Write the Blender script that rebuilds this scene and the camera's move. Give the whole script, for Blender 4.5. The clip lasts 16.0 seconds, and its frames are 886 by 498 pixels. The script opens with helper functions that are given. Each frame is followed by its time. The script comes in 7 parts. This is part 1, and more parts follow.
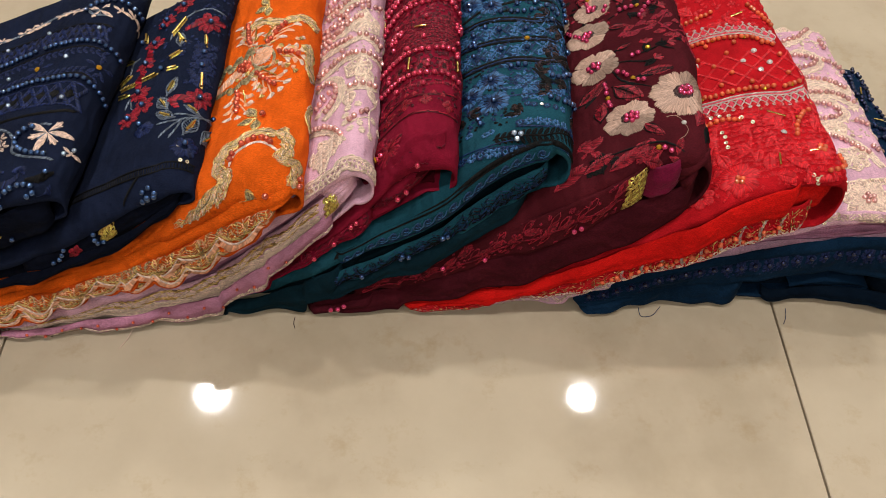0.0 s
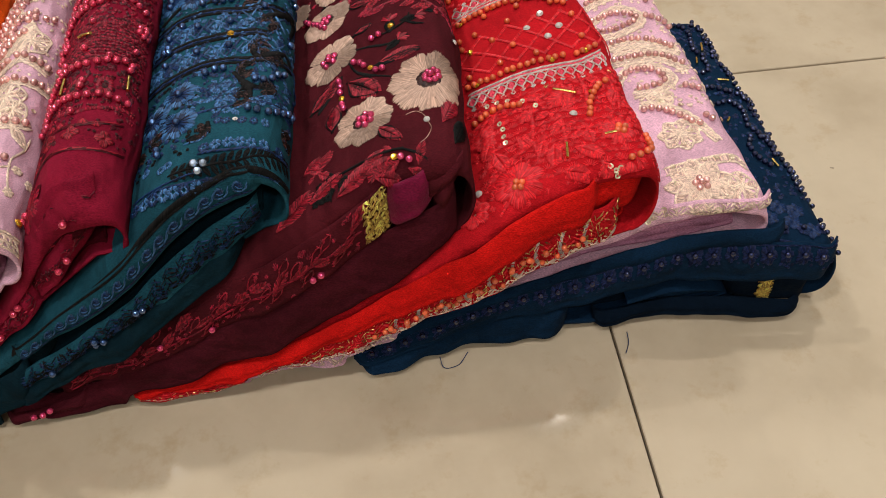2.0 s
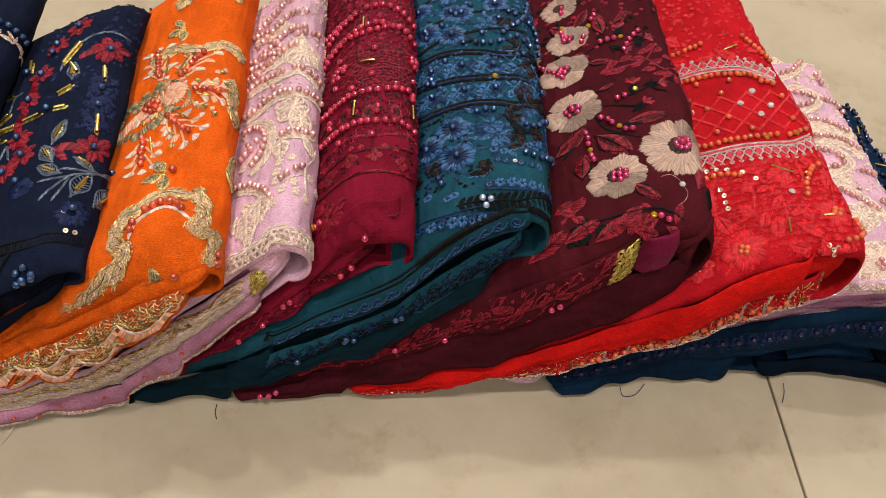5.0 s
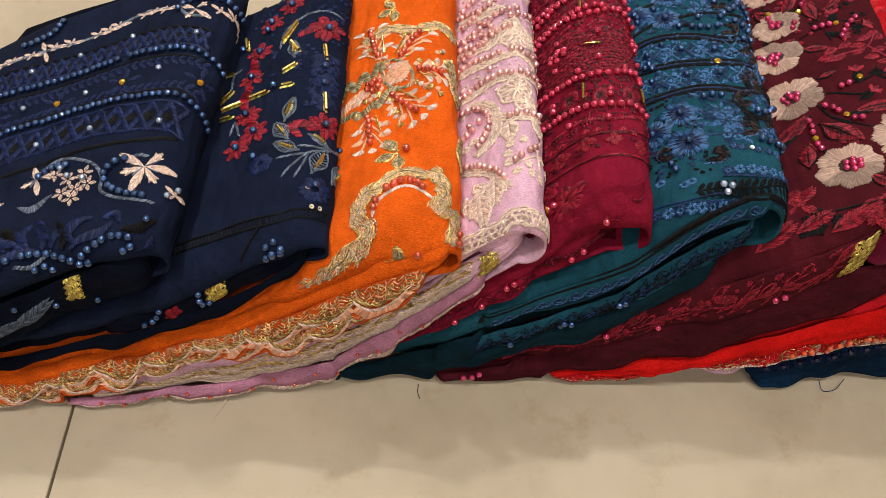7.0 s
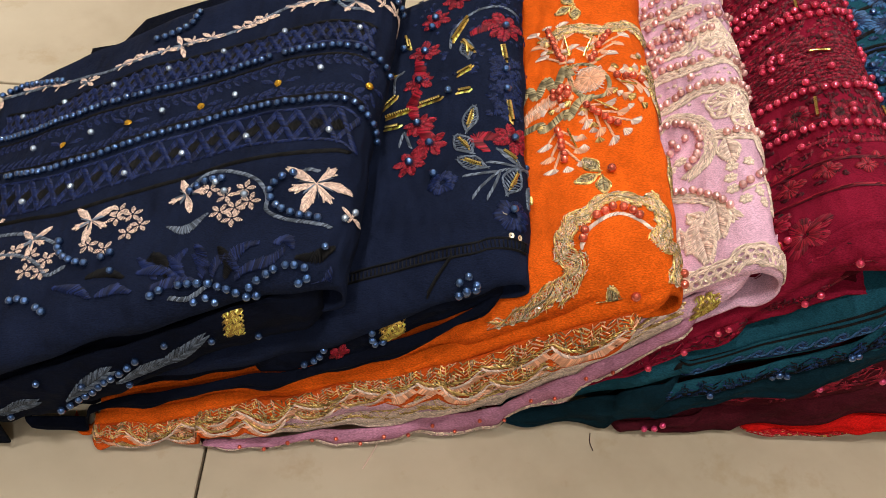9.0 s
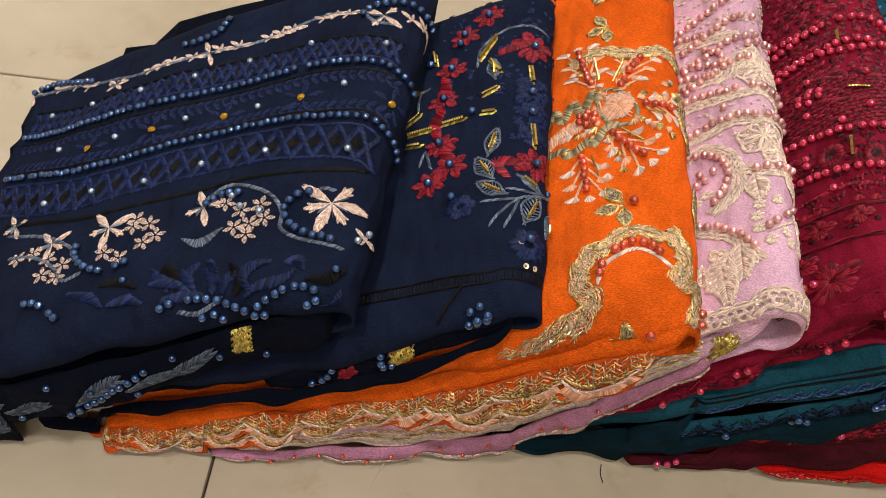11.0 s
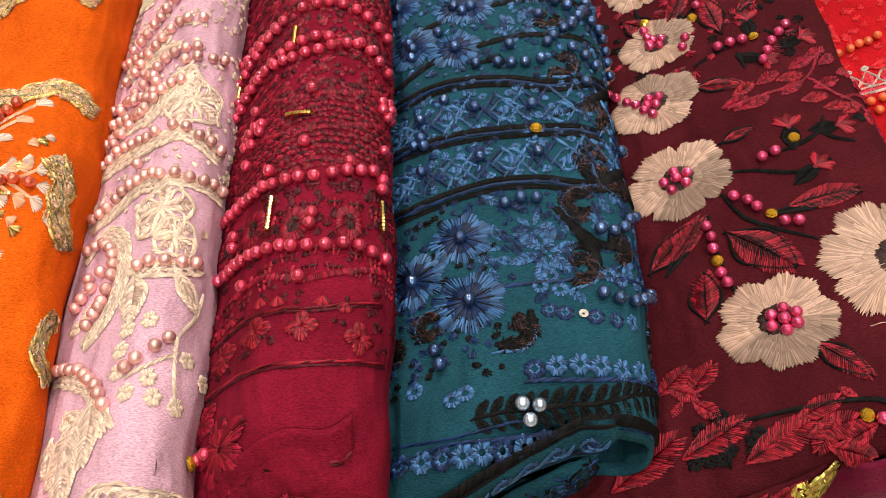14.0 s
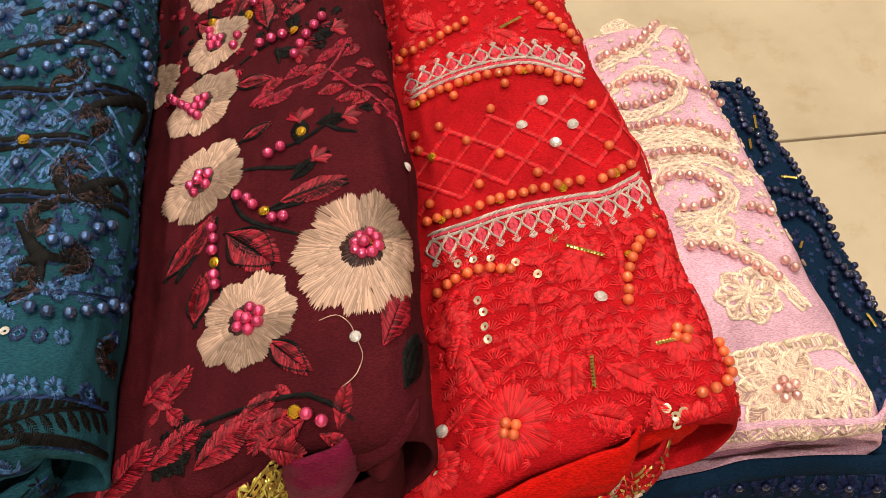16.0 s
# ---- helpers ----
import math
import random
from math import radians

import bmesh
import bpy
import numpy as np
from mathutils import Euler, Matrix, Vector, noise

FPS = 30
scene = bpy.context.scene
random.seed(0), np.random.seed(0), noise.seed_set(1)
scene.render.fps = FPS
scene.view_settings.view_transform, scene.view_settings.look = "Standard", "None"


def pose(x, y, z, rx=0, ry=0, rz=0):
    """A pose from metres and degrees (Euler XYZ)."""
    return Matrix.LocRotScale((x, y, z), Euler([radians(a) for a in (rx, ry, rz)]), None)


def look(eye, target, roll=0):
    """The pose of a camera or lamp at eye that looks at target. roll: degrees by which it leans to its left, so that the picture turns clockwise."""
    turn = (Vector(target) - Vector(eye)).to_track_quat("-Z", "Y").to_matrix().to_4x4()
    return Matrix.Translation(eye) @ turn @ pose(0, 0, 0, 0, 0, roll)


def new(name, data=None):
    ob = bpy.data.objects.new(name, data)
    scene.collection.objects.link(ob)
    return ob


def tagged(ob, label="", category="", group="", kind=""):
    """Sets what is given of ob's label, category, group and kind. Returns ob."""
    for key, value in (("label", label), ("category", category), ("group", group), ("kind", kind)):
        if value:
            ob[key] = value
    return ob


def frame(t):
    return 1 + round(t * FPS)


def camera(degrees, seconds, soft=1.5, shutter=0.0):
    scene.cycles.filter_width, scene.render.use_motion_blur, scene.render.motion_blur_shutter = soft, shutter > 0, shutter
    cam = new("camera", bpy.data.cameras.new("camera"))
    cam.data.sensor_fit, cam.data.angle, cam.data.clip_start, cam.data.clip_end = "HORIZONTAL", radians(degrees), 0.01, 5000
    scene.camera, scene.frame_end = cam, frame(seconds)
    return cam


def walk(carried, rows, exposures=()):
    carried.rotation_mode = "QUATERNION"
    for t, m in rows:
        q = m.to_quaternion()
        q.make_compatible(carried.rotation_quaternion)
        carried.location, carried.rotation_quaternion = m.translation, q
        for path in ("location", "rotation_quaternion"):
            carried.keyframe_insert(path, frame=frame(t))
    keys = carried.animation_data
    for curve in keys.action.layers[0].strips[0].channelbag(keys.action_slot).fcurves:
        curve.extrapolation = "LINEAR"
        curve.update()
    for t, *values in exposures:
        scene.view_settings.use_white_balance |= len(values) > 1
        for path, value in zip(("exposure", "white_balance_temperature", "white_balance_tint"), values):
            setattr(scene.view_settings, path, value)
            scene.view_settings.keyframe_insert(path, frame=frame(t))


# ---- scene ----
cam = camera(56.6, 16.0, 0.8)
PATH = [
    (0, (0.007, 0.116, 0.548), (0.081, 1.333, -1.038), 3.7),
    (0.5, (0.057, 0.133, 0.552), (0.108, 1.361, -1.026), 2.8),
    (1, (0.096, 0.16, 0.526), (0.161, 1.396, -1.045), 1.8),
    (1.5, (0.152, 0.211, 0.468), (0.244, 1.45, -1.099), -1.8),
    (2, (0.165, 0.216, 0.452), (0.292, 1.437, -1.127), -1.9),
    (2.5, (0.164, 0.217, 0.463), (0.311, 1.421, -1.128), -1.5),
    (3, (0.164, 0.222, 0.464), (0.325, 1.422, -1.128), -1.6),
    (3.5, (0.141, 0.236, 0.473), (0.317, 1.424, -1.127), -0.5),
    (4, (0.113, 0.232, 0.492), (0.303, 1.412, -1.111), 2.4),
    (4.5, (0.071, 0.223, 0.502), (0.275, 1.409, -1.095), 6.0),
    (5, (0.004, 0.22, 0.503), (0.217, 1.412, -1.089), 9.0),
    (5.2, (-0.023, 0.22, 0.497), (0.175, 1.413, -1.096), 9.1),
    (7.3, (-0.103, 0.222, 0.49), (-0.003, 1.395, -1.127), 6.3),
    (7.5, (-0.105, 0.226, 0.49), (-0.014, 1.403, -1.124), 5.9),
    (8, (-0.133, 0.24, 0.482), (-0.056, 1.414, -1.136), 5.5),
    (8.5, (-0.171, 0.259, 0.459), (-0.101, 1.429, -1.162), 5.9),
    (8.7, (-0.185, 0.265, 0.45), (-0.119, 1.433, -1.172), 6.1),
    (10.8, (-0.199, 0.29, 0.43), (-0.214, 1.441, -1.205), 6.1),
    (11, (-0.181, 0.289, 0.447), (-0.209, 1.436, -1.192), 5.7),
    (11.5, (-0.108, 0.314, 0.428), (-0.163, 1.466, -1.206), 4.8),
    (12, (-0.076, 0.386, 0.362), (-0.101, 1.531, -1.277), 5.1),
    (12.5, (-0.058, 0.41, 0.357), (-0.05, 1.536, -1.296), 4.3),
    (13, (-0.033, 0.414, 0.364), (-0.01, 1.531, -1.294), 3.5),
    (13.5, (0.015, 0.421, 0.362), (0.095, 1.536, -1.296), 3.9),
    (14, (0.038, 0.424, 0.369), (0.173, 1.534, -1.289), 4.3),
    (14.5, (0.062, 0.43, 0.367), (0.224, 1.539, -1.289), 4.0),
    (15, (0.095, 0.428, 0.371), (0.299, 1.528, -1.286), 5.3),
    (15.5, (0.142, 0.417, 0.378), (0.364, 1.514, -1.28), 5.7),
    (16, (0.19, 0.413, 0.373), (0.43, 1.504, -1.285), 4.7),
]
walk(cam, [(t, look(eye, target, roll)) for t, eye, target, roll in PATH],
     [(0, -0.08, 6250, 10), (4, 0.02, 6250, 10), (5, 0.05, 6250, 10), (8.5, 0.10, 6250, 10), (11, 0.0, 6250, 10), (12.5, 0.08, 6300, 10), (13.5, 0.22, 6500, 10), (14.5, 0.38, 6900, 10), (16, 0.25, 7200, 10)])

# ---- light: a shop ceiling with round downlights ----
world = bpy.data.worlds.new("world")
scene.world = world
world.use_nodes = True
world.node_tree.nodes["Background"].inputs[0].default_value = (1.0, 0.93, 0.82, 1)
world.node_tree.nodes["Background"].inputs[1].default_value = 0.006
scene.view_settings.exposure = 0.0
CEIL = 2.6
DOWNLIGHTS = [(-0.82, 1.73), (0.73, 1.73), (-0.84, 3.1), (0.67, 3.1), (-0.84, 0.08), (0.67, 0.08), (-0.84, -1.43), (0.67, -1.43)]


# ---- materials ----
class Nodes:
    """A short way to write node materials."""

    def __init__(self, name):
        self.mat = bpy.data.materials.new(name)
        self.mat.use_nodes = True
        self.tree = self.mat.node_tree
        self.out = self.tree.nodes["Material Output"]
        self.bsdf = self.tree.nodes["Principled BSDF"]

    def add(self, kind, **values):
        n = self.tree.nodes.new(kind)
        for key, value in values.items():
            n.inputs[key].default_value = value
        return n

    def link(self, a, b):
        self.tree.links.new(a, b)

    def put(self, **values):
        for key, value in values.items():
            self.bsdf.inputs[key.replace("_", " ")].default_value = value

    def coords(self, sx=1, sy=1, sz=1):
        c = self.add("ShaderNodeTexCoord")
        m = self.add("ShaderNodeMapping")
        m.inputs["Scale"].default_value = (sx, sy, sz)
        self.link(c.outputs["Object"], m.inputs["Vector"])
        return m.outputs["Vector"]

    def ramp(self, fac, stops):
        r = self.add("ShaderNodeValToRGB")
        while len(r.color_ramp.elements) < len(stops):
            r.color_ramp.elements.new(0.5)
        for e, (p, c) in zip(r.color_ramp.elements, stops):
            e.position, e.color = p, (*c, 1)
        self.link(fac, r.inputs["Fac"])
        return r.outputs["Color"]

    def noise(self, vector, scale, detail=4, rough=0.55):
        n = self.add("ShaderNodeTexNoise", Scale=scale, Detail=detail, Roughness=rough)
        self.link(vector, n.inputs["Vector"])
        return n.outputs["Fac"]

    def bump(self, height, strength, distance):
        b = self.add("ShaderNodeBump", Strength=strength, Distance=distance)
        self.link(height, b.inputs["Height"])
        if self.bsdf.inputs["Normal"].links:
            self.link(self.bsdf.inputs["Normal"].links[0].from_socket, b.inputs["Normal"])
        self.link(b.outputs["Normal"], self.bsdf.inputs["Normal"])


def shade(c, k):
    return tuple(min(1, v * k) for v in c)


def cloth(name, c, sheen=0.04, rough=0.85, weave=0.42):
    """Crepe cloth: soft blotches, a fine crosswise grain and a weave."""
    n = Nodes(name)
    v = n.coords()
    blot = n.ramp(n.noise(v, 38, 5), [(0.3, shade(c, 0.72)), (0.7, shade(c, 1.16))])
    yarn = n.ramp(n.noise(n.coords(800, 3200, 1500), 1.0, 2, 0.6), [(0.33, (0.66, 0.66, 0.66)), (0.66, (1.26, 1.26, 1.26))])
    mix = n.add("ShaderNodeMix")
    mix.data_type, mix.blend_type = "RGBA", "MULTIPLY"
    mix.inputs[0].default_value = 1.0
    n.link(blot, mix.inputs[6])
    n.link(yarn, mix.inputs[7])
    n.link(mix.outputs[2], n.bsdf.inputs["Base Color"])
    n.put(Roughness=rough, Sheen_Weight=sheen * 0.15, Sheen_Roughness=0.5, Specular_IOR_Level=0.05)
    n.bsdf.inputs["Sheen Tint"].default_value = (*[0.5 + 0.5 * x for x in c], 1)
    grain = n.noise(n.coords(260, 3000, 1500), 1.0, 3, 0.6)
    n.bump(grain, weave, 0.0013)
    n.bump(n.noise(v, 170, 3), 0.16, 0.003)
    n.bump(n.noise(n.coords(45, 20, 45), 1.0, 2), 0.75, 0.009)
    n.bump(n.noise(n.coords(110, 40, 110), 1.0, 1), 0.45, 0.004)
    return n.mat


def thread(name, c, rough=0.45, metal=0.0, spec=0.22, spread=1.0):
    """Embroidery thread; each stitch has its own tone."""
    n = Nodes(name)
    g = n.add("ShaderNodeNewGeometry")
    n.link(n.ramp(g.outputs["Random Per Island"], [(0.0, shade(c, 1 - 0.75 * spread)), (0.55, shade(c, 1 - 0.15 * spread)), (1.0, shade(c, 1 + 0.75 * spread))]), n.bsdf.inputs["Base Color"])
    n.put(Roughness=rough, Metallic=metal, Specular_IOR_Level=spec)
    n.bump(n.noise(n.coords(), 2500, 2), 0.4, 0.0004)
    return n.mat


def pearl_mat(name, c, metal=0.35, rough=0.24):
    n = Nodes(name)
    o = n.add("ShaderNodeObjectInfo")
    n.link(n.ramp(o.outputs["Random"], [(0.0, shade(c, 0.85)), (1.0, shade(c, 1.45))]), n.bsdf.inputs["Base Color"])
    n.put(Roughness=rough, Metallic=min(0.8, metal * 1.7), Coat_Weight=1.0, Coat_Roughness=0.09)
    n.bump(n.noise(n.coords(), 900, 2), 0.06, 0.0005)
    return n.mat


def shiny(name, c, rough=0.22, metal=1.0):
    n = Nodes(name)
    n.put(Roughness=rough, Metallic=metal)
    n.link(n.ramp(n.noise(n.coords(), 700, 2), [(0.3, shade(c, 0.7)), (0.7, shade(c, 1.15))]), n.bsdf.inputs["Base Color"])
    return n.mat


def tile_mat():
    n = Nodes("polished_tile")
    v = n.coords()
    o = n.add("ShaderNodeObjectInfo")
    shift = n.add("ShaderNodeVectorMath")
    shift.operation = "ADD"
    n.link(v, shift.inputs[0])
    n.link(o.outputs["Random"], shift.inputs[1])
    w = shift.outputs[0]
    big = n.noise(w, 6.0, 6, 0.6)
    base = n.ramp(big, [(0.28, (0.40, 0.325, 0.225)), (0.5, (0.50, 0.415, 0.30)), (0.72, (0.56, 0.475, 0.35))])
    streak = n.ramp(n.noise(w, 34, 7, 0.7), [(0.56, (1, 1, 1)), (0.78, (0.86, 0.80, 0.70))])
    mix = n.add("ShaderNodeMix")
    mix.data_type, mix.blend_type = "RGBA", "MULTIPLY"
    mix.inputs[0].default_value = 1.0
    n.link(base, mix.inputs[6])
    n.link(streak, mix.inputs[7])
    n.link(mix.outputs[2], n.bsdf.inputs["Base Color"])
    n.put(Roughness=0.16, Specular_IOR_Level=0.5)
    n.link(n.ramp(n.noise(w, 14, 4), [(0.3, (0.025, 0.025, 0.025)), (0.75, (0.06, 0.06, 0.06))]), n.bsdf.inputs["Roughness"])
    n.bump(n.noise(w, 9, 3), 0.04, 0.002)
    return n.mat


def plain(name, c, rough=0.8):
    n = Nodes(name)
    n.link(n.ramp(n.noise(n.coords(), 12, 5), [(0.3, shade(c, 0.93)), (0.7, shade(c, 1.05))]), n.bsdf.inputs["Base Color"])
    n.put(Roughness=rough)
    n.bump(n.noise(n.coords(), 120, 3), 0.1, 0.002)
    return n.mat


def glow(name, c, strength):
    n = Nodes(name)
    n.put(Emission_Strength=strength)
    n.bsdf.inputs["Emission Color"].default_value = (*c, 1)
    return n.mat


# Darker copies of navy, wine, teal, maroon, blue: fold shade put into colour.
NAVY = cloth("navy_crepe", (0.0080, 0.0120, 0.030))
NAVY_SHADED = cloth("shaded_navy_crepe", (0.0028, 0.0042, 0.011))
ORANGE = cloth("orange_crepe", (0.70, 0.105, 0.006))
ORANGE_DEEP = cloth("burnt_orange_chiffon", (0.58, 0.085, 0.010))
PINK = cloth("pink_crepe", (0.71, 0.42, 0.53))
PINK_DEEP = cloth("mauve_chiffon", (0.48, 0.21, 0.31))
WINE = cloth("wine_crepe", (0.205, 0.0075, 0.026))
WINE_SHADED = cloth("shaded_wine_crepe", (0.06, 0.0025, 0.008))
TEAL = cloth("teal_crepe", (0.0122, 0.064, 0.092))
TEAL_SHADED = cloth("shaded_teal_crepe", (0.0036, 0.017, 0.026))
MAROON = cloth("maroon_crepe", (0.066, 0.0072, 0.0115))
MAROON_SHADED = cloth("shaded_maroon_crepe", (0.055, 0.0060, 0.0110))
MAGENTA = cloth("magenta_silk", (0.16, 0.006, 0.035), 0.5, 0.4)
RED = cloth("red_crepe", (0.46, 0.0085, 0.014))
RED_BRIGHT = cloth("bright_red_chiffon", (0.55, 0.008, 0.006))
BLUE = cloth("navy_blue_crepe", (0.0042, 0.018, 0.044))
BLUE_SHADED = cloth("shaded_blue_crepe", (0.0020, 0.0065, 0.015))
BLACK_PIPE = cloth("black_piping", (0.010, 0.010, 0.011))
TILE = tile_mat()
GROUT = plain("brown_grout", (0.07, 0.048, 0.028))
WALL_PAINT = plain("beige_wall_paint", (0.42, 0.38, 0.32))
CEIL_PAINT = plain("white_ceiling_paint", (0.60, 0.58, 0.55))
LAMP_GLOW = glow("lamp_glass", (1.0, 0.90, 0.74), 60)
LAMP_RIM = plain("white_lamp_rim", (0.8, 0.8, 0.8), 0.4)


# ---- building helpers ----
def part(name, data, material, parent=None, label=""):
    """One mesh object, under a thing if given. data: a bmesh or (verts, faces)."""
    me = bpy.data.meshes.new(name)
    if isinstance(data, tuple):
        me.from_pydata([tuple(v) for v in data[0]], [], [tuple(f) for f in data[1]])
    else:
        data.to_mesh(me)
        data.free()
    me.materials.append(material)
    ob = new(name, me)
    ob.parent = parent
    if label:
        tagged(ob, label)
    return ob


def smooth(ob):
    ob.data.polygons.foreach_set("use_smooth", [True] * len(ob.data.polygons))
    return ob


def box(name, lo, hi, material, bevel=0.0, parent=None):
    bm = bmesh.new()
    bmesh.ops.create_cube(bm, size=1)
    for v in bm.verts:
        v.co = Vector([lo[i] + (v.co[i] + 0.5) * (hi[i] - lo[i]) for i in range(3)])
    if bevel:
        bmesh.ops.bevel(bm, geom=bm.edges[:], offset=bevel, segments=2, affect="EDGES")
    return part(name, bm, material, parent)


# ---- room ----
room = [((-3.2, -3.0, -0.2), (-3.0, 4.2, CEIL), "wall_west"), ((3.0, -3.0, -0.2), (3.2, 4.2, CEIL), "wall_east"),
        ((-3.0, 4.0, -0.2), (3.0, 4.2, CEIL), "wall_north"), ((-3.2, -3.2, -0.2), (3.2, -3.0, CEIL), "wall_south")]
for lo, hi, nm in room:
    tagged(box(nm, lo, hi, WALL_PAINT), "plain beige painted shop wall", "wall", kind="structure")
tagged(box("ceiling", (-3.2, -3.2, CEIL), (3.2, 4.2, CEIL + 0.15), CEIL_PAINT), "flat white painted ceiling", "ceiling", kind="structure")


def downlight(x, y):
    bm = bmesh.new()
    bmesh.ops.create_cone(bm, cap_ends=True, segments=32, radius1=0.047, radius2=0.047, depth=0.008)
    bmesh.ops.translate(bm, verts=bm.verts, vec=(0, 0, -0.008))
    e = tagged(new("downlight"), "round white recessed ceiling downlight, switched on", "ceiling lamp", "ceiling downlights")
    e.location = (x, y, CEIL)
    part("diffuser", bm, LAMP_GLOW, e, "glowing warm white disc")
    bm = bmesh.new()
    bmesh.ops.create_circle(bm, segments=32, radius=0.049)
    ring = bmesh.ops.extrude_edge_only(bm, edges=bm.edges[:])["geom"]
    for v in [g for g in ring if isinstance(g, bmesh.types.BMVert)]:
        v.co = Vector((v.co.x * 1.22, v.co.y * 1.22, 0))
    for v in bm.verts:
        v.co.z = -0.012 if v.co.length < 0.052 else -0.002
    part("rim", bm, LAMP_RIM, e)
    lamp = bpy.data.lights.new("downlight_beam", "AREA")
    lamp.shape, lamp.size, lamp.energy, lamp.color = "DISK", 0.095, 17.5, (1.0, 0.955, 0.90)
    ob = new("downlight_beam", lamp)
    ob.location = (x, y, CEIL - 0.02)


for x, y in DOWNLIGHTS:
    downlight(x, y)

# ---- folded suits, each a cloth folded about its right edge ----
XS = np.linspace(-0.60, 0.60, 601)


class Suit:
    """One folded suit: top(x) is its upper face, edge(y) its right fold, front(x) its front edge."""

    def __init__(self, top, edge, front, back, r, seed, below=None, wave=0.0015, dip=0.008, dipr=0.016, print_=(0, 0, 0, 0)):
        x, z = [p[0] for p in top], [p[1] for p in top]
        self.left = x[0]
        k = np.ones(11) / 11
        flat = np.interp(XS, x, z)
        t = np.convolve(np.pad(flat, 5, mode="edge"), k, mode="valid")
        under = below.tz if below else np.full_like(XS, 0.003)
        self.tz = np.where(XS < self.left, under, np.maximum(t, under + 0.004))
        self.hz = np.maximum(self.tz - under - 0.003, 0.004)
        self.edge_y, self.edge_x = [p[0] for p in edge], [p[1] for p in edge]
        self.front_x, self.front_y = [p[0] for p in front], [p[1] for p in front]
        self.back_x, self.back_y = [p[0] for p in back], [p[1] for p in back]
        self.r, self.wave, self.seed, self.dip, self.dipr = r, wave, seed, dip, dipr
        self.print_ = print_
        g = np.random.RandomState(seed)
        self.waves = [(g.uniform(20, 75), g.uniform(-60, 60), g.uniform(0, 6.3), g.uniform(0.4, 1)) for _ in range(7)]
        self.waves += [(g.uniform(90, 230), g.uniform(-230, 230), g.uniform(0, 6.3), g.uniform(0.08, 0.22)) for _ in range(8)]

    def R(self, y):
        y = np.asarray(y, float)
        return np.interp(y, self.edge_y, self.edge_x) + 0.0007 * np.sin(70 * y + self.seed) + 0.0005 * np.sin(190 * y + 2 * self.seed)

    def F(self, x):
        return np.interp(x, self.front_x, self.front_y)

    def B(self, x):
        return np.interp(x, self.back_x, self.back_y)

    def at(self, x, y, inset=0.0, sink=0.0, share=1.0, lift=0.0, dip=None, dipr=None, yf=None):
        """Points of the cloth. x runs over the top, round the right fold and back below.
        inset, sink, share: for inner layers (nearer the middle, lower, and that share of the thickness)."""
        dip, dipr = dip or self.dip, dipr or self.dipr
        x, y = np.broadcast_arrays(np.asarray(x, float), np.asarray(y, float))
        R = self.R(y) - inset
        r = self.r * min(1.0, share + 0.25)
        c = R - r
        over = np.maximum(x - c, 0.0)
        xt = np.minimum(x, c)
        h = np.interp(c, XS, self.hz) * share
        half = h / 2
        arc = 0.5 * math.pi * (r + half)
        phi = np.minimum(over / arc, 1.0) * math.pi
        back = np.maximum(over - arc, 0.0)
        xx = np.where(over > 0, np.where(back > 0, c - back, c + r * np.sin(phi)), xt)
        hx = np.interp(xx, XS, self.hz)
        zt = np.interp(np.minimum(xx, c), XS, self.tz) - sink * hx
        low = zt - hx * share
        zz = np.where(over > 0, np.where(back > 0, low, zt - half * (1 - np.cos(phi))), zt)
        w = sum(a * np.sin(kx * x + ky * y + p) for kx, ky, p, a in self.waves) / 3
        zz = zz + w * self.wave * np.where(back > 0, 0.2, 1.0)
        front = self.F(np.minimum(xx, c)) if yf is None else yf
        t = np.clip((front + dipr - y) / dipr, 0, 1)
        s = np.clip((y - self.B(np.minimum(xx, c)) + 0.02) / 0.02, 0, 1)
        drop = np.minimum(dip, hx * 0.5) * (1 - np.sqrt(1 - t * t * 0.999)) + np.minimum(0.02, hx * 0.6) * (1 - np.sqrt(1 - s * s * 0.999))
        zz = zz - drop * np.where(back > 0, 0.0, 0.5 + 0.5 * np.cos(phi))
        return np.stack([xx, y, np.maximum(zz, 0.0015) + lift], -1)

    def frame_at(self, x, y, **kw):
        """Points and outward normals."""
        e = 0.0008
        p = self.at(x, y, **kw)
        n = np.cross(self.at(x + e, y, **kw) - self.at(x - e, y, **kw), self.at(x, y + e, **kw) - self.at(x, y - e, **kw))
        n /= np.maximum(np.linalg.norm(n, axis=-1, keepdims=True), 1e-12)
        return p, n

    def motif_at(self, x, y):
        """Points and normals for a motif; print_ sets where the pattern lies on the cloth (offset and stretch)."""
        dx, dy, kx, ky = self.print_
        x, y = np.asarray(x, float), np.asarray(y, float)
        px, py = x + dx + kx * (x + 0.26), y + dy + ky * (x + 0.26)
        return self.frame_at(px, np.maximum(py, self.F(np.minimum(px, self.R(0.5) - 0.01)) + 0.0012))


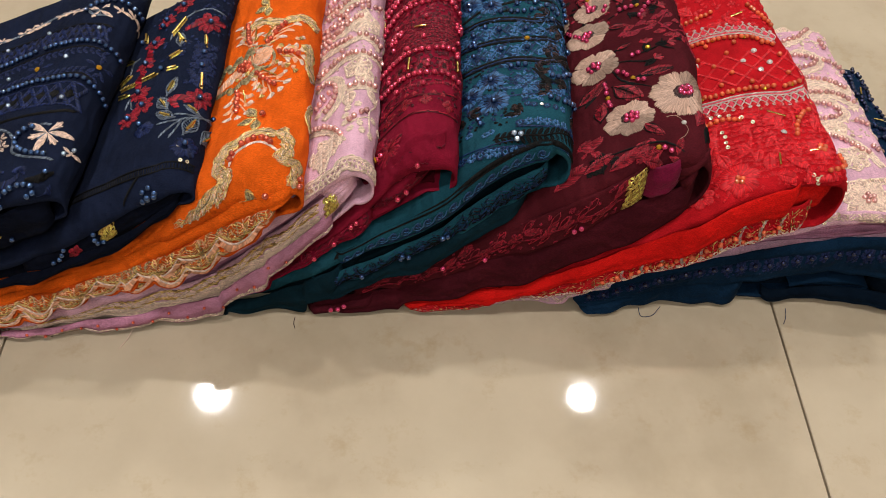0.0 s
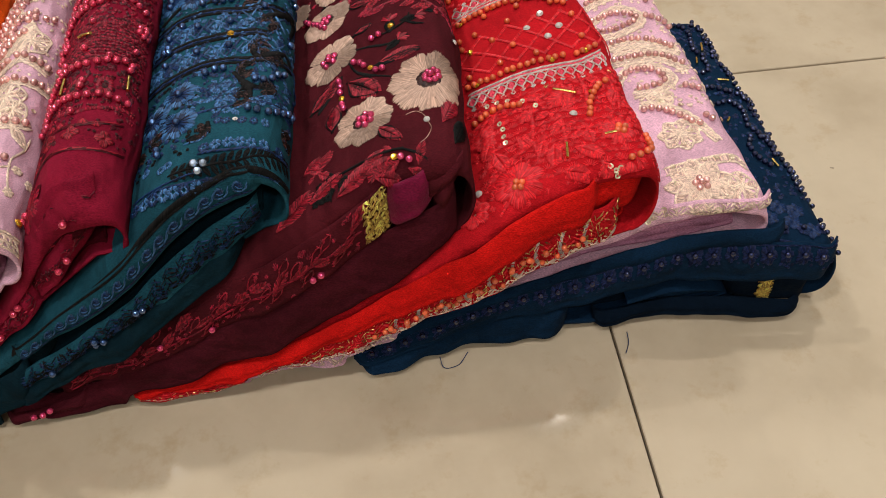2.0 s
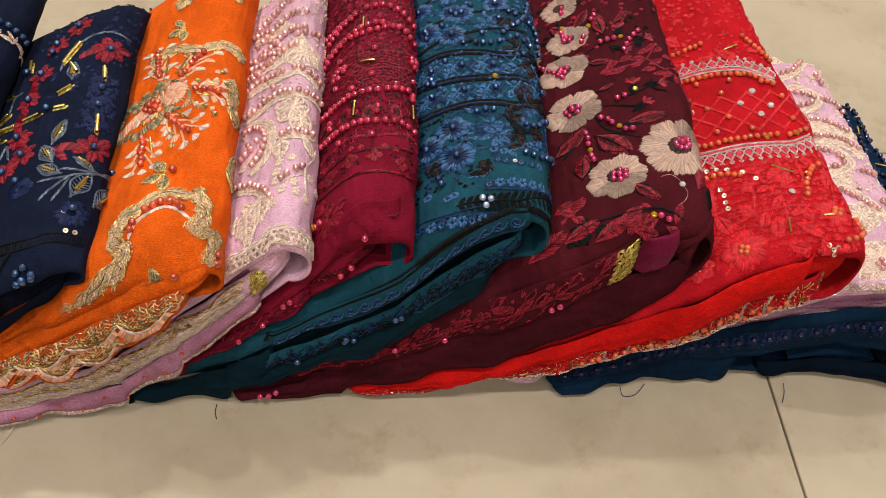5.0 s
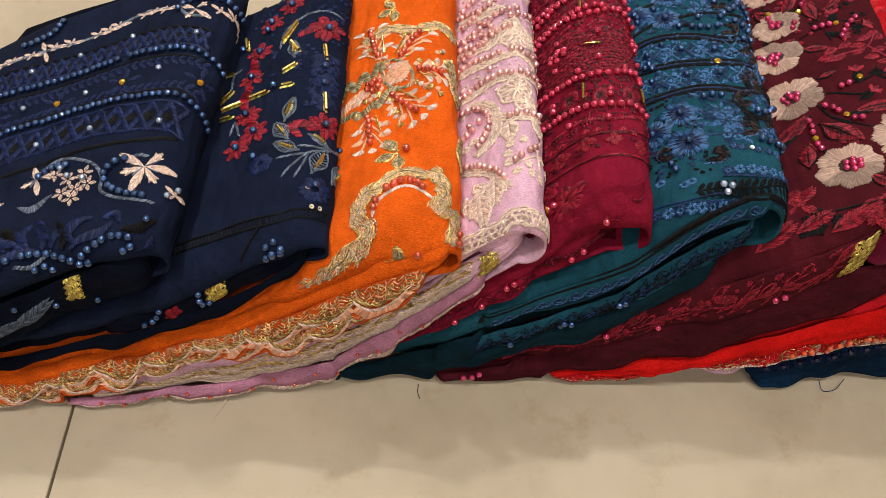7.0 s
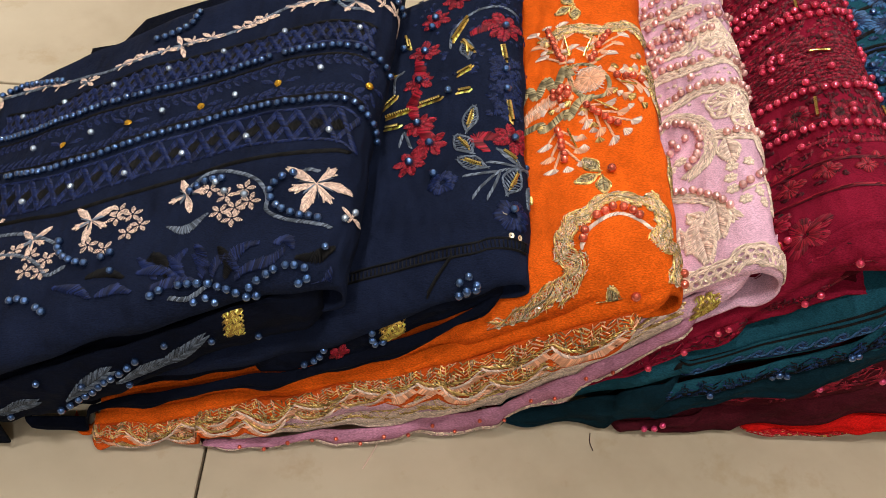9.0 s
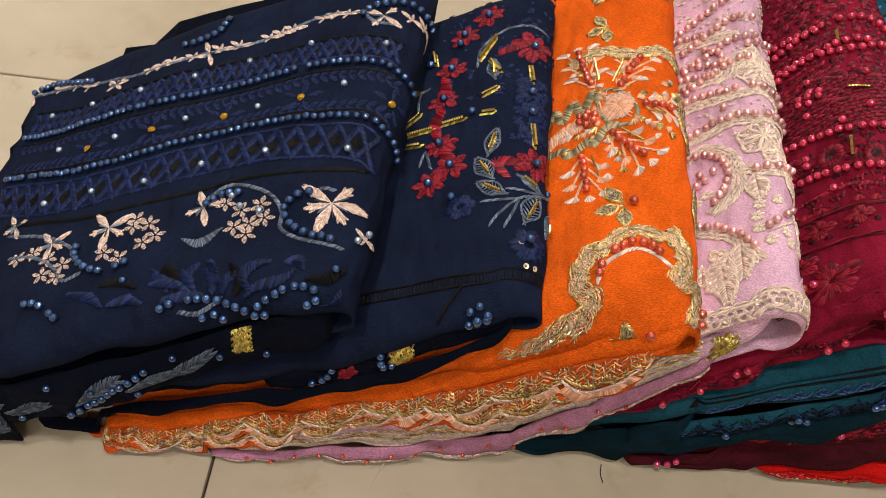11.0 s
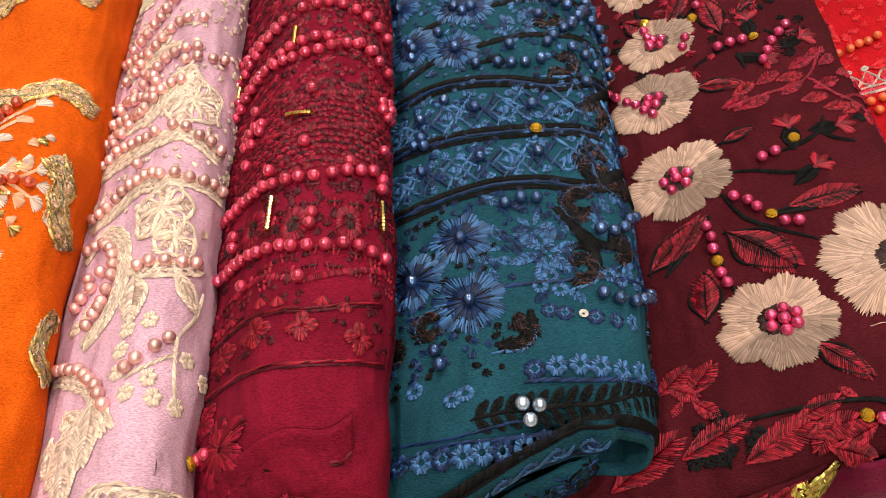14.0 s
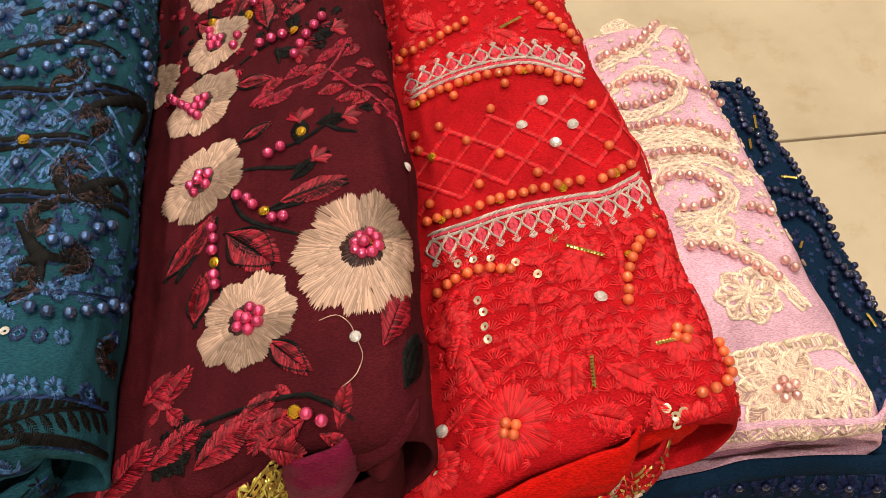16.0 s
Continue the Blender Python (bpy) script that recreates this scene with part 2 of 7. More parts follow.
def shell(name, P, N, thick, material, parent, label=""):
    """A closed sheet of cloth from a grid of points and normals."""
    nx, ny = P.shape[:2]
    Q = P - N * thick
    Q[..., 2] = np.maximum(Q[..., 2], 0.0008)
    verts = np.concatenate([P.reshape(-1, 3), Q.reshape(-1, 3)])
    idx = np.arange(nx * ny).reshape(nx, ny)
    o = nx * ny
    faces = []
    for i in range(nx - 1):
        for j in range(ny - 1):
            a, b, c, d = idx[i, j], idx[i + 1, j], idx[i + 1, j + 1], idx[i, j + 1]
            faces += [(a, b, c, d), (a + o, d + o, c + o, b + o)]
        a, b = idx[i, 0], idx[i + 1, 0]
        faces.append((a, a + o, b + o, b))
        a, b = idx[i, -1], idx[i + 1, -1]
        faces.append((a, b, b + o, a + o))
    for j in range(ny - 1):
        a, b = idx[0, j], idx[0, j + 1]
        faces.append((a, b, b + o, a + o))
        a, b = idx[-1, j], idx[-1, j + 1]
        faces.append((a, a + o, b + o, b))
    return smooth(part(name, (verts, faces), material, parent, label))


class Drape:
    """Cloth hanging over the front of a suit, from share f0 to f1 of its thickness, between x0 and x1."""

    def __init__(self, key, f0, f1, x0, x1, y0, y1, seed=0, ripple=0.0016, scallop=0.0, pitch=0.02):
        back = 0.005 if f1 < 0.9 and key not in ("blue", "orange", "red", "maroon") else 0.0
        self.s, self.f0, self.f1, self.x0, self.x1, self.y0, self.y1 = S[key], f0, f1, x0, x1, y0 + back, y1 + back
        self.ripple, self.scallop, self.pitch, self.key = ripple, scallop, pitch, key
        g = np.random.RandomState(seed + 40)
        self.w = [(g.uniform(40, 110), g.uniform(0, 6), 1.0), (g.uniform(120, 220), g.uniform(0, 6), 0.45), (g.uniform(250, 420), g.uniform(0, 6), 0.2)]
        self.deep = float(np.mean(np.interp(np.linspace(x0, x1, 9), XS, self.s.hz))) * (f1 - f0) + abs(y1 - y0) * 0.4

    def at(self, x, v):
        x, v = np.broadcast_arrays(np.asarray(x, float), np.asarray(v, float))
        k = np.clip(v / self.deep, 0, 1)
        xc = np.minimum(x, self.s.R(0.5) - 0.004)
        h = np.interp(xc, XS, self.s.hz)
        z = np.interp(xc, XS, self.s.tz) - (self.f0 + (self.f1 - self.f0) * k) * h
        z = z + self.scallop * k * (1 - np.abs(np.sin(math.pi * x / self.pitch)) ** 0.7)
        rip = sum(a * np.sin(q * x + p + 1.5 * k) for q, p, a in self.w) * self.ripple
        y = self.s.F(xc) + self.y0 + (self.y1 - self.y0) * k - 0.0025 * np.sin(math.pi * np.clip(k * 1.2, 0, 1)) + rip * (0.35 + 0.65 * k)
        end = np.clip(1 - (x - self.x0) / 0.007, 0, 1) ** 2 + np.clip(1 - (self.x1 - x) / 0.010, 0, 1) ** 2
        y = y + 0.007 * end
        return np.stack([x, y, np.maximum(z + rip * 0.4, 0.0022)], -1)

    def frame_at(self, x, v):
        e = 0.0007
        v = np.clip(v, 0.001, self.deep - 0.001)
        p = self.at(x, v)
        n = np.cross(self.at(x, v + e) - self.at(x, v - e), self.at(x + e, v) - self.at(x - e, v))
        n /= np.maximum(np.linalg.norm(n, axis=-1, keepdims=True), 1e-12)
        n *= np.where(n[..., 1:2] > 0, -1, 1)
        return p, n

    def build(self, name, material, label="", nx=90, ny=12, thick=0.0012):
        X, V = np.meshgrid(np.linspace(self.x0, self.x1, nx), np.linspace(0, self.deep, ny), indexing="ij")
        P = self.at(X, V)
        _, N = self.frame_at(X, V)
        self.ob = shell(name, P, N, thick, material, THING[self.key], label)
        return self


def sheet(name, suit, material, parent, left=None, turn=1.0, reach=0.10, yshift=0.0, thick=0.0016, nx=56, ny=44, frill=0.0, label="", seed=0, front=None, **kw):
    """A cloth layer of a suit: over the top, round the fold by turn (1: half a circle) and back by reach."""
    inset, share = kw.get("inset", 0.0), kw.get("share", 1.0)
    left = suit.left if left is None else left
    g = np.random.RandomState(seed + 7)
    ym = 0.6
    r = suit.r * min(1.0, share + 0.25)
    c = suit.R(ym) - inset - r
    arc = 0.5 * math.pi * (r + np.interp(c, XS, suit.hz) * share / 2)
    stops = np.concatenate([np.linspace(left - c, 0, nx), np.linspace(0, arc * turn, 18)[1:], arc + np.linspace(0, reach, 10)[1:] if turn >= 1 and reach > 0 else []])
    v = np.linspace(0, 1, ny)
    v = 0.35 * v + 0.65 * (0.5 - 0.5 * np.cos(math.pi * v))
    f1, f2, p1, p2 = g.uniform(60, 110), g.uniform(150, 260), g.uniform(0, 6), g.uniform(0, 6)
    P, N = [], []
    for s in stops:
        xp = min(s, 0) + c
        yf = (suit.F(xp) if front is None else np.interp(xp, [q[0] for q in front], [q[1] for q in front])) + yshift
        yf += 0.0012 * math.sin(f1 * s + p1) + 0.0007 * math.sin(f2 * s + p2) + frill * math.sin(2 * math.pi * s / 0.03)
        y = yf + (suit.B(xp) - yf) * v
        x = s + suit.R(y) - suit.R(ym) + c
        kk = dict(kw)
        kk["yf"] = yf
        p, n = suit.frame_at(x, y, **kk)
        P.append(p), N.append(n)
    return shell(name, np.array(P), np.array(N), thick, material, parent, label)


S = {}
S["blue"] = Suit([(0.13, 0.010), (0.2, 0.030), (0.3, 0.048), (0.36, 0.058), (0.40, 0.060), (0.46, 0.054)], [(0.48, 0.441), (0.53, 0.437), (0.60, 0.434), (0.72, 0.423)],
                 [(0.13, 0.482), (0.22, 0.495), (0.34, 0.502), (0.44, 0.486)], [(0.1, 0.725), (0.44, 0.722)], 0.014, 1, print_=(-0.011, -0.002, 0, 0))
S["pale"] = Suit([(0.07, 0.010), (0.13, 0.022), (0.2, 0.050), (0.27, 0.071), (0.32, 0.088), (0.35, 0.095), (0.375, 0.094), (0.39, 0.090)], [(0.5, 0.388), (0.61, 0.383), (0.73, 0.376)],
                 [(0.07, 0.49), (0.2, 0.494), (0.32, 0.504), (0.39, 0.497)], [(0.0, 0.735), (0.39, 0.729)], 0.012, 2, S["blue"], print_=(-0.006, -0.0015, 0, 0))
S["red"] = Suit([(0.0, 0.010), (0.07, 0.03), (0.13, 0.058), (0.2, 0.104), (0.237, 0.126), (0.263, 0.136), (0.285, 0.139), (0.307, 0.140)], [(0.495, 0.314), (0.6, 0.311), (0.7, 0.301)],
                [(0.0, 0.478), (0.21, 0.482), (0.24, 0.492), (0.285, 0.496), (0.31, 0.499)], [(-0.1, 0.76), (0.31, 0.77)], 0.012, 3, S["pale"], 0.0016, 0.009, print_=(-0.0017, -0.0015, 0, 0))
S["maroon"] = Suit([(-0.075, 0.012), (0.0, 0.05), (0.07, 0.092), (0.142, 0.138), (0.165, 0.153), (0.19, 0.161), (0.213, 0.166)], [(0.49, 0.211), (0.6, 0.218), (0.7, 0.216)],
                   [(-0.08, 0.48), (0.1, 0.486), (0.19, 0.497), (0.22, 0.497)], [(-0.1, 0.76), (0.22, 0.78)], 0.016, 4, S["red"], dip=0.013, dipr=0.020, print_=(0.0012, 0.0006, 0, 0))
S["teal"] = Suit([(-0.137, 0.010), (-0.08, 0.045), (-0.02, 0.09), (0.03, 0.130), (0.05, 0.149), (0.065, 0.156), (0.09, 0.162), (0.12, 0.165)], [(0.49, 0.114), (0.54, 0.119), (0.69, 0.124)],
                 [(-0.14, 0.476), (0.03, 0.481), (0.09, 0.506), (0.12, 0.505)], [(-0.1, 0.75), (0.12, 0.77)], 0.017, 5, S["maroon"], 0.0017, 0.014, 0.020, print_=(0.0007, -0.0015, 0, 0))
S["wine"] = Suit([(-0.10, 0.040), (-0.05, 0.085), (-0.02, 0.128), (-0.005, 0.156), (0.006, 0.167), (0.015, 0.171), (0.025, 0.171), (0.039, 0.168)], [(0.48, 0.036), (0.55, 0.040), (0.69, 0.042)],
                 [(-0.1, 0.484), (-0.02, 0.488), (0.01, 0.492), (0.04, 0.488)], [(-0.1, 0.75), (0.04, 0.76)], 0.022, 6, S["teal"], 0.0017, 0.026, 0.034, (-0.003, -0.007, 0, 0))
S["pink"] = Suit([(-0.30, 0.012), (-0.25, 0.028), (-0.2, 0.045), (-0.14, 0.066), (-0.08, 0.112), (-0.05, 0.138), (-0.035, 0.152), (-0.02, 0.156)], [(0.48, -0.0195), (0.55, -0.019), (0.69, -0.018)],
                 [(-0.30, 0.447), (-0.2, 0.458), (-0.065, 0.486), (-0.01, 0.49)], [(-0.3, 0.71), (-0.02, 0.735)], 0.014, 7, S["wine"], 0.0016, 0.010, 0.014)
S["orange"] = Suit([(-0.36, 0.02), (-0.3, 0.045), (-0.25, 0.062), (-0.2, 0.085), (-0.16, 0.112), (-0.12, 0.138), (-0.10, 0.146), (-0.085, 0.149), (-0.068, 0.149)], [(0.465, -0.066), (0.55, -0.068), (0.70, -0.068)],
                   [(-0.36, 0.45), (-0.2, 0.466), (-0.1, 0.473), (-0.06, 0.485)], [(-0.36, 0.69), (-0.06, 0.73)], 0.016, 8, S["pink"], 0.0040, 0.019, 0.030, (0.0008, -0.003, 0, 0))
S["floral"] = Suit([(-0.40, 0.03), (-0.3, 0.078), (-0.25, 0.1), (-0.2, 0.128), (-0.17, 0.143), (-0.139, 0.146)], [(0.48, -0.138), (0.55, -0.139), (0.69, -0.139)],
                   [(-0.40, 0.452), (-0.226, 0.462), (-0.165, 0.473), (-0.136, 0.485)], [(-0.4, 0.66), (-0.14, 0.70)], 0.016, 9, S["orange"], 0.0020, 0.028, 0.040, (-0.0007, 0.002, 0, 0))
S["beaded"] = Suit([(-0.46, 0.052), (-0.394, 0.091), (-0.349, 0.111), (-0.31, 0.123), (-0.268, 0.139), (-0.24, 0.147), (-0.215, 0.149)], [(0.45, -0.222), (0.55, -0.2165), (0.675, -0.208)],
                   [(-0.45, 0.436), (-0.371, 0.441), (-0.264, 0.463), (-0.215, 0.470)], [(-0.46, 0.662), (-0.41, 0.672), (-0.33, 0.682), (-0.29, 0.690), (-0.25, 0.705), (-0.2, 0.725)], 0.015, 10, S["floral"], 0.0020, 0.014, 0.024, (0.0, 0.0, 0.06, -0.10))

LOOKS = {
    "blue": ("dark blue suit folded flat on the tiles, beaded", BLUE, BLUE_SHADED),
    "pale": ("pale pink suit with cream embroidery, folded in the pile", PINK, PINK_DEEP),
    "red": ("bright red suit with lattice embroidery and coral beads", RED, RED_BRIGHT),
    "maroon": ("maroon suit with beige flowers and pink pearls, folded", MAROON, MAROON_SHADED),
    "teal": ("teal suit with blue flowers and black scrolls, folded", TEAL, TEAL_SHADED),
    "wine": ("wine red suit with rows of wine pearls, folded", WINE, WINE_SHADED),
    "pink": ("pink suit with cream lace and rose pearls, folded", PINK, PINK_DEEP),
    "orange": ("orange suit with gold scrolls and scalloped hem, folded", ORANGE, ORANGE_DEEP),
    "floral": ("navy suit with red flowers and gold beads, folded", NAVY, NAVY_SHADED),
    "beaded": ("navy suit with blue pearl rows and cream flowers, folded", NAVY, NAVY_SHADED),
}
THING = {}
for key, (label, mat, deep) in LOOKS.items():
    s = S[key]
    e = tagged(new("folded_suit"), label, "folded clothes", "folded suits in the pile")
    THING[key] = e
    sheet("outer_cloth", s, mat, e, reach=0.25, seed=len(key))
    # Inner layers of navy, wine, teal, maroon, blue: shade lies in the cloth colour.
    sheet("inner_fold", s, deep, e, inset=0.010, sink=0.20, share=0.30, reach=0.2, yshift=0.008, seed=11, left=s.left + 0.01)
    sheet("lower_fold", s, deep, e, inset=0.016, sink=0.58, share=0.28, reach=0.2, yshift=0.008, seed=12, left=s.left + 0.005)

# ---- embroidery, pearls, beads and sequins ----
T_NAVY = thread("navy_thread", (0.0095, 0.0170, 0.066), 0.45, 0.0, 0.16)
T_BLACK = thread("black_thread", (0.0048, 0.0044, 0.0045), 0.6, 0.0, 0.12)
T_BLUE = thread("blue_thread", (0.040, 0.115, 0.260), 0.35)
T_DKBLUE = thread("dark_blue_thread", (0.007, 0.024, 0.085))
T_GREY = thread("grey_blue_thread", (0.12, 0.145, 0.19))
T_CREAM = thread("cream_thread", (0.72, 0.52, 0.42), spread=0.6)
T_IVORY = thread("ivory_thread", (0.76, 0.58, 0.45), spread=0.5)
T_PEACH = thread("peach_thread", (0.76, 0.38, 0.22), spread=0.45)
T_BEIGE = thread("beige_thread", (0.50, 0.33, 0.25), spread=0.5)
T_TAUPE = thread("taupe_thread", (0.30, 0.20, 0.15), spread=0.5)
T_CRIMSON = thread("crimson_thread", (0.25, 0.010, 0.022))
T_WINE = thread("wine_thread", (0.24, 0.007, 0.024))
T_DKWINE = thread("dark_wine_thread", (0.075, 0.003, 0.010))
T_BROWN = thread("brown_thread", (0.045, 0.018, 0.016))
T_RED = thread("red_thread", (0.58, 0.013, 0.020), spread=0.5)
T_ROSE = thread("rose_thread", (0.66, 0.06, 0.10), spread=0.4)
T_SILVER = thread("silver_thread", (0.46, 0.36, 0.32), 0.45, 0.15, spread=0.5)
T_GOLD = thread("gold_thread", (0.66, 0.42, 0.15), 0.30, 0.8)
T_LACE = thread("bright_gold_thread", (0.86, 0.58, 0.16), 0.28, 0.85)
T_SAGE = thread("sage_thread", (0.33, 0.26, 0.14), 0.38, 0.35)
P_BLUE = pearl_mat("blue_pearl", (0.044, 0.094, 0.23), 0.5)
P_NAVY = pearl_mat("navy_pearl", (0.022, 0.030, 0.085), 0.5)
P_WINE = pearl_mat("wine_pearl", (0.60, 0.045, 0.10), 0.4)
P_PINK = pearl_mat("magenta_pearl", (0.62, 0.055, 0.16), 0.4)
P_ROSE = pearl_mat("rose_pearl", (0.74, 0.40, 0.37), 0.35)
P_CORAL = pearl_mat("copper_pearl", (0.66, 0.12, 0.065), 0.4)
P_BEAD = pearl_mat("coral_bead", (0.60, 0.10, 0.030), 0.0, 0.35)
P_WHITE = pearl_mat("pale_blue_pearl", (0.42, 0.52, 0.68), 0.5)
GOLD = shiny("gold_bugle", (0.95, 0.68, 0.22))
AMBER = shiny("amber_stone", (0.90, 0.50, 0.05), 0.1, 0.8)
SILVER = shiny("silver_stone", (0.78, 0.74, 0.70), 0.12, 0.4)
SEQUIN = shiny("pale_gold_sequin", (0.86, 0.72, 0.50), 0.2, 0.5)
rng = np.random.RandomState(5)


def curve(pts, step=0.001, closed=False):
    """Points along a smooth line through pts, step metres apart."""
    p = np.array(pts, float)
    if len(p) == 2:
        n = max(2, int(np.linalg.norm(p[1] - p[0]) / step) + 1)
        return p[0] + (p[1] - p[0]) * np.linspace(0, 1, n)[:, None]
    a = np.vstack([p[-1], p, p[0], p[1]]) if closed else np.vstack([2 * p[0] - p[1], p, 2 * p[-1] - p[-2]])
    out = []
    for i in range(len(a) - 3):
        t = np.linspace(0, 1, 24, endpoint=False)[:, None]
        p0, p1, p2, p3 = a[i:i + 4]
        out.append(0.5 * (2 * p1 + (p2 - p0) * t + (2 * p0 - 5 * p1 + 4 * p2 - p3) * t ** 2 + (3 * p1 - p0 - 3 * p2 + p3) * t ** 3))
    out = np.vstack(out + [a[-2:-1]])
    d = np.concatenate([[0], np.cumsum(np.linalg.norm(np.diff(out, axis=0), axis=1))])
    s = np.linspace(0, d[-1], max(2, int(round(d[-1] / step)) + 1))
    return np.stack([np.interp(s, d, out[:, 0]), np.interp(s, d, out[:, 1])], 1)


class Work:
    """Stitches of one motif on one suit. Each stitch is a raised, pointed thread."""

    def __init__(self, key, lift=0.0, place=None):
        self.key, self.rows, self.lift, self.place = key, [], lift, place

    def add(self, mat, p0, p1, w=0.0009, h=0.0006):
        p0, p1 = np.atleast_2d(p0), np.atleast_2d(p1)
        p0, p1 = np.broadcast_arrays(p0, p1)
        self.rows.append((mat, p0, p1, np.broadcast_to(w * 0.62, len(p0)), np.broadcast_to(h, len(p0))))
        return self

    def line(self, mat, pts, w=0.0012, step=0.0016, slant=0.5, h=0.0007, closed=False):
        """A rope of slanting stitches."""
        step = step * 0.62
        c = curve(pts, step, closed)
        d = np.gradient(c, axis=0)
        d /= np.maximum(np.linalg.norm(d, axis=1, keepdims=True), 1e-9)
        n = np.stack([-d[:, 1], d[:, 0]], 1)
        a = c - d * step * 1.6 - n * w * slant
        b = c + d * step * 1.6 + n * w * slant
        return self.add(mat, a, b, w, h)

    def band(self, mat, pts, width, step=0.0009, w=0.0010, jitter=0.15, h=0.0007, slant=0.0):
        """Satin stitch across a line; width may vary along it."""
        c = curve(pts, step * 0.65)
        d = np.gradient(c, axis=0)
        d /= np.maximum(np.linalg.norm(d, axis=1, keepdims=True), 1e-9)
        n = np.stack([-d[:, 1], d[:, 0]], 1)
        wd = np.interp(np.linspace(0, 1, len(c)), np.linspace(0, 1, len(np.atleast_1d(width))), np.atleast_1d(width))[:, None]
        j = 1 + jitter * rng.uniform(-1, 1, (len(c), 2))
        return self.add(mat, c - n * wd / 2 * j[:, :1] - d * slant * wd, c + n * wd / 2 * j[:, 1:] + d * slant * wd, w, h)

    def bloom(self, mat, c, r, petals=5, turn=0.0, n=90, inner=0.12, deep=0.35, w=0.0011, tip=None, h=0.0010, squash=1.0, round_=0.6):
        """A flower of radiating stitches."""
        n = int(n * 1.6)
        a = np.linspace(0, 2 * math.pi, n, endpoint=False) + rng.uniform(-0.02, 0.02, n)
        shape = (1 - deep) + deep * np.abs(np.cos(petals * (a - turn) / 2)) ** round_
        R = r * shape * (1 + rng.uniform(-0.05, 0.03, n))
        u = np.stack([np.cos(a), np.sin(a) * squash], 1)
        c = np.array(c)
        self.add(mat, c + u * r * inner, c + u * (R * 0.66)[:, None], w, h)
        return self.add(tip or mat, c + u * (R * 0.42)[:, None], c + u * R[:, None], w, h * 0.9)

    def leaf(self, mat, base, tip, width=0.4, n=None, vein=None, w=0.0009, h=0.0008):
        """A fishbone leaf."""
        b, t = np.array(base, float), np.array(tip, float)
        L = np.linalg.norm(t - b)
        d = (t - b) / max(L, 1e-9)
        m = np.array([-d[1], d[0]])
        n = n or max(6, int(L / 0.0006))
        s = np.linspace(0.0, 0.92, n)[:, None]
        half = width * L / 2 * np.sin(math.pi * np.clip(s * 0.92 + 0.08, 0, 1)) ** 0.8
        for side in (1, -1):
            p0 = b + d * s * L
            p1 = b + d * (s + 0.16) * L + m * side * half * (1 + rng.uniform(-0.08, 0.08, s.shape))
            cut = rng.uniform(0.40, 0.62, s.shape)
            self.add(mat, p0, p0 + (p1 - p0) * (cut + 0.12), w, h)
            self.add(mat, p0 + (p1 - p0) * (cut - 0.12), p1, w, h * 0.85)
        if vein:
            self.line(vein, [b, t], 0.0008, h=h + 0.0003)
        return self

    def spray(self, mat, area, n, size, spread=6.3, w=0.0009, aim=0.0, h=0.0006):
        """Loose single stitches strewn over a box (x0, x1, y0, y1)."""
        x0, x1, y0, y1 = area
        n = max(3, int(n * 0.55))
        p = np.stack([rng.uniform(x0, x1, n), rng.uniform(y0, y1, n)], 1)
        a = aim + rng.uniform(-spread / 2, spread / 2, n)
        L = size * rng.uniform(0.6, 1.1, n)
        for q, k in ((-0.75, 0.55), (-0.35, 0.85), (0.0, 1.0), (0.35, 0.85), (0.75, 0.55)):
            u = np.stack([np.cos(a + q), np.sin(a + q)], 1)
            self.add(mat, p + u * (L * 0.08)[:, None], p + u * (L * k * 0.8)[:, None], w, h)
        return self

    def scales(self, mat, area, size, w=0.0008, k=5, h=0.0006):
        """Rows of small fans, like fish scales."""
        x0, x1, y0, y1 = area
        for j, y in enumerate(np.arange(y0, y1, size * 0.62)):
            for x in np.arange(x0 + (j % 2) * size / 2, x1, size):
                a = np.linspace(0.35, math.pi - 0.35, k + 3) + rng.uniform(-0.15, 0.15)
                u = np.stack([np.cos(a), np.sin(a)], 1) * size * 0.55
                c = np.array([x, y]) + rng.uniform(-0.08, 0.08, 2) * size
                self.add(mat, c + u * 0.2, c + u, w, h)
        return self

    def patch(self, mats, pts, width, n, size=0.0034, w=0.0010, h=0.0009):
        """Short stitches crowded along a line, in several threads."""
        c = curve(pts, 0.0008)
        d = np.gradient(c, axis=0)
        d /= np.maximum(np.linalg.norm(d, axis=1, keepdims=True), 1e-9)
        m = np.stack([-d[:, 1], d[:, 0]], 1)
        for mat in mats:
            k = rng.randint(0, len(c), max(3, int(1.5 * n / len(mats))))
            q = np.round(rng.uniform(-0.5, 0.5, len(k)) * 6) / 6 * width + 0.10 * width * np.sin(k * 0.55)
            p = c[k] + m[k] * q[:, None]
            a = np.arctan2(d[k, 1], d[k, 0]) + np.where(rng.rand(len(k)) < 0.2, 1.3, 0.45 * np.sign(np.cos(k * 0.55))) + rng.uniform(-0.15, 0.15, len(k))
            u = np.stack([np.cos(a), np.sin(a)], 1) * (size * rng.uniform(0.3, 0.55, len(k)))[:, None]
            self.add(mat, p - u, p + u, w * 0.75, h)
        return self

    def lacework(self, mat, other, pts, width):
        """A lace ribbon: corded edges, scallops and netting between."""
        c = curve(pts, 0.0012)
        d = np.gradient(c, axis=0)
        d /= np.maximum(np.linalg.norm(d, axis=1, keepdims=True), 1e-9)
        m = np.stack([-d[:, 1], d[:, 0]], 1)
        t = np.arange(len(c))
        for q, mt in ((-0.42, mat), (0.42, mat), (0.0, other)):
            self.line(mt, c + m * (q * width), 0.0011)
